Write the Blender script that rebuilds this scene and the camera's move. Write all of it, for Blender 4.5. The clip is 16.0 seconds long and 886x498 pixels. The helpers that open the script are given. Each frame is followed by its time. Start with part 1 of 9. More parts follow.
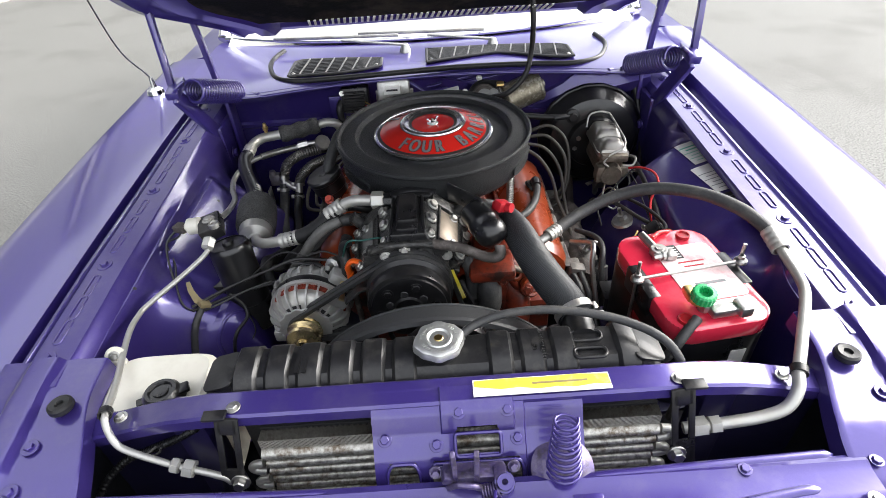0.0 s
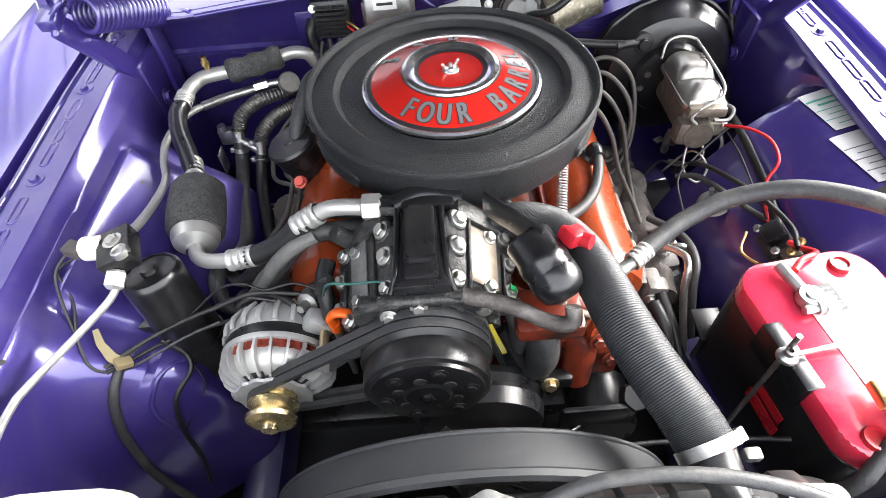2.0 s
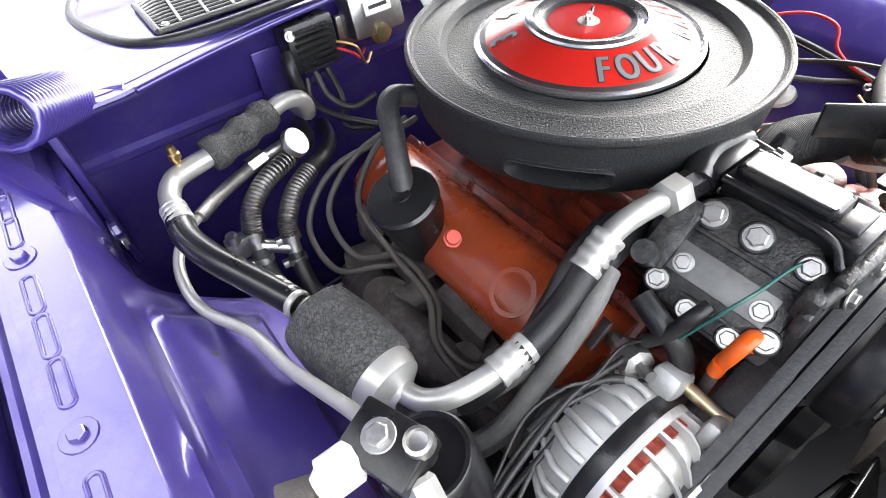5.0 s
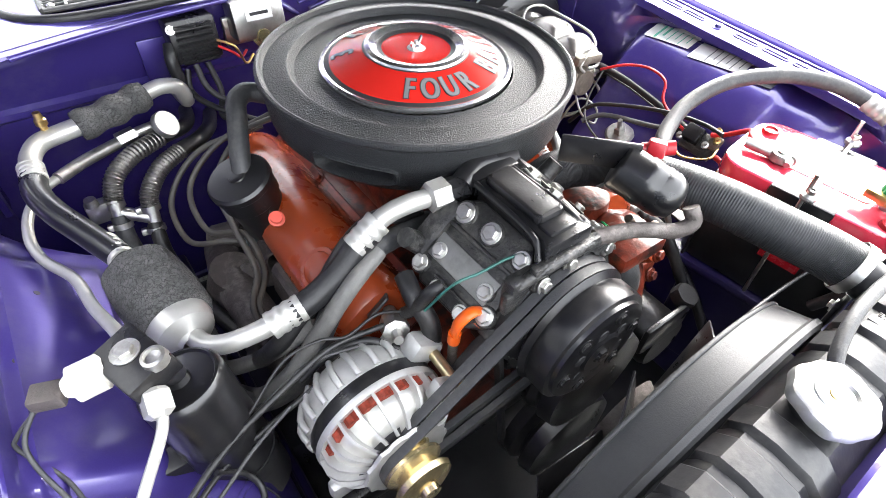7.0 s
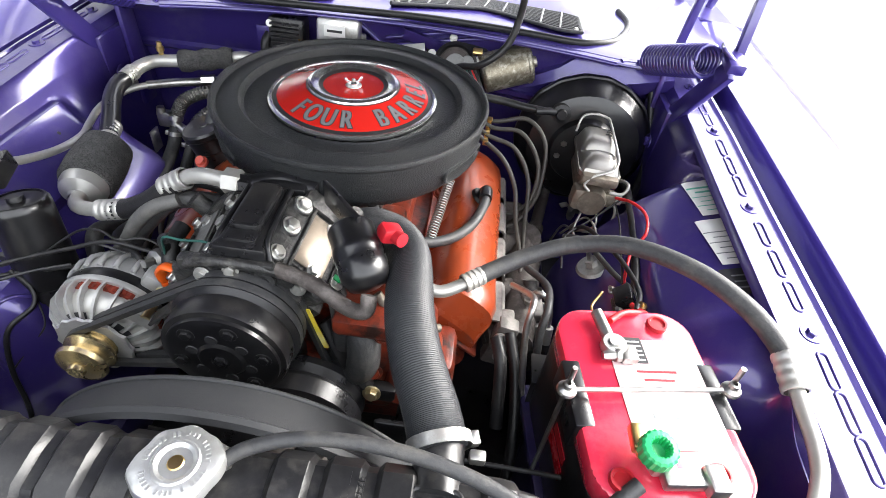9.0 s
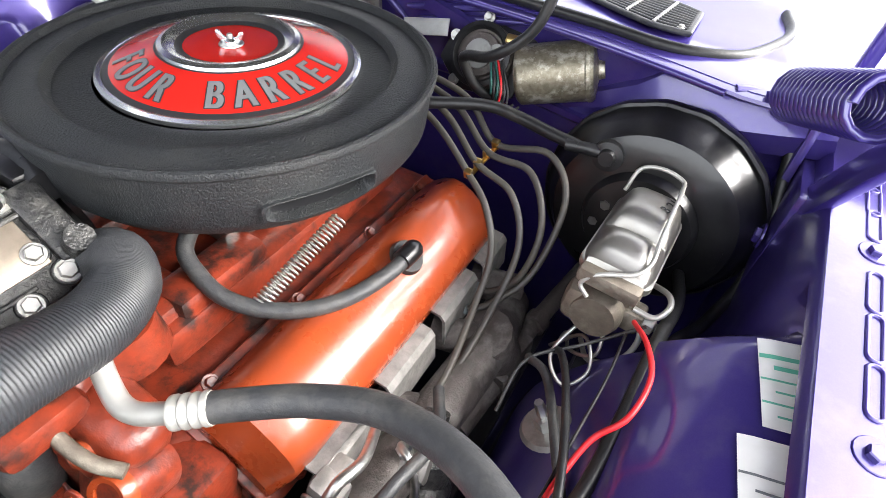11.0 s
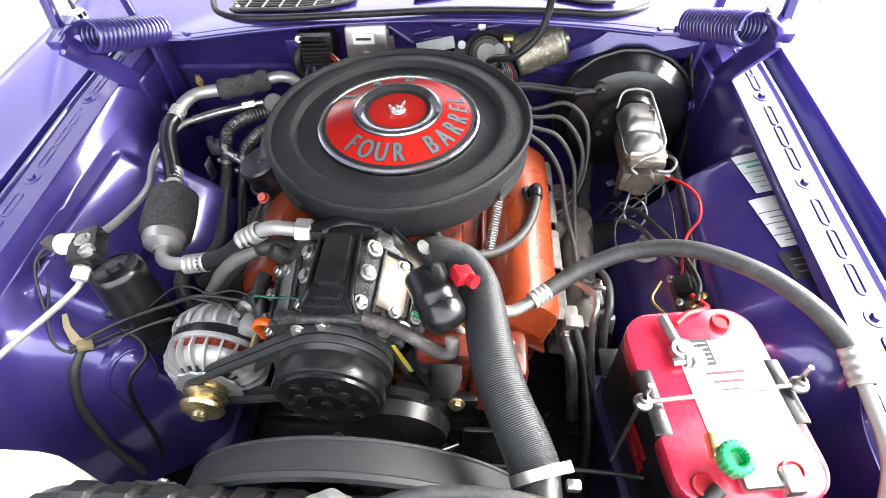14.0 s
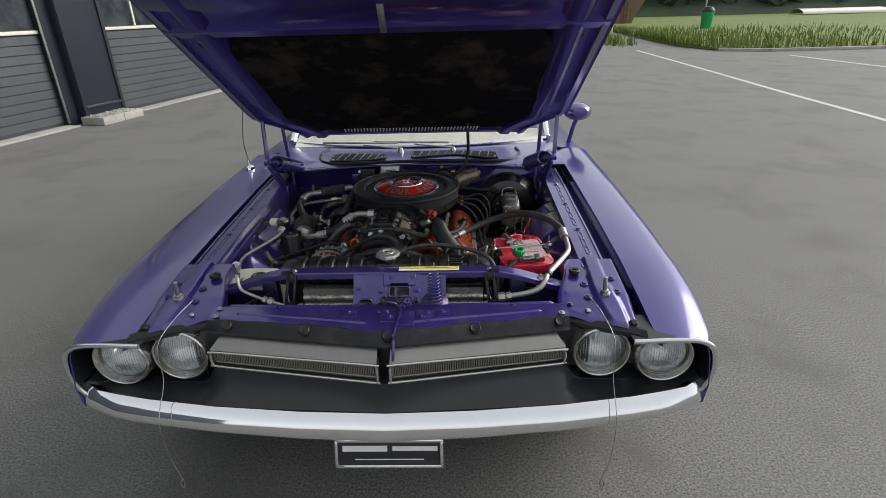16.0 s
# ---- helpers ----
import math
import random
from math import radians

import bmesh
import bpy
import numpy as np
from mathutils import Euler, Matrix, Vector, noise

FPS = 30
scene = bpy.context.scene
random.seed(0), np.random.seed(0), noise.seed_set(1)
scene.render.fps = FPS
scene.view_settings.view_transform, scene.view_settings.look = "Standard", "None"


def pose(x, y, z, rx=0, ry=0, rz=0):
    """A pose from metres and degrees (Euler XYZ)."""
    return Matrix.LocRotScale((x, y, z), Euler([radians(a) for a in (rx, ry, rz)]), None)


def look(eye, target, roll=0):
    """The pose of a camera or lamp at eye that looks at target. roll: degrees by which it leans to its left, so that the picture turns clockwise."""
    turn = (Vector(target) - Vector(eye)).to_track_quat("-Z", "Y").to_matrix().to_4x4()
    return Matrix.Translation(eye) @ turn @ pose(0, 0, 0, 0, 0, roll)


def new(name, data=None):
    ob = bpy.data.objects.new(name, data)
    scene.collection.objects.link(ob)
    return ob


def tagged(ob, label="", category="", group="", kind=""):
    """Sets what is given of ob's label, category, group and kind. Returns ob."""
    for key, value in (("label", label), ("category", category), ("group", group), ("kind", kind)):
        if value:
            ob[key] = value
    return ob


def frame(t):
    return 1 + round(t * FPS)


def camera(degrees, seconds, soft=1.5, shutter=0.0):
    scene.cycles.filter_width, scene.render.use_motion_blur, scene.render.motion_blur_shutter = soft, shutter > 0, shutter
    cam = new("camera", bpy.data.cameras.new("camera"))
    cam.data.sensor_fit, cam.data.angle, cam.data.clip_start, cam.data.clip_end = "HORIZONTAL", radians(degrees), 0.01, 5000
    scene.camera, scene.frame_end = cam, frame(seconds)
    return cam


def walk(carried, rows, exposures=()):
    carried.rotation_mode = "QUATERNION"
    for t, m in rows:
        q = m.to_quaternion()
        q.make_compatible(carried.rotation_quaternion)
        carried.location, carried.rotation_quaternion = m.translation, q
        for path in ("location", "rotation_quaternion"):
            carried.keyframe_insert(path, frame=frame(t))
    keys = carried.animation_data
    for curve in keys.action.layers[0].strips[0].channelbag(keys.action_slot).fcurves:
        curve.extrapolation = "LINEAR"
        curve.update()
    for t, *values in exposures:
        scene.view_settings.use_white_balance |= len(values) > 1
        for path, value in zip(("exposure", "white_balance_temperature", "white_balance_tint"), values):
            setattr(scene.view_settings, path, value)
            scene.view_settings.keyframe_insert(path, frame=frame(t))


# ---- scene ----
cam = camera(79.3, 16.0, soft=0.6)
PATH = [
    (0, (0.003, 0.059, 1.402), (-0.007, 1.631, 0.166), -4.1),
    (0.5, (-0.016, 0.187, 1.401), (-0.02, 1.736, 0.136), -4.0),
    (1, (-0.027, 0.304, 1.382), (-0.023, 1.781, 0.033), -3.9),
    (1.5, (-0.009, 0.392, 1.351), (-0.004, 1.765, -0.103), -4.1),
    (2, (-0.036, 0.483, 1.314), (-0.045, 1.771, -0.216), -4.7),
    (2.5, (-0.117, 0.532, 1.276), (-0.113, 1.802, -0.269), -4.5),
    (3, (-0.2, 0.586, 1.234), (-0.172, 1.857, -0.31), -4.2),
    (3.5, (-0.328, 0.637, 1.203), (-0.196, 1.916, -0.329), -2.8),
    (3.7, (-0.374, 0.665, 1.185), (-0.172, 1.943, -0.34), -3.2),
    (5.8, (-0.531, 0.833, 1.15), (0.396, 1.87, -0.287), -5.5),
    (6, (-0.529, 0.809, 1.144), (0.408, 1.843, -0.289), -5.2),
    (6.5, (-0.499, 0.724, 1.162), (0.436, 1.759, -0.271), -2.7),
    (7, (-0.425, 0.609, 1.209), (0.459, 1.699, -0.216), 3.9),
    (7.5, (-0.3, 0.482, 1.268), (0.442, 1.692, -0.141), 8.9),
    (8, (-0.146, 0.367, 1.305), (0.347, 1.754, -0.049), 8.0),
    (8.5, (0.02, 0.355, 1.287), (0.217, 1.843, -0.035), 8.2),
    (9, (0.182, 0.396, 1.269), (0.164, 1.883, -0.068), 7.1),
    (9.2, (0.231, 0.418, 1.255), (0.152, 1.898, -0.088), 6.8),
    (11.3, (0.467, 0.887, 1.113), (-0.188, 2.179, -0.266), 5.6),
    (11.5, (0.444, 0.922, 1.117), (-0.201, 2.206, -0.274), 5.4),
    (12, (0.344, 0.968, 1.133), (-0.234, 2.21, -0.325), 2.0),
    (12.5, (0.226, 0.975, 1.149), (-0.23, 2.151, -0.403), -4.2),
    (13, (0.137, 0.92, 1.199), (-0.21, 2.063, -0.406), -6.9),
    (13.5, (0.122, 0.758, 1.291), (-0.106, 1.93, -0.314), -5.6),
    (14, (0.129, 0.456, 1.392), (0.003, 1.757, -0.121), -3.4),
    (14.5, (0.135, 0.088, 1.464), (0.031, 1.588, 0.146), -2.5),
    (15, (0.125, -0.282, 1.496), (0.048, 1.382, 0.389), -1.8),
    (15.5, (0.136, -0.637, 1.523), (0.072, 1.113, 0.556), -1.5),
    (16, (0.214, -0.975, 1.538), (0.154, 0.848, 0.717), -1.6),
]
EXPOSURES = [(0.0, 2.15), (0.8, 2.55), (2.0, 3.4), (3.0, 3.88), (6.0, 3.9), (7.0, 3.95), (8.0, 3.4), (9.0, 3.0), (11.5, 3.45), (12.5, 3.72), (13.6, 3.6), (14.0, 3.4), (14.5, 2.55), (15.0, 2.15), (15.5, 1.8), (15.75, 1.43), (16.0, 0.63)]
walk(cam, [(t, look(eye, target, roll)) for t, eye, target, roll in PATH], EXPOSURES)

# ---- world, sun and large lights ----
world = bpy.data.worlds.new("sky")
scene.world = world
world.use_nodes = True
wn, wl = world.node_tree.nodes, world.node_tree.links
wn.clear()
sky = wn.new("ShaderNodeTexSky")
sky.sky_type, sky.sun_disc = "NISHITA", False
sky.sun_elevation, sky.sun_rotation = radians(32), radians(68)
sky.air_density, sky.dust_density, sky.ozone_density = 1.0, 3.0, 1.0
grey = wn.new("ShaderNodeHueSaturation")
grey.inputs["Saturation"].default_value = 0.32
back = wn.new("ShaderNodeBackground")
back.inputs["Strength"].default_value = 0.15
wout = wn.new("ShaderNodeOutputWorld")
wl.new(sky.outputs["Color"], grey.inputs["Color"])
cloud = wn.new("ShaderNodeMix")
cloud.data_type = "RGBA"
cloud.inputs["Factor"].default_value = 0.5
cloud.inputs["B"].default_value = (3.9, 3.95, 4.05, 1)
wl.new(grey.outputs["Color"], cloud.inputs["A"])
wl.new(cloud.outputs["Result"], back.inputs["Color"])
wl.new(back.outputs["Background"], wout.inputs["Surface"])

sun_data = bpy.data.lights.new("sun", "SUN")
sun_data.energy, sun_data.angle, sun_data.color = 1.35, radians(46), (1.0, 0.975, 0.94)
sun = new("sun", sun_data)
sun.matrix_world = look((3.93, 2.59, 3.35), (0, 1, 0.7))


# ---- materials ----
def material(name, color, rough=0.5, metal=0.0, second=None, scale=40.0, amount=0.35, bump=0.0, bump_scale=300.0,
             coat=0.0, dirt=None, dirt_amount=0.3, dirt_scale=6.0, rough_var=0.12, random_value=0.0, specular=0.5, coat_ior=1.5):
    m = bpy.data.materials.new(name)
    m.use_nodes = True
    n, l = m.node_tree.nodes, m.node_tree.links
    bsdf = n["Principled BSDF"]
    bsdf.inputs["Metallic"].default_value = metal
    bsdf.inputs["Specular IOR Level"].default_value = specular
    bsdf.inputs["Coat Weight"].default_value = coat
    bsdf.inputs["Coat Roughness"].default_value = 0.12 if coat_ior > 1.5 else 0.08
    bsdf.inputs["Coat IOR"].default_value = coat_ior
    geo = n.new("ShaderNodeNewGeometry")
    second = second or tuple(c * 0.72 for c in color)

    def noise_node(sc, detail=5.0, roughness=0.6):
        t = n.new("ShaderNodeTexNoise")
        t.inputs["Scale"].default_value, t.inputs["Detail"].default_value, t.inputs["Roughness"].default_value = sc, detail, roughness
        l.new(geo.outputs["Position"], t.inputs["Vector"])
        return t

    fine, broad = noise_node(scale), noise_node(dirt_scale, 6.0, 0.65)
    ramp = n.new("ShaderNodeMapRange")
    ramp.inputs["From Min"].default_value, ramp.inputs["From Max"].default_value = 0.35, 0.7
    ramp.inputs["To Max"].default_value = amount
    l.new(fine.outputs["Fac"], ramp.inputs["Value"])
    mix = n.new("ShaderNodeMix")
    mix.data_type = "RGBA"
    mix.inputs["A"].default_value, mix.inputs["B"].default_value = (*color, 1), (*second, 1)
    l.new(ramp.outputs["Result"], mix.inputs["Factor"])
    out = mix.outputs["Result"]
    if dirt:
        r2 = n.new("ShaderNodeMapRange")
        r2.inputs["From Min"].default_value, r2.inputs["From Max"].default_value = 0.50, 0.64
        r2.inputs["To Max"].default_value = dirt_amount
        l.new(broad.outputs["Fac"], r2.inputs["Value"])
        m2 = n.new("ShaderNodeMix")
        m2.data_type = "RGBA"
        m2.inputs["B"].default_value = (*dirt, 1)
        l.new(out, m2.inputs["A"])
        l.new(r2.outputs["Result"], m2.inputs["Factor"])
        out = m2.outputs["Result"]
    if random_value:
        info, hs, mr = n.new("ShaderNodeObjectInfo"), n.new("ShaderNodeHueSaturation"), n.new("ShaderNodeMapRange")
        mr.inputs["To Min"].default_value, mr.inputs["To Max"].default_value = 1 - random_value, 1 + random_value
        l.new(info.outputs["Random"], mr.inputs["Value"])
        l.new(mr.outputs["Result"], hs.inputs["Value"])
        l.new(out, hs.inputs["Color"])
        out = hs.outputs["Color"]
    l.new(out, bsdf.inputs["Base Color"])
    rr = n.new("ShaderNodeMapRange")
    rr.inputs["To Min"].default_value, rr.inputs["To Max"].default_value = max(0.02, rough - rough_var), min(1.0, rough + rough_var)
    l.new(broad.outputs["Fac"], rr.inputs["Value"])
    l.new(rr.outputs["Result"], bsdf.inputs["Roughness"])
    if bump:
        bt, bn = noise_node(bump_scale, 3.0), n.new("ShaderNodeBump")
        bn.inputs["Strength"].default_value, bn.inputs["Distance"].default_value = bump, 0.002
        l.new(bt.outputs["Fac"], bn.inputs["Height"])
        l.new(bn.outputs["Normal"], bsdf.inputs["Normal"])
    return m


PURPLE = material("purple_metallic_paint", (0.042, 0.026, 0.200), 0.34, 0.28, (0.052, 0.035, 0.225), 1400, 0.6, coat=1.0, coat_ior=1.75, specular=0.3, dirt=(0.058, 0.046, 0.18), dirt_amount=0.25, rough_var=0.08)
PURPLE_IN = material("purple_bay_paint", (0.042, 0.027, 0.175), 0.34, 0.4, (0.056, 0.040, 0.205), 900, 0.6, coat=1.0, coat_ior=1.55, specular=0.3, dirt=(0.085, 0.068, 0.19), dirt_amount=0.45, dirt_scale=13, bump=0.18, bump_scale=38, rough_var=0.16)
GRIMY_PURPLE = material("grimy_purple_steel", (0.075, 0.055, 0.16), 0.34, 0.55, (0.13, 0.11, 0.17), 120, 0.9, coat=0.3, dirt=(0.05, 0.042, 0.045), dirt_amount=0.75, dirt_scale=70, bump=0.4, bump_scale=260)
# bay purple darkened in its colour to stand for shade on deep parts
PURPLE_SHADED = material("shaded_purple_paint", (0.014, 0.010, 0.06), 0.4, 0.1, coat=0.3, dirt=(0.06, 0.05, 0.12))
BLACK = material("satin_black_paint", (0.007, 0.007, 0.008), 0.30, 0.0, (0.016, 0.016, 0.018), 90, 0.5, specular=0.4, dirt=(0.05, 0.046, 0.04), dirt_amount=0.25, dirt_scale=22, bump=0.1)
CRINKLE = material("black_crinkle_paint", (0.009, 0.010, 0.0115), 0.47, 0.0, (0.022, 0.024, 0.026), 420, 0.75, specular=0.40, bump=1.0, bump_scale=430, dirt=(0.045, 0.045, 0.042), dirt_amount=0.3, dirt_scale=7)
GLOSS_BLACK = material("gloss_black_paint", (0.005, 0.005, 0.006), 0.31, 0.0, (0.010, 0.010, 0.011), 60, 0.5, dirt=(0.035, 0.035, 0.034), dirt_amount=0.25, dirt_scale=14, coat=0.2, bump=0.07, bump_scale=160)
RUBBER = material("black_rubber", (0.008, 0.008, 0.009), 0.40, 0.0, (0.018, 0.018, 0.019), 120, 0.5, specular=0.4, dirt=(0.06, 0.056, 0.05), dirt_amount=0.25, dirt_scale=18, bump=0.2)
RUBBER_GREY = material("weathered_grey_rubber", (0.022, 0.023, 0.025), 0.52, 0.0, (0.045, 0.045, 0.046), 160, 0.5, dirt=(0.09, 0.085, 0.075), dirt_amount=0.35, dirt_scale=20, bump=0.3)
RUBBER_DUSTY = material("dusty_grey_rubber", (0.085, 0.084, 0.080), 0.55, 0.0, (0.13, 0.127, 0.12), 90, 0.6, dirt=(0.18, 0.17, 0.155), dirt_amount=0.4, dirt_scale=25, bump=0.3)
RUBBER_BLUE = material("blue_black_rubber", (0.013, 0.0145, 0.017), 0.5, 0.0, (0.028, 0.030, 0.034), 160, 0.5, dirt=(0.06, 0.06, 0.06), dirt_amount=0.3, dirt_scale=20, bump=0.25)
TANK = material("black_radiator_paint", (0.010, 0.010, 0.011), 0.33, 0.0, (0.020, 0.020, 0.021), 160, 0.6, specular=0.42, dirt=(0.06, 0.056, 0.05), dirt_amount=0.3, dirt_scale=40, bump=0.12, bump_scale=120)
ORANGE = material("engine_orange_paint", (0.27, 0.043, 0.011), 0.28, 0.0, (0.20, 0.030, 0.009), 30, 0.5, dirt=(0.16, 0.04, 0.02), dirt_amount=0.35, dirt_scale=10, coat=0.25, bump=0.05)
ORANGE_DIRTY = material("oily_orange_paint", (0.19, 0.027, 0.011), 0.34, 0.0, (0.085, 0.016, 0.009), 60, 0.9, dirt=(0.010, 0.008, 0.007), dirt_amount=0.95, dirt_scale=26, bump=0.5, bump_scale=90)
RED = material("red_battery_plastic", (0.62, 0.026, 0.060), 0.2, 0.0, (0.52, 0.022, 0.05), 50, 0.4, coat=1.0, coat_ior=1.6, dirt=(0.6, 0.18, 0.2), dirt_amount=0.25, dirt_scale=12)
RED_DECAL = material("red_enamel", (0.50, 0.017, 0.012), 0.24, 0.0, (0.45, 0.014, 0.01), 60, 0.3, coat=0.25, specular=0.35, dirt=(0.5, 0.02, 0.015))
RED_DARK = material("dark_red_plastic", (0.38, 0.012, 0.02), 0.3)
ORANGE_PLASTIC = material("orange_plastic", (0.75, 0.11, 0.01), 0.3, second=(0.6, 0.08, 0.01))
PINK = material("faded_red_cap", (0.6, 0.09, 0.06), 0.4)
CHROME = material("chrome", (0.86, 0.87, 0.88), 0.06, 1.0, (0.8, 0.8, 0.82), 30, 0.3, rough_var=0.04)
SATIN_CHROME = material("satin_bright_metal", (0.74, 0.75, 0.76), 0.22, 0.95, (0.68, 0.69, 0.70), 50, 0.25, rough_var=0.05)
STEEL = material("dull_steel", (0.52, 0.52, 0.50), 0.38, 1.0, (0.36, 0.35, 0.33), 70, 0.6, dirt=(0.22, 0.2, 0.17), dirt_amount=0.5, dirt_scale=25, bump=0.15)
ALU = material("cast_aluminium", (0.44, 0.44, 0.43), 0.48, 0.6, (0.48, 0.48, 0.47), 90, 0.6, dirt=(0.3, 0.29, 0.27), dirt_amount=0.4, dirt_scale=22, bump=0.25, bump_scale=500)
ALU_PIPE = material("aluminium_pipe", (0.46, 0.455, 0.43), 0.40, 0.6, (0.38, 0.375, 0.35), 60, 0.5, dirt=(0.42, 0.39, 0.33), dirt_amount=0.35, dirt_scale=20)
ZINC = material("yellow_zinc", (0.62, 0.5, 0.26), 0.28, 0.9, (0.5, 0.42, 0.3), 60, 0.6, dirt=(0.3, 0.3, 0.25))
RUSTY = material("stained_plated_can", (0.26, 0.235, 0.175), 0.40, 0.65, (0.13, 0.11, 0.075), 120, 0.9, dirt=(0.60, 0.57, 0.48), dirt_amount=0.75, dirt_scale=55, bump=0.25)
FOIL = material("cadmium_cover", (0.31, 0.30, 0.28), 0.36, 0.9, (0.40, 0.38, 0.35), 40, 0.7, dirt=(0.30, 0.28, 0.24), dirt_amount=0.4, dirt_scale=18)
IRON = material("bare_cast_iron", (0.075, 0.066, 0.060), 0.62, 0.4, (0.11, 0.09, 0.085), 80, 0.7, dirt=(0.3, 0.28, 0.26), dirt_amount=0.4, dirt_scale=20, bump=0.5)
IRON_GREY = material("grey_exhaust_iron", (0.24, 0.228, 0.215), 0.6, 0.4, (0.09, 0.085, 0.08), 60, 0.7, dirt=(0.34, 0.32, 0.29), dirt_amount=0.5, dirt_scale=18, bump=0.7, bump_scale=90)
COPPER = material("copper_winding", (0.30, 0.045, 0.025), 0.45, 0.5, (0.08, 0.02, 0.012), 200, 0.8)
BRASS = material("brass", (0.7, 0.5, 0.2), 0.3, 1.0)
PLASTIC_WHITE = material("milky_plastic", (0.68, 0.66, 0.58), 0.42, 0.0, (0.6, 0.57, 0.48), 25, 0.5, dirt=(0.45, 0.42, 0.34), dirt_amount=0.3, dirt_scale=10)
WHITE = material("white_paper", (0.78, 0.77, 0.74), 0.5, 0.0, (0.7, 0.69, 0.66), 60, 0.4, dirt=(0.5, 0.48, 0.42), dirt_amount=0.2, dirt_scale=20)
YELLOW = material("yellow_label", (0.72, 0.58, 0.05), 0.45, second=(0.55, 0.44, 0.05), amount=0.4, dirt=(0.7, 0.66, 0.5), dirt_amount=0.4, dirt_scale=30)
LABEL_FILM = material("pale_glossy_film", (0.72, 0.58, 0.58), 0.16, 0.0, (0.66, 0.46, 0.47), 45, 0.7, coat=0.6, dirt=(0.6, 0.12, 0.15), dirt_amount=0.45, dirt_scale=26)
GREEN = material("green_plastic", (0.01, 0.33, 0.10), 0.32)
GREEN_LABEL = material("green_print", (0.12, 0.45, 0.32), 0.4)
INK = material("black_print", (0.02, 0.02, 0.022), 0.5)
BOOT = material("blue_grey_boot", (0.16, 0.19, 0.20), 0.5, 0.0, (0.11, 0.13, 0.14), 60, 0.5)
LETTER_GREY = material("silver_print", (0.17, 0.18, 0.185), 0.4, 0.1)
RED_WIRE = material("red_wire", (0.55, 0.015, 0.02), 0.4)
GREEN_WIRE = material("green_wire", (0.015, 0.09, 0.075), 0.4)
WRAP = material("cracked_black_wrap", (0.045, 0.045, 0.045), 0.7, 0.0, (0.09, 0.09, 0.088), 70, 0.8, dirt=(0.14, 0.135, 0.13), dirt_amount=0.5, dirt_scale=30)
PAD = material("black_felt_pad", (0.0045, 0.0045, 0.005), 0.95, 0.0, (0.009, 0.009, 0.0095), 60, 0.6, specular=0.15, dirt=(0.075, 0.062, 0.045), dirt_amount=0.6, dirt_scale=4.5, bump=0.6, bump_scale=200)
SHROUD = material("matt_black_shroud", (0.022, 0.023, 0.025), 0.55, 0.0, (0.030, 0.031, 0.033), 300, 0.5, specular=0.4, dirt=(0.05, 0.05, 0.049), dirt_amount=0.3, dirt_scale=9, bump=0.15, bump_scale=700)
MATT_BLACK = material("matt_black_panel", (0.010, 0.011, 0.013), 0.42, 0.0, (0.018, 0.019, 0.021), 30, 0.4, dirt=(0.06, 0.06, 0.06), dirt_amount=0.25, dirt_scale=5)
GRILLE_SILVER = material("silver_grille_paint", (0.30, 0.29, 0.265), 0.34, 0.6, (0.22, 0.21, 0.19), 40, 0.4)
GRILLE_BRIGHT = material("bright_anodised_rim", (0.62, 0.61, 0.58), 0.22, 0.9, (0.5, 0.49, 0.46), 60, 0.4)
LIP_GREY = material("grey_grille_paint", (0.27, 0.265, 0.25), 0.36, 0.5, (0.21, 0.205, 0.19), 30, 0.4)
CORE_TUBE = material("finned_condenser_tube", (0.55, 0.54, 0.50), 0.42, 0.75, (0.14, 0.13, 0.11), 120, 0.9, dirt=(0.10, 0.065, 0.035), dirt_amount=0.8, dirt_scale=30)
CORE = material("condenser_fin", (0.44, 0.43, 0.39), 0.5, 0.5, (0.18, 0.17, 0.15), 200, 0.8, dirt=(0.14, 0.09, 0.05), dirt_amount=0.7, dirt_scale=25)
CAST_BLACK = material("dusty_black_casting", (0.012, 0.012, 0.0125), 0.33, 0.1, (0.04, 0.04, 0.039), 150, 0.7, specular=0.45, dirt=(0.12, 0.115, 0.105), dirt_amount=0.45, dirt_scale=45, bump=0.7, bump_scale=240)
IRON_BROWN = material("dusty_brown_iron", (0.17, 0.145, 0.115), 0.55, 0.5, (0.09, 0.075, 0.06), 70, 0.7, dirt=(0.30, 0.27, 0.22), dirt_amount=0.5, dirt_scale=30, bump=0.5, bump_scale=200)
GUARD = material("tarnished_spring_steel", (0.20, 0.195, 0.185), 0.36, 0.85, (0.09, 0.085, 0.08), 90, 0.7)
TAN = material("tan_metal_clip", (0.24, 0.20, 0.11), 0.5, 0.2, (0.30, 0.22, 0.10), 60, 0.6)
PLATE_GREY = material("bare_grey_plate", (0.20, 0.20, 0.195), 0.42, 0.5, (0.13, 0.13, 0.125), 60, 0.5, dirt=(0.08, 0.08, 0.075), dirt_amount=0.4, dirt_scale=40)
PLATE_TAN = material("tarnished_head_plate", (0.30, 0.25, 0.20), 0.4, 0.6, (0.2, 0.165, 0.13), 50, 0.6, dirt=(0.12, 0.1, 0.08), dirt_amount=0.4, dirt_scale=30)
LEAD = material("brown_grey_lead_jacket", (0.042, 0.038, 0.034), 0.5, 0.0, (0.06, 0.055, 0.048), 80, 0.5, dirt=(0.10, 0.085, 0.06), dirt_amount=0.35, dirt_scale=30)


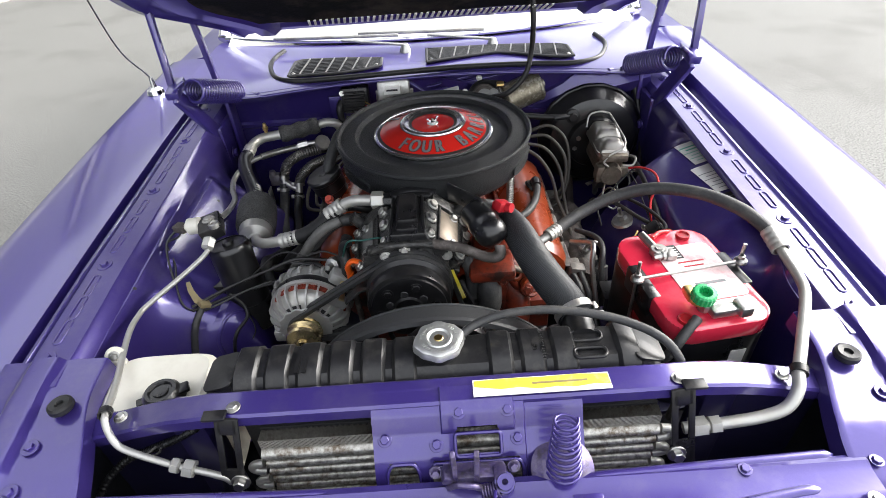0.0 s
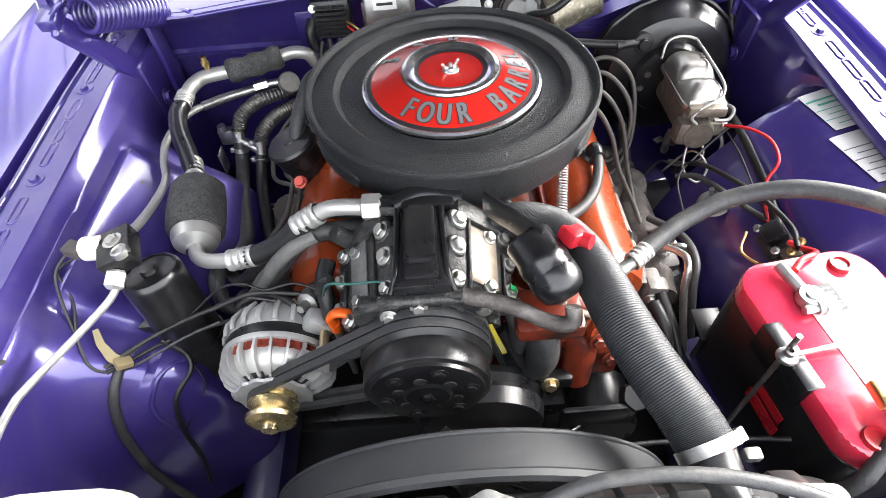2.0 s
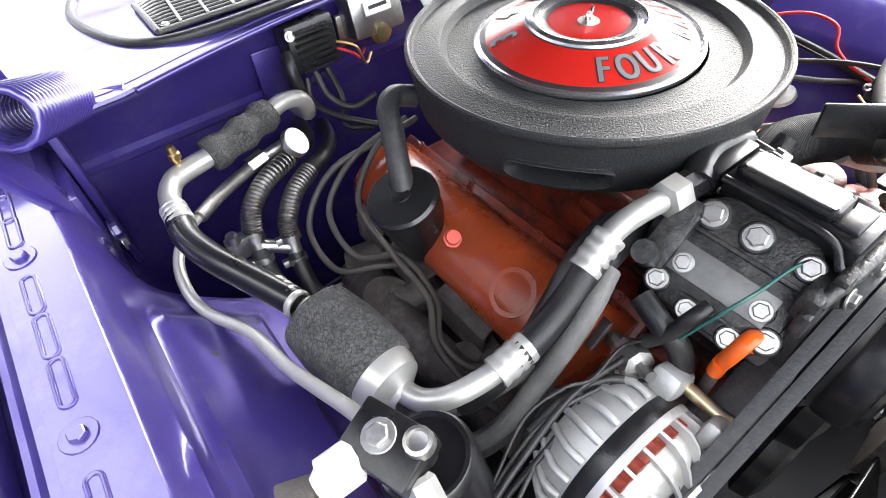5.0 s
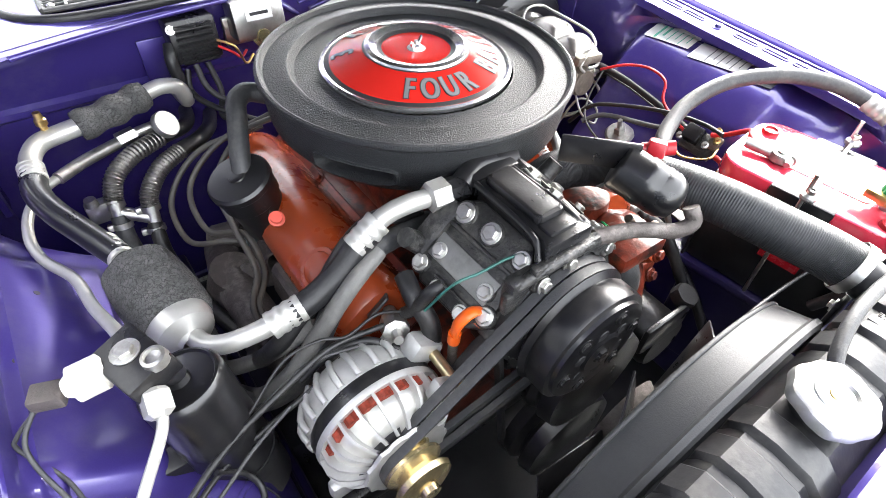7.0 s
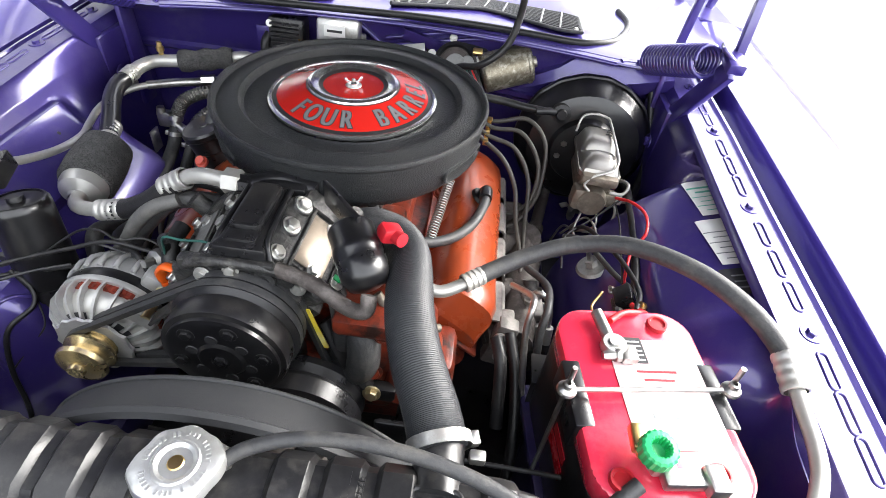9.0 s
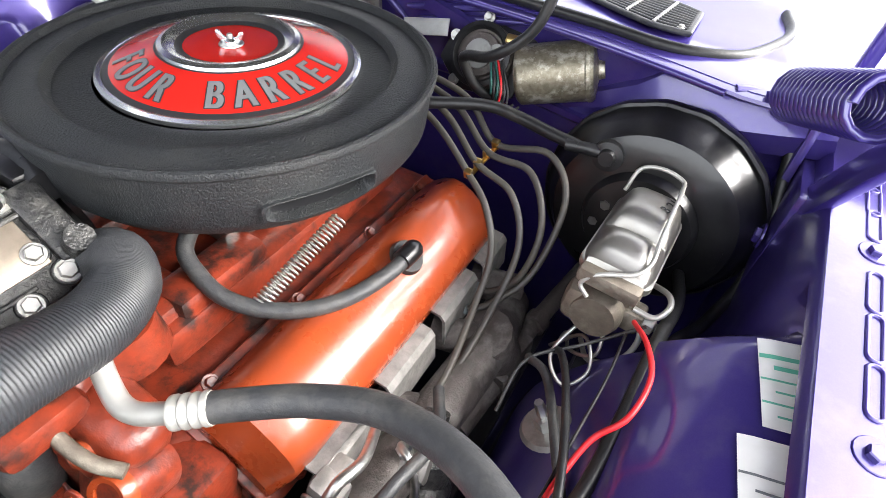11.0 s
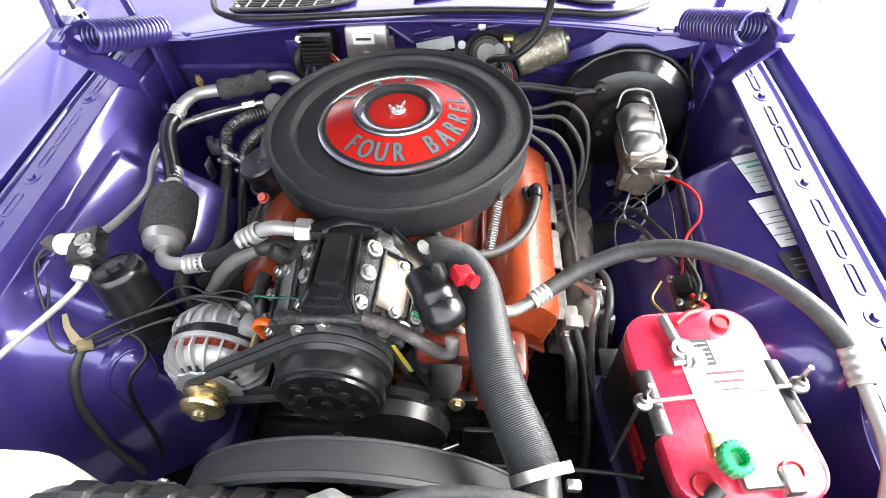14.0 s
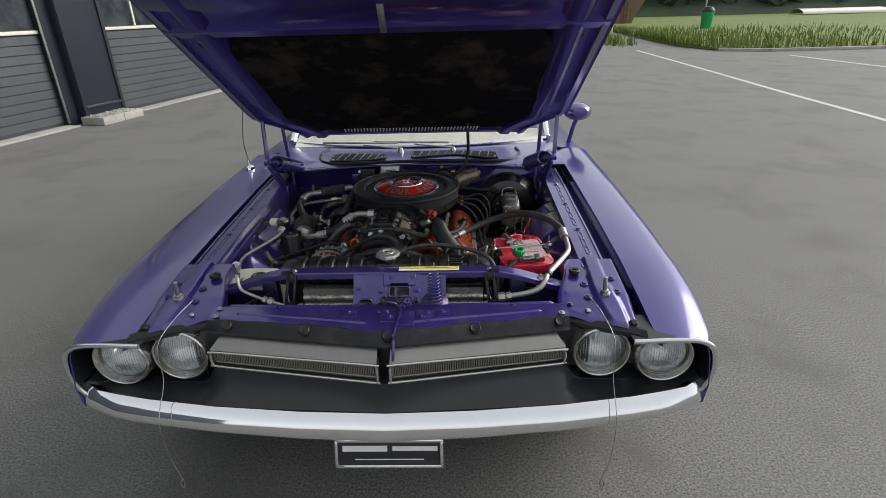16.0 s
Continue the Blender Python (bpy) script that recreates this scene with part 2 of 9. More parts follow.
def cracked(m, scale, depth):
    """Adds a net of cracks to a material's relief and colour."""
    n, l = m.node_tree.nodes, m.node_tree.links
    bsdf = n["Principled BSDF"]
    geo, wob, add = n.new("ShaderNodeNewGeometry"), n.new("ShaderNodeTexNoise"), n.new("ShaderNodeVectorMath")
    wob.inputs["Scale"].default_value = scale * 0.8
    add.operation = "MULTIPLY_ADD"
    add.inputs[1].default_value = (0.012, 0.012, 0.012)
    cell, mr, bump, mix = n.new("ShaderNodeTexVoronoi"), n.new("ShaderNodeMapRange"), n.new("ShaderNodeBump"), n.new("ShaderNodeMix")
    cell.feature = "DISTANCE_TO_EDGE"
    cell.inputs["Scale"].default_value = scale
    mr.inputs["From Max"].default_value = 0.12
    l.new(geo.outputs["Position"], wob.inputs["Vector"])
    l.new(wob.outputs["Color"], add.inputs[0])
    l.new(geo.outputs["Position"], add.inputs[2])
    l.new(add.outputs["Vector"], cell.inputs["Vector"])
    l.new(cell.outputs["Distance"], mr.inputs["Value"])
    bump.inputs["Strength"].default_value, bump.inputs["Distance"].default_value = 1.0, depth
    l.new(mr.outputs["Result"], bump.inputs["Height"])
    l.new(bump.outputs["Normal"], bsdf.inputs["Normal"])
    mix.data_type = "RGBA"
    mix.inputs["A"].default_value = (0.012, 0.012, 0.012, 1)
    l.new(mr.outputs["Result"], mix.inputs["Factor"])
    l.new(bsdf.inputs["Base Color"].links[0].from_socket, mix.inputs["B"])
    l.new(mix.outputs["Result"], bsdf.inputs["Base Color"])
    return m


cracked(WRAP, 190, 0.0012)


def glass_material(name, color, rough=0.02):
    m = bpy.data.materials.new(name)
    m.use_nodes = True
    b = m.node_tree.nodes["Principled BSDF"]
    b.inputs["Base Color"].default_value = (*color, 1)
    b.inputs["Transmission Weight"].default_value = 1.0
    b.inputs["Roughness"].default_value, b.inputs["IOR"].default_value = rough, 1.45
    return m


GLASS = glass_material("clear_glass", (0.95, 0.97, 0.96))


# ---- small builders ----
PLACED = {}


def thing(name, base, label, category, group=""):
    ob = new(name)
    ob.location = base
    ob.empty_display_size = 0.05
    PLACED[ob] = Matrix.Translation(base)
    return tagged(ob, label, category, group)


def part(name, bm, mat, parent, label="", m=None, sharp=32):
    """Link bm as one mesh object under a thing or part; its points are in world metres, moved by m."""
    if isinstance(bm, bpy.types.Mesh):
        me = bm
    else:
        me = bpy.data.meshes.new(name)
        bmesh.ops.recalc_face_normals(bm, faces=bm.faces)
        bm.to_mesh(me)
        bm.free()
        me.polygons.foreach_set("use_smooth", [True] * len(me.polygons))
        me.set_sharp_from_angle(angle=radians(sharp))
        me.materials.append(mat)
    ob = new(name, me)
    here = m or Matrix.Identity(4)
    if parent:
        ob.parent = parent
        ob.matrix_parent_inverse = PLACED[parent].inverted()
    ob.matrix_basis = here
    PLACED[ob] = here
    return tagged(ob, label) if label else ob


def solo(name, bm, mat, label, category, kind="", group="", sharp=32):
    return tagged(part(name, bm, mat, None, sharp=sharp), label, category, group, kind)


def facing(p, n, up=(0, 0, 1)):
    """A pose at p whose z points along n."""
    z = Vector(n).normalized()
    x = Vector(up).cross(z)
    x = x.normalized() if x.length > 1e-4 else Vector((1, 0, 0))
    y = z.cross(x)
    m = Matrix((x, y, z)).transposed().to_4x4()
    return Matrix.Translation(p) @ m


def join(*many):
    out = bmesh.new()
    for b in many:
        me = bpy.data.meshes.new("tmp")
        b.to_mesh(me)
        b.free()
        out.from_mesh(me)
        bpy.data.meshes.remove(me)
    return out


def moved(bm, m):
    bmesh.ops.transform(bm, matrix=m, verts=bm.verts)
    return bm


def box(c, s, bevel=0.0, rot=(0, 0, 0), segments=2):
    bm = bmesh.new()
    bmesh.ops.create_cube(bm, size=1, matrix=Matrix.Diagonal((*s, 1)))
    if bevel:
        bmesh.ops.bevel(bm, geom=bm.edges[:], offset=bevel, segments=segments, affect="EDGES", profile=0.5)
    return moved(bm, pose(*c, *rot))


def span(a, b, w, h, bevel=0.0, up=(0, 0, 1)):
    """A bar from a to b of width w and height h."""
    a, b = Vector(a), Vector(b)
    bm = box((0, 0, 0), (w, h, (b - a).length), bevel)
    return moved(bm, facing((a + b) / 2, b - a, up))


def lathe(profile, m=None, seg=32, ripple=0.0, waves=0):
    bm = bmesh.new()
    rings = []
    for r, z in profile:
        if r < 1e-6:
            rings.append([bm.verts.new((0, 0, z))])
        else:
            rings.append([bm.verts.new(((r + ripple * math.cos(waves * a)) * math.cos(a), (r + ripple * math.cos(waves * a)) * math.sin(a), z)) for a in (2 * math.pi * i / seg for i in range(seg))])
    for p, q in zip(rings, rings[1:]):
        for i in range(seg):
            j = (i + 1) % seg
            ring = [p[0]] if len(p) == 1 else [p[i], p[j]]
            ring += [q[0]] if len(q) == 1 else [q[j], q[i]]
            if len(ring) > 2:
                bm.faces.new(ring)
    return moved(bm, m) if m else bm


def curve_points(pts, steps=6):
    v = [Vector(p) for p in pts]
    if len(v) < 3:
        return v
    e = [2 * v[0] - v[1]] + v + [2 * v[-1] - v[-2]]
    out = []
    for i in range(1, len(e) - 2):
        a, b, c, d = e[i - 1], e[i], e[i + 1], e[i + 2]
        for k in range(steps):
            t = k / steps
            out.append(0.5 * ((2 * b) + (c - a) * t + (2 * a - 5 * b + 4 * c - d) * t * t + (3 * b - a - 3 * c + d) * t ** 3))
    return out + [v[-1]]


def tube(pts, r, seg=10, steps=6, flat=1.0):
    """A round tube along a smooth line through pts; r is a radius or a function of the way along (0 to 1)."""
    seg = max(seg, 14)
    line = curve_points(pts, steps)
    bm = bmesh.new()
    rings, side = [], None
    n = len(line)
    for i, p in enumerate(line):
        d = (line[min(i + 1, n - 1)] - line[max(i - 1, 0)]).normalized()
        if side is None:
            side = d.cross(Vector((0, 0, 1)))
            side = side.normalized() if side.length > 0.05 else Vector((1, 0, 0))
        side = (side - d * side.dot(d)).normalized()
        up = d.cross(side)
        rad = r(i / (n - 1)) if callable(r) else r
        rings.append([bm.verts.new(p + side * (rad * math.cos(a)) + up * (rad * flat * math.sin(a))) for a in (2 * math.pi * k / seg for k in range(seg))])
    for p, q in zip(rings, rings[1:]):
        for i in range(seg):
            j = (i + 1) % seg
            bm.faces.new((p[i], p[j], q[j], q[i]))
    bm.faces.new(rings[0])
    bm.faces.new(rings[-1])
    return bm


def coil(a, b, r, wire, turns, r2=None, seg=6, per=14):
    """A wound spring from a to b."""
    m = facing(a, Vector(b) - Vector(a))
    h = (Vector(b) - Vector(a)).length
    n = int(turns * per)
    r2 = r2 or r
    return tube([m @ Vector(((r + (r2 - r) * i / n) * math.cos(2 * math.pi * i / per), (r + (r2 - r) * i / n) * math.sin(2 * math.pi * i / per), h * i / n)) for i in range(n + 1)], wire, seg, 1)


def sheet(rows, thick=0.0):
    """A surface through rows of points, all of one length, thickened."""
    bm = bmesh.new()
    g = [[bm.verts.new(p) for p in row] for row in rows]
    for p, q in zip(g, g[1:]):
        for i in range(len(p) - 1):
            bm.faces.new((p[i], p[i + 1], q[i + 1], q[i]))
    bmesh.ops.recalc_face_normals(bm, faces=bm.faces)
    if thick:
        bmesh.ops.solidify(bm, geom=bm.faces[:], thickness=thick)
    return bm


def prism(outline, depth, m=None, bevel=0.0):
    """A flat outline in x, y raised by depth along z."""
    bm = bmesh.new()
    f = bm.faces.new([bm.verts.new((x, y, 0)) for x, y in outline])
    up = bmesh.ops.extrude_face_region(bm, geom=[f])
    bmesh.ops.translate(bm, vec=(0, 0, depth), verts=[v for v in up["geom"] if isinstance(v, bmesh.types.BMVert)])
    if bevel:
        bmesh.ops.bevel(bm, geom=bm.edges[:], offset=bevel, segments=2, affect="EDGES", profile=0.5)
    return moved(bm, m) if m else bm


def rounded(w, h, r, n=5):
    out = []
    for cx, cy, a0 in ((w / 2 - r, h / 2 - r, 0), (-w / 2 + r, h / 2 - r, 90), (-w / 2 + r, -h / 2 + r, 180), (w / 2 - r, -h / 2 + r, 270)):
        out += [(cx + r * math.cos(radians(a0 + 90 * k / n)), cy + r * math.sin(radians(a0 + 90 * k / n))) for k in range(n + 1)]
    return out


def bolt_mesh(r, h, washer=1.5):
    bm = lathe([(0, h), (r * 0.85, h), (r, h * 0.85), (r, h * 0.25), (r * 0.9, h * 0.25)], None, 6)
    return join(bm, lathe([(r * 0.5, h * 0.28), (r * washer * 0.95, h * 0.28), (r * washer, h * 0.2), (r * washer, 0)], None, 16))


BOLTS = {}


def bolt(p, n, parent, mat, r=0.008, h=0.007, name="bolt", washer=1.5, label=""):
    key = (r, h, mat.name, washer)
    if key not in BOLTS:
        bm = bolt_mesh(r, h, washer)
        me = bpy.data.meshes.new("bolt")
        bmesh.ops.recalc_face_normals(bm, faces=bm.faces)
        bm.to_mesh(me)
        bm.free()
        me.polygons.foreach_set("use_smooth", [True] * len(me.polygons))
        me.set_sharp_from_angle(angle=radians(30))
        me.materials.append(mat)
        BOLTS[key] = me
    return part(name, BOLTS[key], mat, parent, label, facing(p, n) @ pose(0, 0, 0, 0, 0, (p[0] * 977 + p[1] * 1313) * 57 % 60))


def letter(char, size, depth, fat=0.0):
    cu = bpy.data.curves.new("letter", "FONT")
    cu.body, cu.size, cu.extrude, cu.offset, cu.align_x, cu.align_y = char, size, depth, fat, "CENTER", "BOTTOM_BASELINE"
    ob = bpy.data.objects.new("letter", cu)
    me = bpy.data.meshes.new_from_object(ob)
    bm = bmesh.new()
    bm.from_mesh(me)
    bpy.data.objects.remove(ob)
    bpy.data.meshes.remove(me)
    return bm


def band(p, d, r, w=0.009, screw=True):
    """A hose clamp round p, about the direction d."""
    m = facing(p, d)
    bm = lathe([(r, -w / 2), (r + 0.0015, -w / 2), (r + 0.0015, w / 2), (r, w / 2), (r, -w / 2)], m, 20)
    return join(bm, moved(box((r + 0.004, 0, 0), (0.008, 0.014, w * 1.1), 0.001), m)) if screw else bm


# ---- ground, building, field ----
def lerp_table(table, v):
    return float(np.interp(v, [a for a, _ in table], [b for _, b in table]))


ASPHALT = material("worn_grey_asphalt", (0.245, 0.245, 0.228), 0.85, 0.0, (0.055, 0.054, 0.05), 110, 1.0, bump=1.0, bump_scale=220, dirt=(0.115, 0.113, 0.104), dirt_amount=0.6, dirt_scale=1.3, rough_var=0.1)
CONCRETE = material("pale_concrete", (0.42, 0.41, 0.38), 0.85, 0.0, (0.3, 0.29, 0.27), 30, 0.6, bump=0.5, bump_scale=90, dirt=(0.25, 0.24, 0.21), dirt_amount=0.5, dirt_scale=3)
LINE_PAINT = material("worn_white_road_paint", (0.62, 0.62, 0.6), 0.7, 0.0, (0.35, 0.35, 0.33), 25, 0.8)
SLAT = material("grey_door_lacquer", (0.060, 0.066, 0.075), 0.45, 0.1, (0.068, 0.075, 0.085), 12, 0.5, dirt=(0.10, 0.107, 0.115), dirt_amount=0.3, dirt_scale=1.5)
COLUMN = material("dark_blue_grey_lacquer", (0.018, 0.023, 0.035), 0.45, 0.1, (0.014, 0.019, 0.029), 8, 0.5)
GRASS = material("meadow_grass", (0.14, 0.20, 0.032), 0.9, 0.0, (0.055, 0.10, 0.018), 2.5, 0.9, dirt=(0.17, 0.19, 0.06), dirt_amount=0.7, dirt_scale=0.5, bump=1.0, bump_scale=9)
BLADES = material("grass_blades", (0.15, 0.22, 0.035), 0.8, 0.0, (0.20, 0.22, 0.07), 1.2, 0.9)
LEAVES = material("forest_leaves", (0.030, 0.055, 0.022), 0.9, 0.0, (0.015, 0.03, 0.018), 0.4, 0.9, dirt=(0.05, 0.085, 0.03), dirt_amount=0.7, dirt_scale=0.09)
WOOD = material("weathered_barn_wood", (0.20, 0.13, 0.085), 0.85, 0.0, (0.12, 0.08, 0.055), 3, 0.8, random_value=0.2)
ROOF_TILE = material("brown_roof_tile", (0.20, 0.12, 0.09), 0.85)

bm = bmesh.new()
steps = [-900, -300, -120, -60, -30] + [-20 + 2 * i for i in range(21)] + [30, 60, 120, 300, 900]
grid = [[bm.verts.new((x, y + 8, 0)) for x in steps] for y in steps]
for p, q in zip(grid, grid[1:]):
    for i in range(len(p) - 1):
        bm.faces.new((p[i], p[i + 1], q[i + 1], q[i]))
solo("ground", bm, ASPHALT, "worn grey asphalt yard with pale dusty patches", "ground", "structure")

WALL_O, WALL_D = Vector((-7.23, 0, 0)), Vector((0.2, 1, 0)).normalized()
WALL_N = Vector((WALL_D.y, -WALL_D.x, 0))
WALL_M = Matrix((WALL_D, WALL_N * -1, Vector((0, 0, 1)))).transposed().to_4x4()
WALL_M.translation = WALL_O


def on_wall(bm):
    """Local x runs along the wall, -y stands out from it."""
    return moved(bm, WALL_M)


# unseen upper wall, raised to 7.5 m to darken the left fender
solo("wall_west", on_wall(box((10, 0.40, 3.75), (64, 0.3, 7.5))), COLUMN, "dark blue-grey clad wall of a workshop hall, unseen top raised to block sky", "wall", "structure")


def garage_door(a, b, number):
    door = tagged(part("door_%d" % number, on_wall(box(((a + b) / 2, 0.175, 1.5), (b - a, 0.03, 3.0))), SLAT, None), "grey sectional garage door with a strip of windows", "garage door", kind="structure")
    z = 0.06
    while z < 1.33:
        part("slat", on_wall(box(((a + b) / 2, 0.145, z + 0.062), (b - a, 0.03, 0.119), 0.005, segments=1)), SLAT, door)
        z += 0.127
    part("window_sill", on_wall(box(((a + b) / 2, 0.13, 1.37), (b - a, 0.05, 0.05), 0.006)), PLASTIC_WHITE, door, "pale rail under the panes")
    w = 0.78
    k = int((b - a) / w)
    w = (b - a) / k
    for i in range(k):
        part("pane", on_wall(box((a + (i + 0.5) * w, 0.15, 1.85), (w - 0.05, 0.012, 0.88))), DARK_GLASS, door)
        part("mullion", on_wall(box((a + i * w, 0.14, 1.85), (0.04, 0.03, 0.9), 0.004)), PLASTIC_WHITE, door)
    part("threshold", on_wall(box(((a + b) / 2, 0.0, 0.012), (b - a, 0.28, 0.022), 0.004)), CONCRETE, door)
    return door


DARK_GLASS = material("dark_window_glass", (0.02, 0.024, 0.03), 0.05, 0.0, (0.08, 0.09, 0.10), 3, 0.9)
garage_door(1.95, 7.43, 1)
garage_door(8.55, 13.72, 2)
garage_door(14.85, 20.0, 3)
for u in (7.44, 13.73):
    # pillars follow the wall's added height out of view
    col = solo("pillar", on_wall(join(box((u + 0.66, 0.16, 3.75), (0.86, 0.38, 7.5), 0.01), box((u + 0.115, 0.22, 3.75), (0.23, 0.30, 7.5), 0.004))), COLUMN, "dark blue-grey steel pillar between the garage doors", "pillar", "structure")
    part("pillar_trim", on_wall(box((u + 0.66, -0.045, 0.24), (0.74, 0.03, 0.05), 0.006)), COLUMN, col)
    part("pillar_flange", on_wall(join(box((u + 0.27, -0.04, 3.75), (0.06, 0.02, 7.4), 0.004), box((u + 1.05, -0.04, 3.75), (0.06, 0.02, 7.4), 0.004))), COLUMN, col)
    part("edge_strip", on_wall(box((u + 0.0, 0.06, 3.75), (0.035, 0.02, 7.4), 0.004)), STEEL, col, "pale steel edge strip")
    plinth = solo("plinth", on_wall(join(box((u + 0.33, -0.265, 0.06), (0.43, 0.42, 0.12), 0.01), box((u + 0.765, -0.265, 0.06), (0.42, 0.42, 0.12), 0.01))), CONCRETE, "pale concrete plinth filled with gravel", "plinth", "structure")
    bm = bmesh.new()
    for k in range(110):
        bmesh.ops.create_icosphere(bm, subdivisions=1, radius=random.uniform(0.010, 0.022), matrix=WALL_M @ pose(u + random.uniform(0.16, 0.94), random.uniform(-0.43, -0.10), 0.125, random.uniform(0, 90), random.uniform(0, 90)))
    part("gravel", bm, CONCRETE, plinth)

# white line across the yard
line_pts = [(5.80, -2), (6.02, 6.5), (6.09, 8.9), (6.28, 12.3), (6.62, 19.3)]
bm = sheet([[Vector((x - 0.055, y, 0.004)), Vector((x + 0.055, y, 0.004))] for x, y in line_pts])
solo("road_marking", bm, LINE_PAINT, "worn white painted line on the asphalt", "road marking", "structure")
bm = sheet([[Vector((x - 0.06, y, 0.004)), Vector((x + 0.06, y, 0.004))] for x, y in ((10.15, 16.2), (10.27, 14.4), (10.41, 12.6), (10.9, 6.0))])
solo("road_marking", bm, LINE_PAINT, "faded white painted line on the asphalt", "road marking", "structure")

# kerb and meadow
kerb_pts = [(9.7, 36.0), (8.75, 24.0), (8.55, 20.4), (9.0, 18.3), (10.3, 17.6), (13.8, 17.6), (20, 17.2), (50, 15.0), (170, 8)]
for (x0, y0), (x1, y1) in zip(kerb_pts[3:6], kerb_pts[4:7]):
    solo("kerb", span((x0, y0, 0.03), (x1, y1, 0.03), 0.16, 0.12, 0.01), CONCRETE, "low grey concrete kerb at the meadow's edge", "kerb", "structure", "kerbs")


def field_height(x, y):
    return 0.05 + 0.001 * max(0.0, y - 22) + 0.10 * noise.noise((x * 0.05, y * 0.05, 0))


rows = []
for k in range(26):
    f = (k / 25) ** 2
    row = []
    for (x, y) in kerb_pts:
        yy = y + 0.15 + f * 70
        xx = x + 7.0 * f
        row.append(Vector((xx, yy, field_height(xx, yy) if k else 0.02)))
    fine = []
    for a, b in zip(row, row[1:]):
        fine += [a.lerp(b, j / 6) for j in range(6)]
    rows.append(fine + [row[-1]])
solo("meadow", sheet(rows), GRASS, "tall green meadow beyond the yard", "meadow", "stuff")
verts, faces = [], []
for k in range(5200):
    a = random.random() ** 1.6
    i = random.choice((0, 0, 1, 1, 2, 2, 3, 3, 4, 4, 4, 5, 5, 6))
    (x0, y0), (x1, y1) = kerb_pts[i], kerb_pts[i + 1]
    u, d = random.random(), 0.15 + a * 16
    x, y = x0 + (x1 - x0) * u + 0.1 * d, y0 + (y1 - y0) * u + d
    z, h, w = field_height(x, y) - 0.05, random.uniform(0.12, 0.42), random.uniform(0.02, 0.05)
    ang, lean = random.uniform(0, 6.28), random.uniform(-0.15, 0.15)
    b = len(verts)
    verts += [(x - w * math.cos(ang), y - w * math.sin(ang), z), (x + w * math.cos(ang), y + w * math.sin(ang), z), (x + lean, y + lean, z + h)]
    faces.append((b, b + 1, b + 2))
for k in range(420):
    x, y = random.gauss(6.75, 0.35), random.gauss(23.6, 0.9)
    h, w, ang, lean = random.uniform(0.12, 0.45), random.uniform(0.02, 0.05), random.uniform(0, 6.28), random.uniform(-0.15, 0.15)
    b = len(verts)
    verts += [(x - w * math.cos(ang), y - w * math.sin(ang), 0), (x + w * math.cos(ang), y + w * math.sin(ang), 0), (x + lean, y + lean, h)]
    faces.append((b, b + 1, b + 2))
me = bpy.data.meshes.new("grass_tuft")
me.from_pydata(verts, [], faces)
me.materials.append(BLADES)
tagged(new("grass", me), "tall green and seeding grass at the field's edge", "grass", kind="stuff")

# wooded hill behind the meadow: one rough mass of leaf clumps
verts, faces = [], []
for k in range(7000):
    x = random.uniform(-70, 120)
    y = random.uniform(66, 96)
    z = 1.4 + (y - 66) * 0.42 + random.uniform(0, 4) + 1.8 * noise.noise((x * 0.07, y * 0.07, 2))
    for q in range(3):
        s = random.uniform(0.4, 1.1)
        a, b2 = random.uniform(0, 6.28), random.uniform(-0.9, 0.9)
        o = Vector((x + random.uniform(-0.9, 0.9), y + random.uniform(-0.9, 0.9), z + random.uniform(-0.9, 0.9)))
        e1 = Vector((math.cos(a), math.sin(a), b2)) * s
        e2 = Vector((-math.sin(a) * 0.6, math.cos(a) * 0.6, 0.8)) * s
        i = len(verts)
        verts += [o - e1, o + e2 * 0.6, o + e1, o - e2 * 0.7]
        faces.append((i, i + 1, i + 2, i + 3))
me = bpy.data.meshes.new("woods")
me.from_pydata([tuple(v) for v in verts], [], faces)
me.materials.append(LEAVES)
tagged(new("woods", me), "dark green wooded hillside far behind the meadow", "woods", kind="stuff")
rows = [[Vector((x, y, 0.3 + (y - 64) * 0.42)) for x in range(-200, 301, 50)] for y in (63, 80, 110)]
solo("hill", sheet(rows), LEAVES, "dark wooded hill far behind the meadow", "hill", "structure")

# barn
barn = thing("barn", (10, 49, 0), "weathered brown timber barn with a low tiled roof", "barn")
gable = [(-4.3, 0.0), (4.1, 0.0), (4.1, 1.45), (0.0, 3.85), (-4.3, 1.35)]
part("wall", prism(gable, 8.0, pose(10, 53, 0, 90)), WOOD, barn)
for k in range(34):
    x = -4.15 + k * 0.245
    part("plank", box((10 + x, 44.97, (3.75 - 0.585 * abs(x)) / 2), (0.215, 0.05, 3.75 - 0.585 * abs(x)), 0.008, segments=1), WOOD, barn)
part("roof", join(span((10, 49, 4.0), (15.6, 49, 0.78), 9.2, 0.16, 0.0, (0, 1, 0)), span((10, 49, 4.0), (4.6, 49, 0.88), 9.2, 0.16, 0.0, (0, 1, 0))), ROOF_TILE, barn, "low brown tiled roof")

# pale polytunnel at the wood's edge
tunnel = thing("polytunnel", (37.2, 57, 0), "long low pale polytunnel at the wood's edge", "polytunnel")
part("cover", sheet([[Vector((x, 57 + 1.3 * math.cos(a), 0.46 * math.sin(a) + 0.16)) for a in (math.pi * k / 10 for k in range(11))] for x in (33.5, 35.2, 37.2, 39.0, 41.5)], 0.01), PLASTIC_WHITE, tunnel)

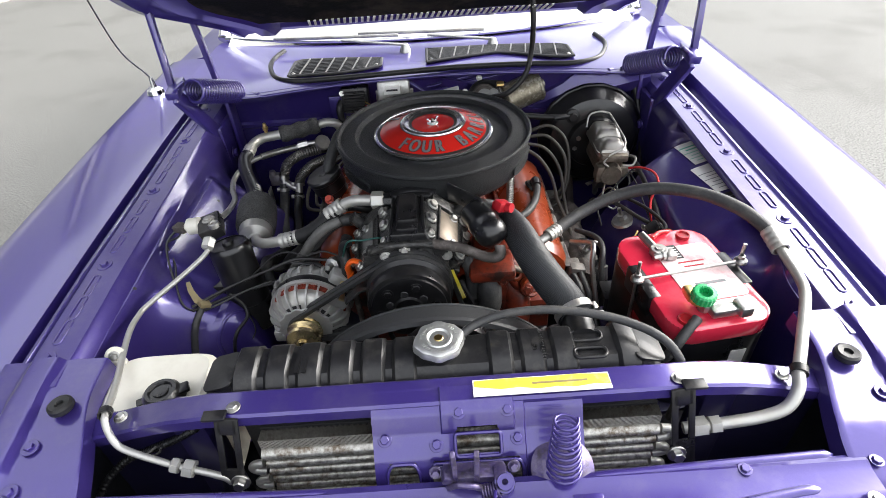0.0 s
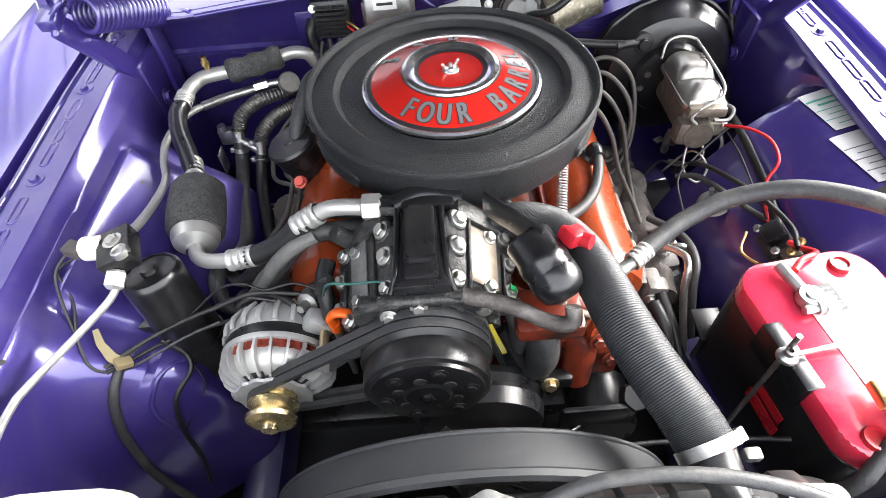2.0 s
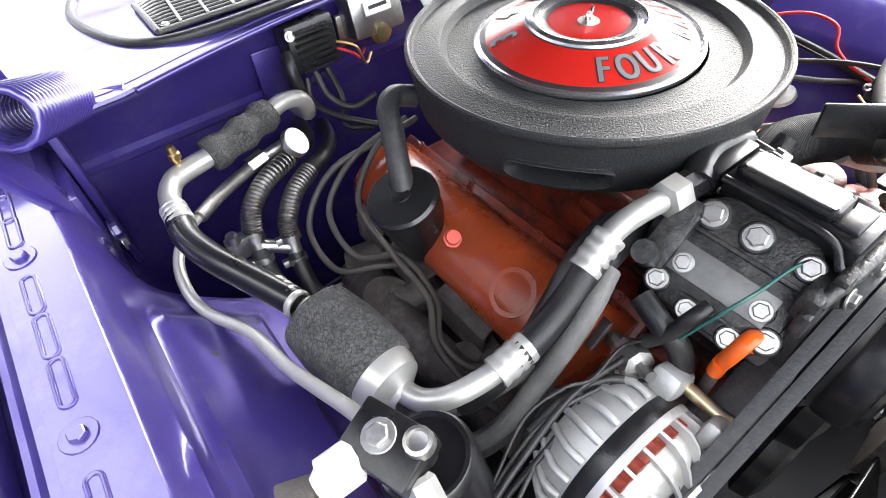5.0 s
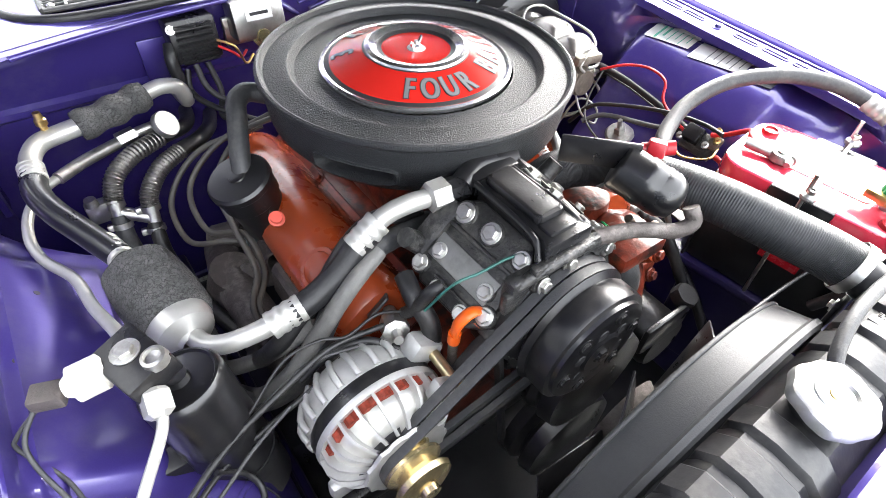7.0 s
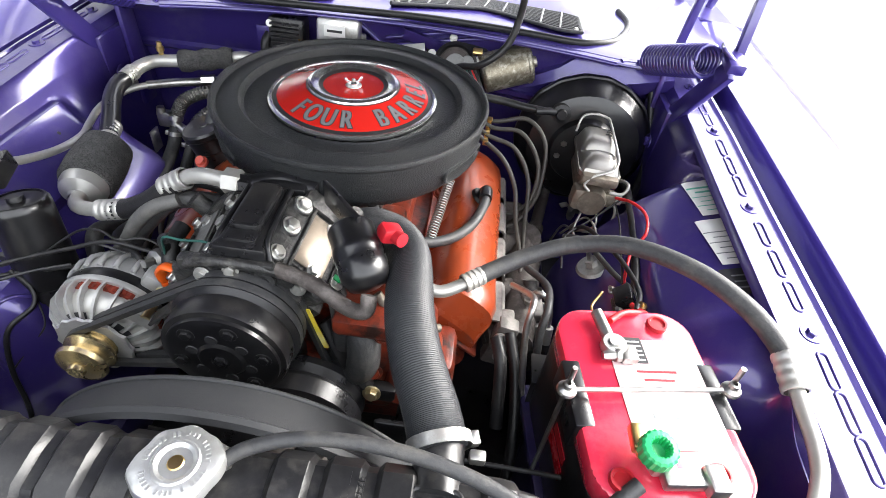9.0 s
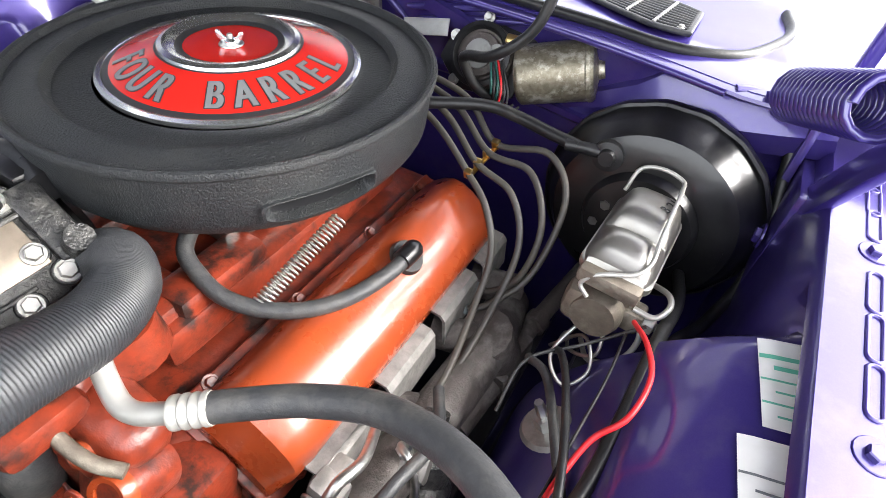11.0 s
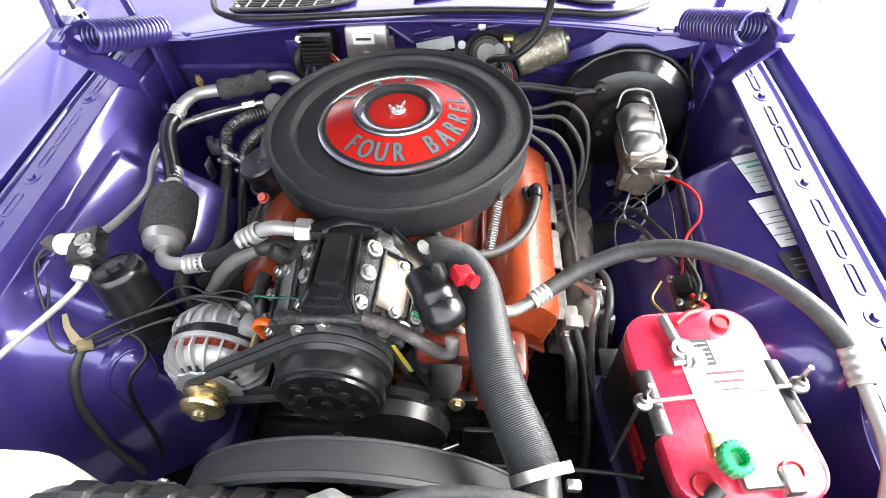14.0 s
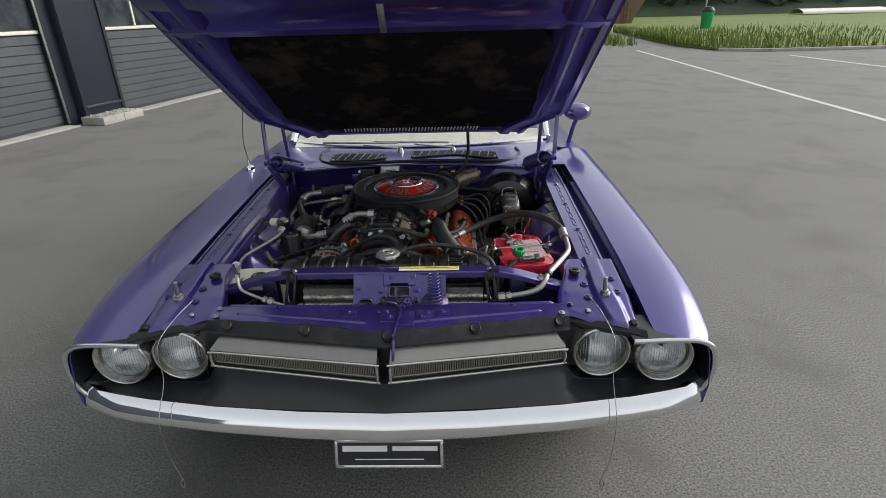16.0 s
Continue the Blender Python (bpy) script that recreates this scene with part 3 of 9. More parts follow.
# litter bin on a post with a notice board
binny = thing("litter_bin", (10.3, 22.9, 0), "green litter bin on a steel post with a notice", "litter bin")
gz = field_height(10.3, 22.9)
part("post", tube([(10.3, 22.9, 0), (10.3, 22.9, gz + 2.2)], 0.03, 10), STEEL, binny)
part("bin", lathe([(0, 0), (0.2, 0), (0.24, 0.62), (0.22, 0.62), (0.2, 0.56), (0, 0.55)], pose(10.3, 22.62, gz + 0.42), 20), GREEN, binny)
part("lid", lathe([(0.25, 0), (0.25, 0.03), (0.16, 0.16), (0, 0.18)], pose(10.3, 22.62, gz + 1.05), 20), INK, binny, "black hooded lid")
part("notice", box((10.3, 22.86, gz + 2.0), (0.42, 0.02, 0.56), 0.004), WHITE, binny, "white notice board")
solo("marker_post", tube([(7.2, 25.1, 0), (7.2, 25.1, 0.95)], 0.05, 10), YELLOW, "yellow marker post beside the path", "post")


# ---- the car ----
CAR = thing("car", (0, 2.2, 0), "purple two-door muscle car with its hood open", "car")
RAIL_Z = [(0.40, 0.742), (0.656, 0.757), (0.875, 0.773), (1.126, 0.784), (1.35, 0.797), (1.6, 0.803)]
EDGE_Z = [(0.27, 0.688), (0.45, 0.718), (0.66, 0.746), (1.0, 0.768), (1.4, 0.787), (1.95, 0.805)]


def rail_z(y):
    return lerp_table(RAIL_Z, y)


def edge_z(y):
    return lerp_table(EDGE_Z, y)


def fender(s):
    rows = []
    for k in range(34):
        y = 0.262 + (1.98 - 0.262) * k / 33
        z = edge_z(y)
        f = min(1.0, max(0.0, (y - 0.262) / 0.25)) ** 0.5
        out = 0.900 + 0.042 * f + 0.010 * math.sin(math.pi * min(1, y / 1.9))
        o = 0.030 if s > 0 else 0.0
        g = 0.12 + 0.88 * smooth(y, 0.36, 0.50)
        sec = [(0.738 + o, z - 0.075 * g), (0.730 + o, z - 0.05 * g), (0.7265 + o, z - 0.006), (0.729 + o, z + 0.001), (0.737 + o, z + 0.002), (0.78 + o * 0.5, z + 0.006), (0.83, z + 0.009), (out - 0.065, z + 0.007), (out - 0.030, z + 0.001), (out - 0.013, z - 0.010), (out - 0.002, z - 0.040), (out + 0.012, z - 0.14), (out + 0.004, z - 0.28), (out - 0.01, z - 0.40), (out - 0.05, z - 0.46)]
        low = lerp_table([(0.26, 0.535), (0.38, 0.51), (0.5, 0.36), (0.6, 0.28)], y)
        rows.append([Vector((s * x, y, max(zz, low - 0.004 * i))) for i, (x, zz) in enumerate(sec)])
    ob = part("fender", sheet(rows, 0.003), PURPLE, CAR, "glossy purple front fender")
    # front cap with its bright rim round the outer lamp
    rim = [(0.690, 0.694), (0.74, 0.696), (0.80, 0.698), (0.87, 0.694), (0.908, 0.668), (0.922, 0.60), (0.912, 0.545), (0.89, 0.515)]
    part("lamp_opening_trim", tube([(s * x, 0.262 + 0.06 * max(0, 0.66 - z), z) for x, z in rim], 0.0055, 8, 4, 1.4), SATIN_CHROME, ob, "silver trim round the lamp opening")
    inner = [[Vector((s * x, yy, z)) for x, z in rim] for yy in (0.268, 0.40)]
    part("lamp_recess", sheet(inner, 0.003), MATT_BLACK, ob, "matt black lamp recess")
    return ob


DEEP = [(0.598, 0.76), (0.594, 0.71), (0.592, 0.62), (0.59, 0.52), (0.588, 0.44), (0.586, 0.36), (0.584, 0.28)]
BULGE_L = [(0.596, 0.765), (0.580, 0.728), (0.553, 0.695), (0.50, 0.648), (0.44, 0.60), (0.395, 0.50), (0.375, 0.28)]
BULGE_R = [(0.640, 0.766), (0.632, 0.750), (0.582, 0.730), (0.518, 0.676), (0.457, 0.602), (0.402, 0.49), (0.375, 0.28)]


def smooth(v, a, b):
    w = min(1.0, max(0.0, (v - a) / (b - a)))
    return w * w * (3 - 2 * w)


def wall_section(s, y, n=19):
    """Points of the inner fender below its rail, as (x, z), rail side first."""
    w = smooth(y, 0.72, 0.88) * (1 - smooth(y, 1.30, 1.43) if s < 0 else 1 - smooth(y, 1.235, 1.33))
    out = []
    for k in range(n):
        f = 6 * k / (n - 1)
        i = min(5, int(f))
        g = f - i
        p = []
        for t in (DEEP, BULGE_R if s > 0 else BULGE_L):
            a, b, c, d = t[max(0, i - 1)], t[i], t[i + 1], t[min(6, i + 2)]
            p.append([0.5 * (2 * b[m] + (c[m] - a[m]) * g + (2 * a[m] - 5 * b[m] + 4 * c[m] - d[m]) * g * g + (3 * b[m] - a[m] - 3 * c[m] + d[m]) * g ** 3) for m in (0, 1)])
        x, z = p[0][0] + (p[1][0] - p[0][0]) * w, p[0][1] + (p[1][1] - p[0][1]) * w
        # pressed panel and ribs
        e = smooth(f, 0.75, 0.95) * (1 - smooth(f, 3.0, 3.2)) * smooth(y, 0.925, 0.945) * (1 - smooth(y, 1.255, 1.275))
        r = smooth(f, 3.4, 3.5) * (1 - smooth(f, 4.3, 4.4)) * smooth(y, 0.80, 0.82) * (1 - smooth(y, 0.90, 0.92)) if s < 0 else 0
        out.append((x - 0.006 * (e + r), z + 0.0085 * (e + r)))
    return out


def apron(s):
    """Inner fender with its bolted rail."""
    rows = []
    for k in range(90):
        y = 0.60 + (1.60 - 0.60) * k / 89
        zr = rail_z(y)
        mid = [(x, min(z, zr - 0.02)) for x, z in wall_section(s, y, 37)]
        sec = [(0.736 + 0.032 * (s > 0), edge_z(y) - 0.068), (0.702, zr - 0.062), (0.698, zr - 0.008), (0.695, zr + 0.002), (0.689, zr + 0.003), (0.686, zr - 0.003), (0.678, zr - 0.003), (0.675, zr + 0.004), (0.615, zr + 0.005), (0.612, zr + 0.002), (0.608, zr - 0.008)] + mid
        rows.append([Vector((s * x, y, z)) for x, z in sec])
    ob = part("inner_fender", sheet(rows, 0.0008), PURPLE_IN, CAR, "purple inner fender with a slotted bolted rail")
    ys = [0.656, 0.875, 1.126, 1.35, 1.53]
    for y in ys:
        bolt((s * 0.655, y, rail_z(y) + 0.004), (0, -0.06, 1), ob, PURPLE_IN, 0.0075, 0.007, washer=2.0)
    for a, b in zip(ys, ys[1:]):
        for k in range(3):
            y = a + (b - a) * (k + 1) / 4
            L = 0.040
            ring = [(0.0062 * math.cos(q), (L / 2 if math.sin(q) > 0 else -L / 2) + 0.0062 * math.sin(q)) for q in (2 * math.pi * j / 14 + 0.01 for j in range(15))]
            part("slot_rim", tube([(s * 0.655 + u, y + v, rail_z(y + v) + 0.0046) for u, v in ring], 0.0020, 6, 1), PURPLE_IN, ob)
            part("slot", prism([(u * 0.8, v * 0.96) for u, v in ring[:-1]], 0.0012, pose(s * 0.655, y, rail_z(y) + 0.0030, 3.2)), PURPLE_IN, ob)
    return ob


CORNER_EDGE = [(0.49, 0.392), (0.55, 0.370), (0.59, 0.350), (0.69, 0.312), (0.735, 0.285)]
CORNER_Z = [(0.285, 0.697), (0.33, 0.704), (0.40, 0.722), (0.46, 0.742), (0.65, 0.762)]
CREASE = [(0.34, 0.645), (0.40, 0.630), (0.48, 0.613), (0.55, 0.602), (0.63, 0.598)]
CREASE_OUT = [(0.35, 0.692), (0.41, 0.688), (0.47, 0.674), (0.53, 0.660), (0.63, 0.655)]


def front_plate(s):
    """Bolted corner panel between rail and header, with a winding raised pressing."""
    rows = []
    for i in range(45):
        x = 0.504 + 0.224 * i / 44
        y0 = lerp_table(CORNER_EDGE, x)
        row = []
        for k in range(30):
            y = y0 + (0.65 - y0) * k / 29
            z = lerp_table(CORNER_Z, y)
            z += 0.009 * smooth(x, lerp_table(CREASE, y) - 0.007, lerp_table(CREASE, y) + 0.007) * (1 - smooth(x, lerp_table(CREASE_OUT, y) - 0.005, lerp_table(CREASE_OUT, y) + 0.010))
            z -= 0.030 * (1 - smooth(x, 0.503, 0.510)) + 0.016 * smooth(x, 0.716, 0.728) + 0.006 * (1 - smooth(y, y0, y0 + 0.012))
            row.append(Vector((s * (x + (1 - i / 44) * 0.045 * smooth(y, 0.42, 0.60)), y, z)))
        rows.append(row)
    ob = part("corner_panel", sheet(rows, 0.003), PURPLE_IN, CAR, "purple bolted corner panel")
    for x, y in ((0.60, 0.50), (0.69, 0.46), (0.69, 0.53), (0.655, 0.63), (0.60, 0.44)):
        bolt((s * x, y, lerp_table([(0.40, 0.722), (0.46, 0.742), (0.65, 0.762)], y) + 0.003), (0, -0.08, 1), ob, PURPLE_IN, 0.0065, 0.006, washer=1.9)
    part("hood_stop", lathe([(0.0, 0.008), (0.005, 0.008), (0.0065, 0.0125), (0.014, 0.0135), (0.0175, 0.011), (0.0180, 0.004), (0.015, 0.0)], pose(s * 0.580, 0.558, 0.757), 28), RUBBER, ob, "round black rubber hood stop")
    part("hood_pin", lathe([(0.0, 0.062), (0.006, 0.06), (0.0065, 0.01), (0.012, 0.01), (0.013, 0.0)], pose(s * 0.650, 0.444, 0.744, 6, s * -5), 14), STEEL, ob, "zinc-plated hood pin")
    part("pin_nut", lathe([(0.0065, 0.016), (0.012, 0.015), (0.0125, 0.008), (0.016, 0.007), (0.017, 0.0)], pose(s * 0.650, 0.444, 0.744, 6, s * -5), 6), STEEL, ob, "hexagonal nut under the pin")
    part("lanyard_screw", lathe([(0, 0.005), (0.006, 0.004), (0.008, 0)], pose(s * 0.588, 0.385, 0.722, 10), 12), STEEL, ob)
    part("corner_stop", lathe([(0.0, 0.02), (0.008, 0.02), (0.013, 0.010), (0.015, 0)], pose(s * 0.705, 0.335, 0.702, 30), 14), RUBBER, ob, "black rubber corner stop")
    return ob


for s in (-1, 1):
    fender(s)
    apron(s)
    front_plate(s)

# header panel behind the grille, a shallow V in plan
HEADER_EDGE = [(0, 0.283), (0.21, 0.318), (0.42, 0.347), (0.54, 0.354)]
SEAL_EDGE = [(0, 0.256), (0.25, 0.293), (0.54, 0.339)]
STOPS = (-0.467, -0.23, 0.013, 0.257, 0.501)
rows = []
for k in range(25):
    x = -0.53 + 1.06 * k / 24
    a = abs(x)
    yf = lerp_table(HEADER_EDGE, a)
    rows.append([Vector((x, y, z)) for y, z in ((0.430, 0.60), (0.428, 0.715), (0.424, 0.726), (0.414, 0.730), (0.402, 0.726), (yf * 0.45 + 0.397 * 0.55, 0.7245), (yf + 0.014, 0.722), (yf + 0.004, 0.718), (yf, 0.708), (yf + 0.004, 0.69))])
header = part("header_panel", sheet(rows, 0.0015), PURPLE_IN, CAR, "purple header panel above the grille")
for x in (-0.33, 0.37, 0.54):
    bolt((x, 0.412, 0.729), (0, 0, 1), header, PURPLE_IN, 0.006, 0.005)
for s in (-1, 1):
    part("pressed_rib", tube([(s * x, lerp_table(HEADER_EDGE, x) + 0.034, 0.7215) for x in (0.055, 0.10, 0.18, 0.26, 0.34, 0.42, 0.455)], lambda u: 0.0075 * min(1, 12 * u + 0.3, 12 * (1 - u) + 0.3), 8, 4), PURPLE_IN, header)
    part("pressed_rib", tube([(s * x, 0.428 - 0.03 * (0.5 - x), 0.7225) for x in (0.16, 0.25, 0.35, 0.45, 0.495)], lambda u: 0.0075 * min(1, 12 * u + 0.3, 12 * (1 - u) + 0.3), 8, 4), PURPLE_IN, header)
for x, y, w, d in ((-0.112, 0.376, 0.042, 0.036), (0.006, 0.358, 0.046, 0.062), (0.108, 0.360, 0.046, 0.060), (0.163, 0.377, 0.038, 0.036), (0.057, 0.345, 0.05, 0.075)):
    part("bracket_plate", box((x, y, 0.7248), (w, d, 0.006), 0.0018), PURPLE_IN, header)
for x, y in ((-0.51, 0.407), (-0.507, 0.364), (-0.114, 0.376), (-0.027, 0.379), (-0.003, 0.38), (0.010, 0.351), (0.118, 0.376), (0.103, 0.352), (0.162, 0.377), (0.508, 0.364)):
    bolt((x, y, 0.729), (0, 0, 1), header, STEEL if abs(x) > 0.5 else PURPLE_IN, 0.0055, 0.005, washer=1.8)
strip = []
for k in range(85):
    x = -0.53 + 1.06 * k / 84
    wave = 0.009 * max(math.exp(-((x - c) / 0.028) ** 2) for c in STOPS) + 0.003 * math.sin(31 * x)
    yt, yb = lerp_table(HEADER_EDGE, abs(x)) + wave, lerp_table(SEAL_EDGE, abs(x))
    strip.append([Vector((x, y, z)) for y, z in ((yt + 0.006, 0.7185 + 0.28 * wave), (yt, 0.7205), (yt * 0.55 + yb * 0.45, 0.7095), (yb + 0.006, 0.692), (yb, 0.688), (yb - 0.001, 0.684), (yb + 0.006, 0.6815), (yb + 0.05, 0.681))])
seal = part("grille_seal", sheet(strip, 0.003), RUBBER, CAR, "black rubber strip over the grille")
for x in STOPS:
    yt, yb = lerp_table(HEADER_EDGE, abs(x)), lerp_table(SEAL_EDGE, abs(x))
    part("rubber_stop", lathe([(0, 0.004), (0.010, 0.004), (0.0135, 0.006), (0.0155, 0.004), (0.017, 0)], facing((x, yt * 0.62 + yb * 0.38, 0.7115), (0, -0.5, 0.85)), 20), RUBBER, seal, "round black rubber stop")
for s in (-1, 1):
    part("seal_end", sheet([[Vector((s * x, lerp_table(CORNER_EDGE, x) + dy, z)) for dy, z in ((0.018, 0.7085), (0.008, 0.708), (-0.010, 0.697), (-0.012, 0.688), (-0.004, 0.680), (0.02, 0.678))] for x in (0.50 + 0.232 * k / 14 for k in range(15))], 0.003), RUBBER, seal, "black rubber strip over the headlight")

# radiator support: arched top bar, posts and lower bar
bar = []
for x in (-0.575, -0.54, -0.50, -0.45, -0.40, -0.34, -0.25, -0.1, 0.1, 0.25, 0.34, 0.40, 0.45, 0.50, 0.54, 0.575):
    a = abs(x)
    z = 0.800 - 0.072 * min(1, max(0, (a - 0.33) / 0.2)) ** 1.3
    y = 0.512 + 0.03 * min(1, max(0, (a - 0.33) / 0.2))
    bar.append([Vector((x, y + dy, z + dz)) for dy, dz in ((0.026, -0.03), (0.024, -0.002), (0.020, 0.001), (-0.016, 0.0), (-0.020, -0.003), (-0.021, -0.019), (-0.012, -0.021))])
support = part("radiator_support", sheet(bar, 0.003), PURPLE_IN, CAR, "arched purple radiator support bar")
for x, y in ((-0.299, 0.507), (0.305, 0.507), (-0.48, 0.532), (0.47, 0.53)):
    bolt((x, y, 0.801 if abs(x) < 0.4 else 0.762), (0, 0, 1), support, STEEL, 0.0065, 0.006, washer=1.5)
for s in (-1, 1):
    # posts and baffles wear the darkened purple, shade put into the colour
    part("support_post", box((s * 0.40, 0.555, 0.50), (0.05, 0.04, 0.5), 0.006), PURPLE_SHADED, support)
    part("side_baffle", sheet([[Vector((s * 0.42, 0.546, z)), Vector((s * 0.585, 0.552, z))] for z in (0.26, 0.712)], 0.004), PURPLE_SHADED, support)
    part("duct_wall", sheet([[Vector((s * 0.57, y, z)) for y in (0.36, 0.46, 0.60)] for z in (0.42, 0.55, 0.698)], 0.004), MATT_BLACK, support)
    part("duct_floor", sheet([[Vector((s * x, y, 0.44)) for y in (0.38, 0.60)] for x in (0.30, 0.57)], 0.004), BLACK, support)
    face = facing((s * 0.314, 0.472, 0.728), (0, -1, 0.25), (s * -0.12, 0.2, 1))
    bars = [moved(box((u, v, 0), (w, h, 0.004), 0.0012), face) for u, v, w, h in ((-0.0115, 0, 0.009, 0.150), (0.0115, 0, 0.009, 0.150), (0, 0.062, 0.026, 0.028), (0, -0.045, 0.026, 0.062))]
    part("strap", join(*bars, span((s * 0.321, 0.502, 0.8030), (s * 0.321, 0.486, 0.8030), 0.005, 0.031, 0.0012, (1, 0, 0))), BLACK, support, "black slotted condenser strap")
    bolt((s * 0.308, 0.462, 0.692), (0, -1, 0.25), support, STEEL, 0.009, 0.012)
part("lower_bar", box((0, 0.52, 0.26), (1.1, 0.07, 0.06), 0.01), PURPLE_SHADED, support)
paper = part("label", box((0.120, 0.5095, 0.8042), (0.186, 0.027, 0.0008)), WHITE, support, "white paper label, half torn away")
TORN = [(-0.091, 0.011), (-0.05, 0.0125), (0.0, 0.0115), (0.05, 0.0128), (0.0915, 0.010), (0.092, -0.006), (0.070, -0.0045), (0.045, -0.0075), (0.020, -0.0050), (-0.005, -0.0068), (-0.030, -0.0025), (-0.055, -0.0040), (-0.075, -0.0005), (-0.091, 0.002)]
part("label_print", prism(TORN, 0.0008, pose(0.120, 0.5095, 0.8048)), YELLOW, paper, "torn yellow print")
part("print", box((0.145, 0.5115, 0.8059), (0.075, 0.003, 0.0003)), TAN, paper)

# latch panel with its catch and pop-up spring
lat = thing("hood_latch", (0.03, 0.45, 0.72), "purple hood latch panel with pop-up spring on the radiator support", "latch")
LATCH_Z = [(0.424, 0.660), (0.432, 0.690), (0.440, 0.712), (0.452, 0.736), (0.462, 0.748), (0.472, 0.760), (0.480, 0.775), (0.487, 0.788), (0.498, 0.795), (0.520, 0.798)]


def latch_point(x, y, lift=0.0):
    return Vector((x, y - lift * 0.6, lerp_table(LATCH_Z, y) + lift))


WINDOWS = [(-0.074, 0.434, 0.046, 0.030, 0.012), (0.029, 0.4615, 0.062, 0.020, 0.004), (0.026, 0.435, 0.125, 0.026, 0.008)]
bm = sheet([[latch_point(-0.112 + 0.002 * i, 0.424 + 0.002 * j, (0.003 if -0.108 + 0.002 * i < 0.097 else 0.0) + (0.003 if -0.02 < -0.112 + 0.002 * i < 0.08 and j > 24 else 0)) for j in range(49)] for i in range(143)])


def in_window(p):
    for cx, cy, w, h, r in WINDOWS:
        dx, dy = max(0, abs(p.x - cx) - w / 2 + r), max(0, abs(p.y - cy) - h / 2 + r)
        if math.hypot(dx, dy) < r:
            return True
    return False


bmesh.ops.delete(bm, geom=[f for f in bm.faces if in_window(f.calc_center_median())], context="FACES")
bmesh.ops.solidify(bm, geom=bm.faces[:], thickness=0.002)
panel = part("latch_panel", bm, PURPLE_IN, lat)
for cx, cy, w, h, r in WINDOWS:
    ring = rounded(w, h, r, 5)
    part("window_flange", tube([latch_point(cx + u, cy + v, 0.003) for u, v in ring + ring[:1]], 0.0026, 6, 1), PURPLE_IN, panel)
catch = part("catch", join(box((0.021, 0.430, 0.722), (0.082, 0.024, 0.036), 0.004), box((0.021, 0.412, 0.716), (0.070, 0.020, 0.020), 0.006), box((-0.012, 0.424, 0.742), (0.020, 0.024, 0.016), 0.004, (0, 18, 0)), box((0.055, 0.422, 0.740), (0.018, 0.024, 0.018), 0.005, (0, -14, 0))), GRIMY_PURPLE, lat, "grimy purple latch mechanism")
HORN = [(-0.012, 0.0), (0.012, 0.0), (0.011, 0.016), (0.006, 0.026), (0.010, 0.038), (0.004, 0.047), (-0.003, 0.044), (-0.007, 0.030), (-0.013, 0.018)]
for x, lean in ((-0.006, 8), (0.024, -6)):
    part("latch_horn", prism(HORN, 0.007, pose(x - 0.0035, 0.424, 0.742, 90, 0, 90) @ pose(0, 0, 0, 0, lean, 0), 0.0016), GRIMY_PURPLE, catch, "worn purple latch claw")
part("latch_hook", tube([(-0.014, 0.412, 0.732), (0.0, 0.408, 0.744), (0.018, 0.406, 0.742), (0.030, 0.408, 0.732)], 0.0042, 8, 5), GRIMY_PURPLE, catch)
part("latch_spring", coil((0.030, 0.405, 0.728), (0.052, 0.405, 0.734), 0.0085, 0.0016, 6, None, 5, 10), GRIMY_PURPLE, catch)
for x, z in ((-0.030, 0.736), (0.073, 0.740)):
    bolt((x, 0.432, z), (0, -0.8, 0.6), catch, GRIMY_PURPLE, 0.0058, 0.009, "nut")
part("latch_gear", join(lathe([(0.004, 0.010), (0.010, 0.010), (0.011, 0.0)], facing((0.058, 0.410, 0.742), (0, -0.6, 1)), 16), lathe([(0.011, 0.003), (0.013, 0.003), (0.014, 0)], facing((0.058, 0.410, 0.740), (0, -0.6, 1)), 20)), PURPLE_IN, catch, "worn purple latch pivot")
for x, y in ((-0.027, 0.463), (0.082, 0.465), (-0.03, 0.444), (-0.096, 0.47), (0.005, 0.486), (0.07, 0.486)):
    bolt(latch_point(x, y, 0.003), (0, -0.6, 1), lat, PURPLE_IN, 0.0065, 0.006)
part("spring_seat", lathe([(0.0, 0.010), (0.024, 0.010), (0.029, 0.007), (0.036, 0.003), (0.042, 0.0)], pose(0.138, 0.430, 0.727, 28), 28), GRIMY_PURPLE, lat)
part("pop_up_spring", coil((0.138, 0.425, 0.733), (0.137, 0.440, 0.824), 0.0225, 0.0021, 9.5, 0.0145), PURPLE_IN, lat, "tapered purple coil spring")
part("release_lever", join(span((0.045, 0.40, 0.735), (0.028, 0.262, 0.712), 0.022, 0.005, 0.001, (1, 0, 0)), span((0.03, 0.262, 0.71), (0.028, 0.24, 0.655), 0.018, 0.008, 0.002, (1, 0, 0))), PURPLE_IN, lat)

# grille, lamps, valance, bumper
def front_y(x):
    return 0.231 + 0.146 * abs(x)


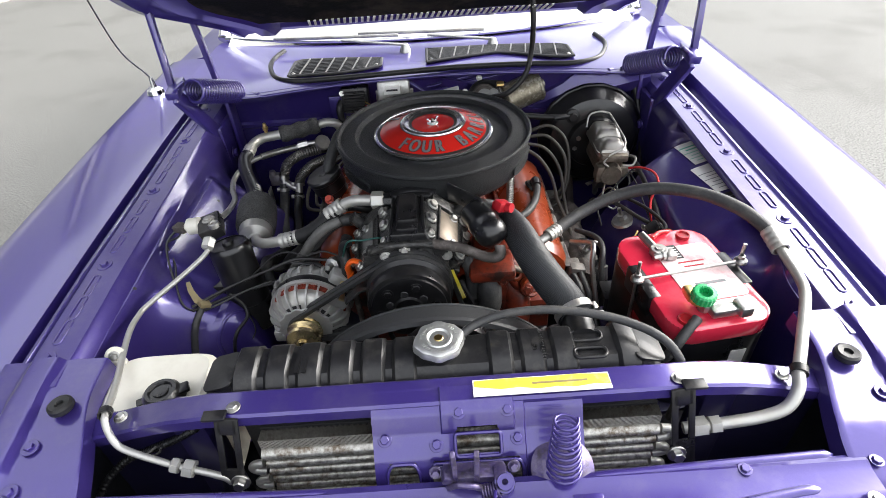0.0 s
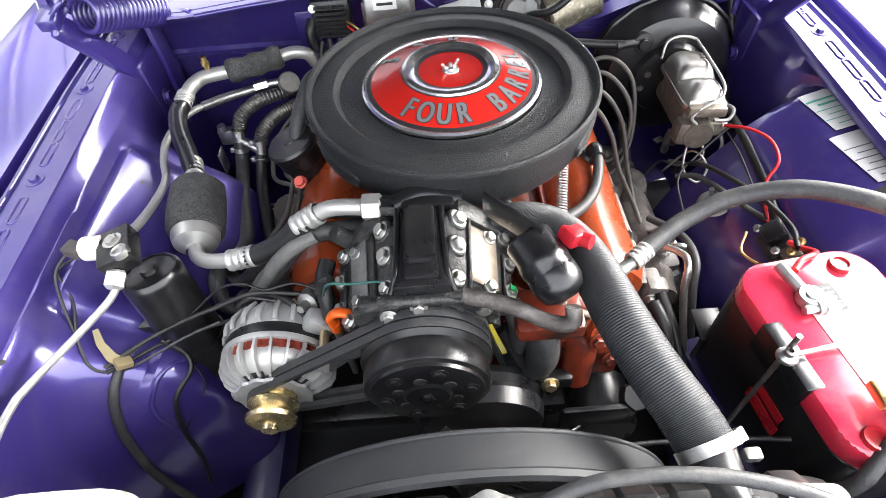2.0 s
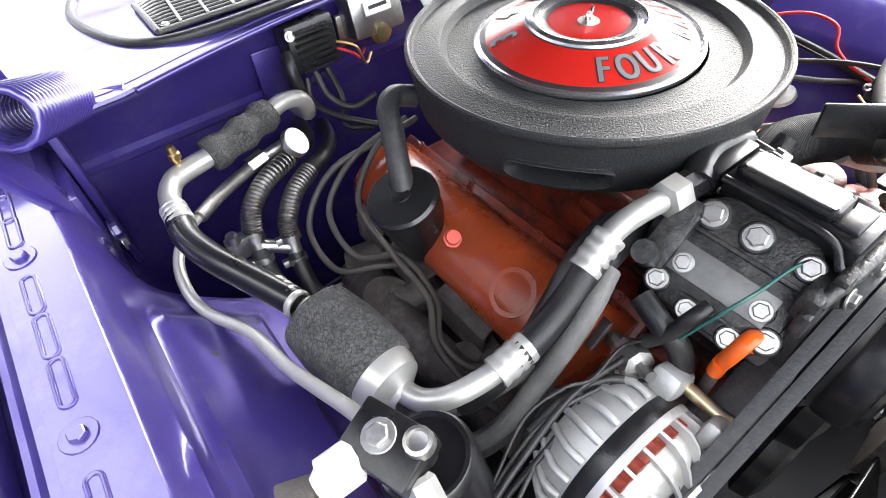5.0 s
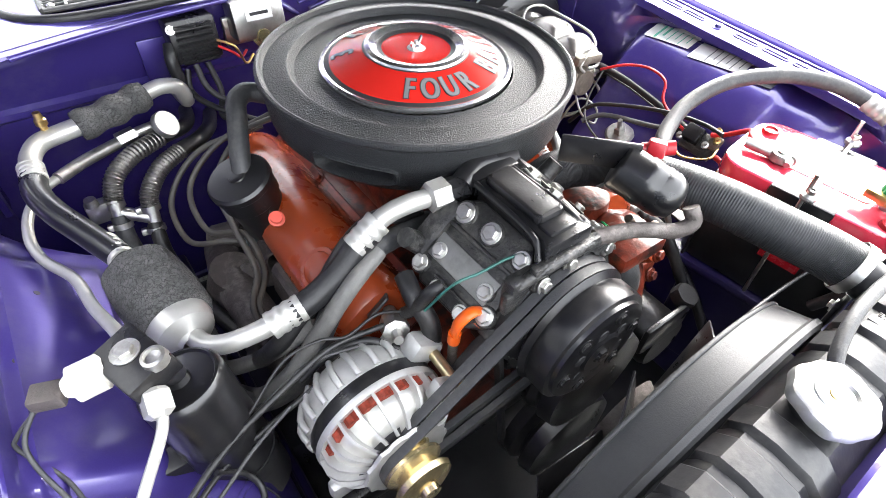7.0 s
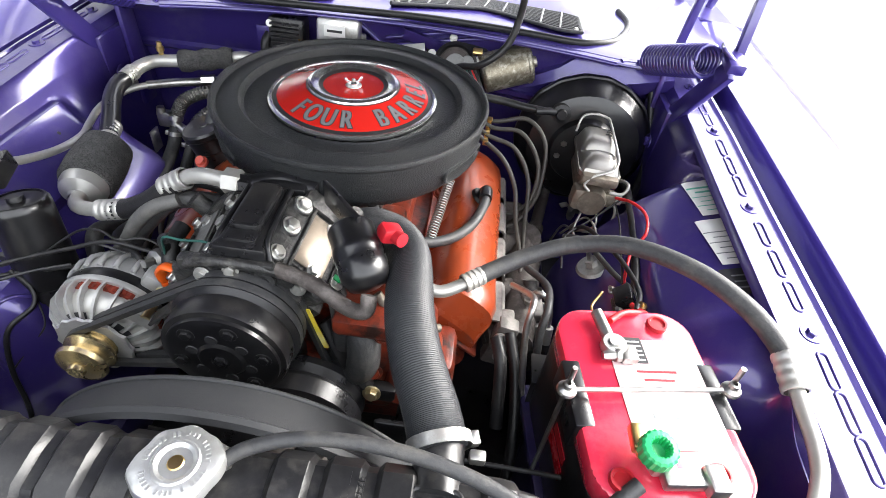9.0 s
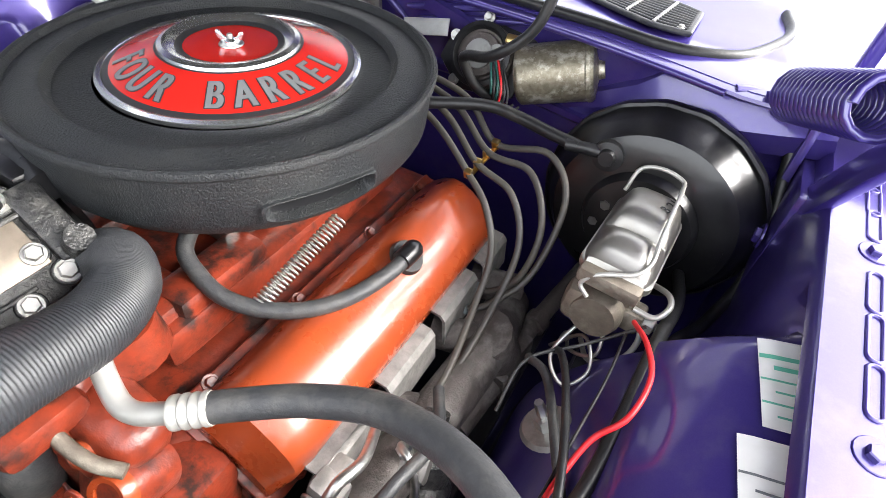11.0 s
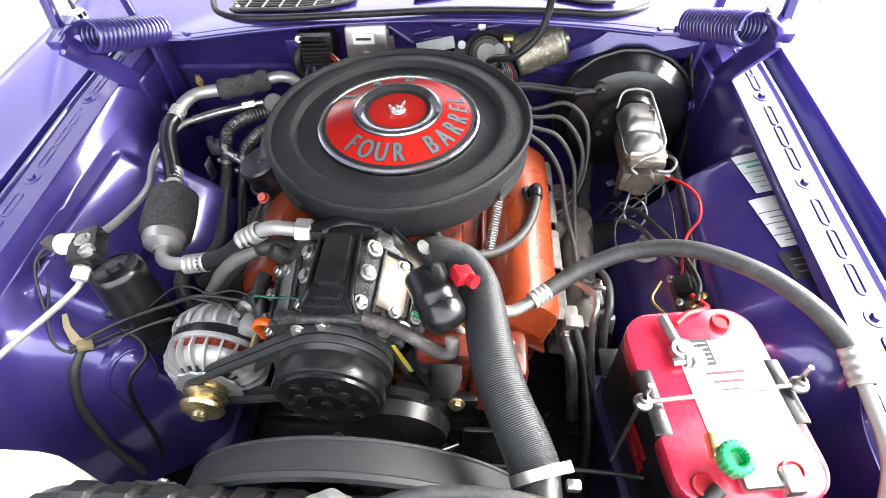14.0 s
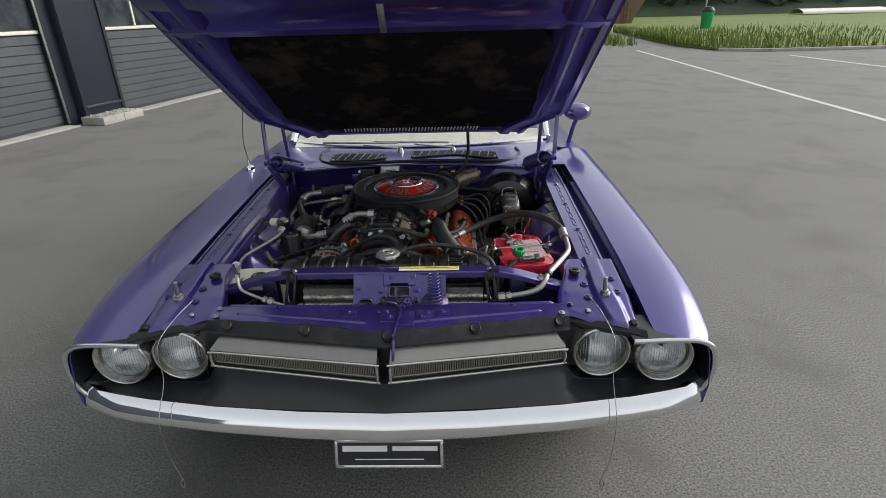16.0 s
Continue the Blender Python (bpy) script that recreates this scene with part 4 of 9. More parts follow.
grille = part("grille", sheet([[Vector((x, front_y(x) + 0.06, z)) for z in (0.54, 0.69)] for x in (-0.60 + 1.2 * k / 12 for k in range(13))], 0.004), MATT_BLACK, CAR, "split silver and black egg-crate grille")
for s in (-1, 1):
    x0, x1 = s * 0.018, s * 0.515
    top = lambda x: 0.646 - 0.004 * abs(x)
    low = lambda x: 0.586 + 0.020 * abs(x)
    xa, xb = x0 + s * 0.012, x1 - s * 0.016
    loop = [(x0, top(x0) - 0.012), (x0 + s * 0.003, top(x0) - 0.003), (xa, top(xa)), ((xa + xb) / 2, top((xa + xb) / 2)), (xb, top(xb)), (x1 - s * 0.004, top(x1) - 0.005), (x1, top(x1) - 0.018), (x1, low(x1) + 0.018), (x1 - s * 0.004, low(x1) + 0.005), (xb, low(xb)), ((xa + xb) / 2, low((xa + xb) / 2)), (xa, low(xa)), (x0 + s * 0.003, low(x0) + 0.003), (x0, low(x0) + 0.012), (x0, top(x0) - 0.012)]
    part("grille_rim", tube([(x, front_y(x) - 0.003, z) for x, z in loop], 0.0040, 8, 2), GRILLE_BRIGHT, grille, "bright grille rim")
    part("inner_rim", tube([(x, front_y(x) + 0.012, z) for x, z in [((x0 + x1) / 2 + (x - (x0 + x1) / 2) * 0.985, 0.618 + (z - 0.618) * 0.74) for x, z in loop]], 0.0028, 6, 2), GRILLE_SILVER, grille, "silver inner rim")
    hood_rows = []
    for k in range(13):
        x = x0 + (x1 - x0) * k / 12
        e = max(0.0, (k - 10) / 2)
        hood_rows.append([Vector((x - s * inset * e, front_y(x) + dy, z)) for dy, z, inset in ((0.062, 0.679, 0.03), (0.036, 0.679, 0.026), (0.030, 0.676, 0.022), (0.003, 0.655, 0.004), (-0.002, 0.650, 0.0), (0.002, 0.647, 0.0), (0.03, 0.647, 0.0))])
    part("grille_lip", sheet(hood_rows, 0.003), LIP_GREY, grille, "flat grey-silver grille lip")
    part("grille_floor", sheet([[Vector((x, front_y(x) + dy, low(x) + dz)) for dy, dz in ((0.0, 0.0), (0.02, 0.006), (0.05, 0.010))] for x in (x0 + (x1 - x0) * k / 8 for k in range(9))], 0.003), MATT_BLACK, grille)
    part("grille_end", sheet([[Vector((x1, front_y(x1) + dy, z)) for dy in (0.0, 0.05)] for z in (0.600, 0.640)], 0.003), LIP_GREY, grille)
    verts, faces = [], []
    for k in range(100):
        x = x0 + (x1 - x0) * (k + 0.5) / 100
        zt, zb = top(x) - 0.001, low(x) + 0.001
        y = front_y(x) + 0.010
        b = len(verts)
        w = 0.0012
        verts += [(x - w, y, zb), (x + w, y, zb), (x + w, y + 0.006, zt), (x - w, y + 0.006, zt), (x - w, y + 0.03, zb), (x + w, y + 0.03, zb), (x + w, y + 0.03, zt), (x - w, y + 0.03, zt)]
        faces += [(b, b + 1, b + 2, b + 3), (b + 1, b + 5, b + 6, b + 2), (b, b + 3, b + 7, b + 4)]
    me = bpy.data.meshes.new("fins")
    me.from_pydata(verts, [], faces)
    me.materials.append(GRILLE_SILVER)
    tagged(part("grille_mesh", me, GRILLE_SILVER, grille), kind="stuff")

PANEL_BLACK = material("satin_black_paint", (0.017, 0.018, 0.022), 0.33, 0.0, (0.028, 0.029, 0.033), 14, 0.5, bump=0.05, bump_scale=500)
REFLECTOR = material("silvered_reflector", (0.86, 0.87, 0.88), 0.42, 1.0, (0.70, 0.71, 0.73), 30, 0.3)
LENS = glass_material("fluted_lamp_glass", (0.97, 0.98, 0.98), 0.06)
for x, y, z in ((-0.80, 0.345, 0.603), (-0.625, 0.360, 0.610), (0.627, 0.360, 0.610), (0.805, 0.345, 0.603)):
    m = pose(x, y, z, 90)
    lamp = part("headlight", lathe([(0.070, 0.002), (0.066, -0.014), (0.05, -0.038), (0.025, -0.052), (0.012, -0.054), (0.010, -0.034), (0, -0.032)], m, 40), REFLECTOR, CAR, "round sealed-beam headlight in a deep silver bezel")
    part("bezel", lathe([(0.070, -0.004), (0.0735, 0.012), (0.0765, 0.028), (0.080, 0.0295), (0.084, 0.026), (0.0865, 0.016), (0.087, -0.02), (0.080, -0.03)], m, 48), GRILLE_BRIGHT, lamp, "deep silver headlight bezel")
    part("retaining_ring", lathe([(0.0665, 0.006), (0.068, 0.009), (0.071, 0.008), (0.072, 0.004)], m, 48), STEEL, lamp, "steel retaining ring")
    ln = part("lens", lathe([(0.0, 0.020), (0.02, 0.0192), (0.045, 0.0145), (0.06, 0.009), (0.0685, 0.003), (0.0685, 0.0), (0.058, 0.004), (0.04, 0.010), (0, 0.0155)], m, 40), LENS, lamp, "clear fluted glass lens")
    ln.visible_shadow = False
    for k in range(17):
        xx = -0.056 + 0.007 * k
        hh = math.sqrt(max(0.0001, 0.063 ** 2 - xx ** 2))
        hi, lo = (0.95 * hh, -0.35 * hh) if k % 2 else (0.80 * hh, -0.9 * hh)
        part("flute", tube([(x + xx, y - 0.0165 + 3.4 * (xx * xx + q * q), z + q) for q in (lo, lo / 2, 0.0, hi / 2, hi)], 0.0011, 5, 2), LENS, lamp).visible_shadow = False

rows = []
for k in range(73):
    x = -0.90 + 1.8 * k / 72
    a = abs(x)
    w = smooth(a, 0.505, 0.57)
    w2 = w * (1 - smooth(a, 0.76, 0.86))
    gy = front_y(x) + 0.004 + (0.338 - front_y(x)) * w - 0.05 * smooth(a, 0.84, 0.90)
    zg = (0.580 + 0.020 * a) * (1 - w) + 0.511 * w + 0.04 * smooth(a, 0.84, 0.90)
    by, bz = lerp_table([(0, 0.214), (0.4, 0.231), (0.7, 0.260), (0.9, 0.300)], a), lerp_table([(0, 0.494), (0.4, 0.500), (0.7, 0.503), (0.9, 0.528)], a)
    p, c, q = Vector((x, gy, zg)), Vector((x, gy + 0.004 - 0.012 * (1 - w), bz + 0.004 + 0.030 * (1 - w))), Vector((x, by, bz))
    rows.append([Vector((x, gy + 0.115, zg + 0.15 * w2)), Vector((x, gy + 0.11, zg + 0.01 + 0.09 * w2)), Vector((x, gy + 0.07, zg + 0.004))] + [p * (1 - u) ** 2 + c * 2 * u * (1 - u) + q * u * u for u in (k2 / 9 for k2 in range(10))] + [Vector((x, by + 0.002, bz - 0.006)), Vector((x, by + 0.03, bz - 0.03))])
part("lower_panel", sheet(rows, 0.003), PANEL_BLACK, CAR, "satin black panel between grille and bumper")
BUMP = [(0, 0.185, 0.449), (0.25, 0.193, 0.454), (0.5, 0.207, 0.465), (0.7, 0.225, 0.480), (0.8, 0.238, 0.490), (0.88, 0.258, 0.502), (0.935, 0.292, 0.516), (0.955, 0.36, 0.524)]
rows = []
for x, y, z in [(-a, b, c) for a, b, c in reversed(BUMP[1:])] + BUMP:
    h = 0.045 - 0.011 * (abs(x) / 0.95)
    nx = 0 if abs(x) < 0.8 else (1 if x > 0 else -1) * min(1, (abs(x) - 0.8) / 0.1)
    d = Vector((nx, -(1 - abs(nx) * 0.8), 0)).normalized()
    o = Vector((x, y, z))
    rows.append([o - d * 0.055 + Vector((0, 0, h * 0.55)), o - d * 0.026 + Vector((0, 0, h)), o - d * 0.012 + Vector((0, 0, h * 0.8)), o + d * 0.002 + Vector((0, 0, h * 0.3)), o + d * 0.010 - Vector((0, 0, h * 0.3)), o + d * 0.010 - Vector((0, 0, h * 0.55)), o - d * 0.004 - Vector((0, 0, h * 0.85)), o - d * 0.03 - Vector((0, 0, h))])
dense = []
for a, b in zip(rows, rows[1:]):
    dense += [[p.lerp(q, k / 4) for p, q in zip(a, b)] for k in range(4)]
bumper = part("bumper", sheet(dense + [rows[-1]], 0.003), CHROME, CAR, "polished chrome blade bumper")
for x in (-0.46, -0.25, 0.27, 0.55):
    part("bumper_bolt", lathe([(0, 0.006), (0.008, 0.005), (0.011, 0)], facing((x, 0.232, 0.435), (0, -0.5, -1)), 14), CHROME, bumper)
part("valance", sheet([[Vector((x, 0.29 + 0.05 * abs(x), 0.42)), Vector((x, 0.34 + 0.05 * abs(x), 0.36)), Vector((x, 0.44, 0.26))] for x in (-0.56, -0.3, 0, 0.3, 0.56)], 0.003), BLACK, CAR, "dark front valance under the bumper")
plate = part("plate", box((0.004, 0.190, 0.371), (0.298, 0.006, 0.072), 0.002, (-14, 0, 0)), INK, bumper, "black dealer plate in a chrome frame")
pm = pose(0.004, 0.190, 0.371, -14)
part("plate_bracket", box((0.004, 0.212, 0.415), (0.10, 0.004, 0.07), 0.001, (-20, 0, 0)), STEEL, plate)
part("plate_frame", moved(join(box((0, -0.004, 0.040), (0.312, 0.014, 0.010), 0.003), box((0, -0.004, -0.040), (0.312, 0.014, 0.010), 0.003), box((0.152, -0.004, 0), (0.010, 0.014, 0.09), 0.003), box((-0.152, -0.004, 0), (0.010, 0.014, 0.09), 0.003)), pm), CHROME, plate, "chrome plate frame")
part("plate_print", moved(join(box((-0.07, -0.0045, 0.014), (0.13, 0.001, 0.018)), box((0.075, -0.0045, 0.014), (0.13, 0.001, 0.014)), box((0, -0.0045, -0.02), (0.20, 0.001, 0.003))), pm), WHITE, plate, "white printed bars")

for s in (-1, 1):
    pts = [(s * 0.60, 0.43, 0.745), (s * 0.625, 0.36, 0.725), (s * 0.64, 0.27, 0.69), (s * 0.642, 0.255, 0.58), (s * 0.642, 0.19, 0.50), (s * 0.642, 0.182, 0.42), (s * 0.638, 0.185, 0.34), (s * 0.62, 0.18, 0.28)]
    lan = solo("lanyard", tube(pts, 0.0011, 6), STEEL, "thin steel hood-pin lanyard hanging over the bumper", "lanyard", group="hood pin lanyards")
    part("clip", tube([(s * 0.62, 0.18, 0.28), (s * 0.615, 0.178, 0.262), (s * 0.622, 0.178, 0.245), (s * 0.628, 0.178, 0.26), (s * 0.62, 0.18, 0.28)], 0.002, 6), STEEL, lan)

# firewall, cowl, windscreen
rows = []
for k in range(41):
    x = -0.62 + 1.24 * k / 40
    bulge = 0.05 * math.exp(-((x - 0.44) / 0.17) ** 2)
    bow = 0.30 * min(x * x, 0.25)
    rows.append([Vector((x, y, z)) for y, z in ((1.60 - bulge, 0.25), (1.602 - bulge, 0.60), (1.598 - bulge, 0.71), (1.588 - bulge, 0.718), (1.588 - bulge, 0.728), (1.596 - bulge * 0.6, 0.734), (1.596 - bulge * 0.3 - bow * 0.3, 0.80), (1.592 - bow * 0.7, 0.832), (1.576 - bow, 0.841), (1.572 - bow, 0.845), (1.573 - bow, 0.849), (1.59 - bow, 0.852), (1.63 - bow * 0.5, 0.852))])
fire = part("firewall", sheet(rows, 0.003), PURPLE_IN, CAR, "purple firewall with pressed ribs")
# diagonal brace pressings
part("brace", sheet([[Vector((0.02 + 0.30 * u - 0.01, 1.582, 0.842 - 0.075 * u)), Vector((0.03 + 0.30 * u, 1.570, 0.836 - 0.08 * u)), Vector((0.02 + 0.30 * u, 1.575, 0.815 - 0.085 * u))] for u in (0, 0.3, 0.6, 1.0)], 0.003), PURPLE_IN, fire)
part("brace", sheet([[Vector((a, 1.605, b + 0.012)), Vector((a, c, b)), Vector((d, e, f)), Vector((d + 0.01, e + 0.012, f - 0.03)), Vector((d, 1.60, f - 0.06))] for a, c, b, d, e, f in ((0.25, 1.585, 0.735, 0.262, 1.580, 0.722), (0.310, 1.568, 0.765, 0.325, 1.556, 0.752), (0.373, 1.556, 0.802, 0.384, 1.538, 0.786), (0.400, 1.553, 0.826, 0.43, 1.528, 0.790), (0.426, 1.550, 0.842, 0.50, 1.522, 0.795), (0.50, 1.542, 0.847, 0.555, 1.518, 0.808), (0.61, 1.535, 0.850, 0.61, 1.515, 0.822))], 0.003), PURPLE_IN, fire, "sloping purple plenum pressing")
for line in (((-0.081, 0.832), (-0.052, 0.809), (-0.021, 0.784)), ((0.002, 0.791), (0.108, 0.814), (0.213, 0.835)), ((-0.018, 0.805), (0.067, 0.823), (0.158, 0.843))):
    part("pressed_ridge", tube([(x, 1.591 - 0.15 * x * x, z) for x, z in line], lambda u: 0.0062 * math.sin(math.pi * (0.12 + 0.76 * u)) ** 0.5, 14, 8), PURPLE_IN, fire)
for x, z in ((-0.443, 0.796), (-0.455, 0.778), (-0.428, 0.775), (-0.50, 0.76), (-0.53, 0.80), (-0.30, 0.76)):
    part("rivet", lathe([(0, 0.003), (0.004, 0.0025), (0.006, 0)], facing((x, 1.592, z), (0, -1, 0)), 12), PURPLE_IN, fire)
for k, pts in enumerate((((-0.385, 0.772), (-0.378, 0.80), (-0.368, 0.815), (-0.372, 0.79), (-0.362, 0.778)), ((-0.392, 0.785), (-0.372, 0.79), (-0.352, 0.80), (-0.35, 0.788)))):
    part("pen_mark", tube([(x, 1.5905, z) for x, z in pts], 0.0012, 5, 5), INK, fire)
rows = []
for k in range(41):
    x = -0.72 + 1.44 * k / 40
    c = (x / 0.72) ** 2
    rows.append([Vector((x, y, z)) for y, z in ((1.585 - 0.30 * min(x * x, 0.25), 0.852), (1.605 - 0.26 * min(x * x, 0.25), 0.858), (1.66 - 0.02 * c, 0.862), (1.74 + 0.06 * c, 0.864), (1.80 + 0.12 * c, 0.866), (1.84 + 0.14 * c, 0.862))])
cowl = part("cowl", sheet(rows, 0.003), PURPLE, CAR, "purple cowl panel under the windscreen")
loop = [(-0.47, 1.82, 0.868), (-0.492, 1.745, 0.864), (-0.480, 1.66, 0.862), (-0.44, 1.588, 0.860), (-0.35, 1.562, 0.860), (-0.13, 1.572, 0.861), (0.07, 1.586, 0.861), (0.28, 1.575, 0.860), (0.40, 1.558, 0.860), (0.472, 1.585, 0.860), (0.510, 1.645, 0.862), (0.527, 1.71, 0.864), (0.515, 1.78, 0.867)]
part("front_flange", tube([(x, 1.570 - 0.30 * x * x, 0.8455) for x in (-0.478 + 0.956 * k / 16 for k in range(17))], 0.0048, 8, 2), PURPLE_IN, cowl, "purple folded flange")
for s in (-1, 1):
    part("flange_end", tube([(s * 0.487, 1.512, 0.846), (s * 0.505, 1.520, 0.846), (s * 0.53, 1.523, 0.845)], 0.0085, 10, 4), PURPLE_IN, cowl)
part("cowl_seal", tube(loop, 0.0068, 10, 6, 1.15), RUBBER, cowl, "black rubber cowl seal")
GRILLES = (([(-0.413, 1.588), (-0.26, 1.588), (-0.20, 1.602), (-0.150, 1.624)], [(-0.413, 1.700), (-0.39, 1.716), (-0.26, 1.704), (-0.150, 1.684)], 7),
           ([(-0.014, 1.630), (0.05, 1.645), (0.13, 1.664), (0.19, 1.674), (0.23, 1.662), (0.31, 1.622), (0.36, 1.600), (0.408, 1.598)], [(-0.014, 1.738), (0.20, 1.730), (0.30, 1.716), (0.38, 1.702), (0.408, 1.686)], 10))
for front_edge, rear_edge, cells in GRILLES:
    x0, x1 = front_edge[0][0], front_edge[-1][0]
    xs = [x0 + (x1 - x0) * k / 24 for k in range(25)]
    rim = [(x, lerp_table(front_edge, x), 0.8672) for x in xs] + [(x, lerp_table(rear_edge, x), 0.8685) for x in reversed(xs)]
    g = part("cowl_grille", tube(rim + rim[:1], 0.0050, 8, 1, 0.8), RUBBER_GREY, cowl, "grey-black slotted air grille")
    # black sheet over the closed cowl stands for shade below the slats
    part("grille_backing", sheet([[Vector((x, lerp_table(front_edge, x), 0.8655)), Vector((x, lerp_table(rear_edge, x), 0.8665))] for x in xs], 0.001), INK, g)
    for q in range(1, 10):
        part("slat", tube([(x, lerp_table(front_edge, x) * (1 - q / 10) + lerp_table(rear_edge, x) * q / 10, 0.8690) for x in xs], 0.0026, 6, 1), RUBBER_GREY, g)
    for k in range(1, cells):
        x = x0 + (x1 - x0) * k / cells
        # paler grey than the slats paints the sky's reflection on the dividers
        part("divider", span((x - 0.006, lerp_table(front_edge, x - 0.006), 0.8705), (x + 0.006, lerp_table(rear_edge, x + 0.006), 0.8715), 0.0042, 0.004, 0.0008), PLATE_GREY, g)
    for x in (x0 + 0.012, x1 - 0.012):
        bolt((x, lerp_table(front_edge, x) + 0.010, 0.870), (0, 0, 1), g, STEEL, 0.004, 0.003)
for x, side in ((-0.08, -1), (0.19, -1)):
    w = part("wiper", join(lathe([(0, 0.028), (0.01, 0.026), (0.016, 0.01), (0.018, 0)], pose(x, 1.745, 0.862), 14), span((x, 1.745, 0.885), (x - 0.20, 1.80, 0.893), 0.010, 0.007, 0.002), span((x - 0.02, 1.80, 0.899), (x - 0.42, 1.83, 0.902), 0.006, 0.010, 0.002)), STEEL, cowl, "steel wiper arm and blade")
scr = [[Vector((x, 1.86 + 0.14 * (x / 0.72) ** 2 + 0.62 * v, 0.868 + 0.46 * v)) for x in (-0.70 + 1.4 * k / 12 for k in range(13))] for v in (0, 0.3, 0.6, 1.0)]
wind = part("windscreen", sheet(scr, 0.005), GLASS, CAR, "raked windscreen glass with chrome trim")
wind.visible_shadow = False
part("screen_trim", tube([(x, 1.852 + 0.14 * (x / 0.72) ** 2, 0.872) for x in (-0.70 + 1.4 * k / 12 for k in range(13))], 0.011, 8, 3), CHROME, wind, "chrome screen trim")
for s in (-1, 1):
    part("pillar", tube([(s * 0.71, 1.99, 0.87), (s * 0.69, 2.30, 1.10), (s * 0.66, 2.62, 1.33)], 0.022, 8, 4), CHROME, wind, "bright windscreen pillar")
part("dashboard", sheet([[Vector((x, y, z)) for y, z in ((1.90, 0.86), (2.05, 0.90), (2.2, 0.88), (2.22, 0.70))] for x in (-0.68, -0.3, 0, 0.3, 0.68)], 0.004), PLASTIC_WHITE, CAR, "pale padded dashboard")
part("roof", sheet([[Vector((x, y, 1.33 - 0.06 * (x / 0.6) ** 2 - 0.18 * max(0, (y - 3.4) / 0.8) ** 2 + 0.02)) for x in (-0.62, -0.4, 0, 0.4, 0.62)] for y in (2.48, 2.8, 3.2, 3.6, 4.2)], 0.01), PURPLE, CAR, "purple roof")
rows = []
for y in (1.985, 2.3, 2.9, 3.6, 4.3, 4.95, 5.05):
    e = 0.8 if y > 5 else 1
    rows.append([Vector((s2 * x * e, y, z)) for s2, x, z in ((-1, 0.93, 0.30), (-1, 0.97, 0.55), (-1, 0.955, 0.72), (-1, 0.90, 0.80), (-1, 0.72, 0.83))] + [Vector((x, y, 0.72 if y < 3.9 else 0.88)) for x in (-0.6, 0.6)] + [Vector((s2 * x * e, y, z)) for s2, x, z in ((1, 0.72, 0.83), (1, 0.90, 0.80), (1, 0.955, 0.72), (1, 0.97, 0.55), (1, 0.93, 0.30))])
part("body", sheet(rows, 0.006), PURPLE, CAR, "purple door and quarter body")
part("tail_panel", box((0, 5.05, 0.6), (1.5, 0.02, 0.5), 0.01), PURPLE, CAR)
mir = part("door_mirror", moved(lathe([(0, -0.05), (0.03, -0.048), (0.05, -0.02), (0.058, 0.02), (0.056, 0.03), (0, 0.03)], None, 24), pose(0.90, 2.12, 0.985, -95, 0, 0) @ Matrix.Diagonal((1.35, 0.9, 1.2, 1))), PURPLE, CAR, "purple bullet door mirror")
part("mirror_stem", tube([(0.86, 2.14, 0.80), (0.88, 2.13, 0.90), (0.895, 2.12, 0.95)], 0.012, 8), PURPLE, mir)
for s in (-1, 1):
    for y in (1.02, 3.82):
        w = part("wheel", lathe([(0.0, 0.0), (0.05, -0.02), (0.17, -0.03), (0.19, 0.0), (0.19, 0.12)], pose(s * 0.88, y, 0.33, 0, s * 90), 28), STEEL, CAR)
        part("tyre", lathe([(0.185, -0.02), (0.22, -0.03), (0.29, -0.03), (0.325, -0.005), (0.33, 0.03), (0.33, 0.15), (0.3, 0.19), (0.2, 0.19), (0.185, -0.02)], pose(s * 0.86, y, 0.33, 0, s * 90) @ pose(0, 0, -0.16), 36), RUBBER, w, "black tyre")
part("floor_pan", sheet([[Vector((x, y, 0.24)) for x in (-0.8, 0, 0.8)] for y in (1.6, 3.3, 5.0)], 0.01), PURPLE_SHADED, CAR)
# added sheet, no known part: hides bright ground and light below the bay
part("splash_tray", sheet([[Vector((x, y, 0.185 + 0.03 * abs(x))) for x in (-0.72, -0.4, 0, 0.4, 0.72)] for y in (0.62, 0.8, 1.2, 1.62)], 0.004), MATT_BLACK, CAR, "added black sheet that keeps light out of the bay from below")
part("crossmember", box((0, 1.02, 0.20), (0.9, 0.16, 0.07), 0.02), BLACK, CAR)
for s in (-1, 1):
    part("frame_rail", box((s * 0.40, 1.15, 0.27), (0.07, 0.95, 0.10), 0.012), PURPLE_SHADED, CAR)

# aerial on the wing
aer = solo("aerial", tube([(-0.862, 1.70, 0.80), (-0.86, 1.69, 0.86), (-0.75, 1.40, 1.02), (-0.605, 1.098, 1.224)], lambda u: 0.0026 - 0.0014 * u, 6), INK, "thin black aerial raked forward on the fender", "aerial")
part("base", lathe([(0, 0.05), (0.006, 0.048), (0.010, 0.02), (0.024, 0.012), (0.027, 0)], pose(-0.862, 1.70, 0.805), 18), CHROME, aer, "chrome base")

# ---- hood ----
HOOD = thing("hood", (0, 1.62, 0.97), "purple hood propped open with a black felt pad beneath", "hood")
HA = radians(32)


def hood_at(x, u, d=0.0):
    """u metres forward along the raised hood from its rear edge, d metres off its underside."""
    return Vector((x, 1.555 - u * math.cos(HA) - d * math.sin(HA), 1.045 + u * math.sin(HA) - d * math.cos(HA)))


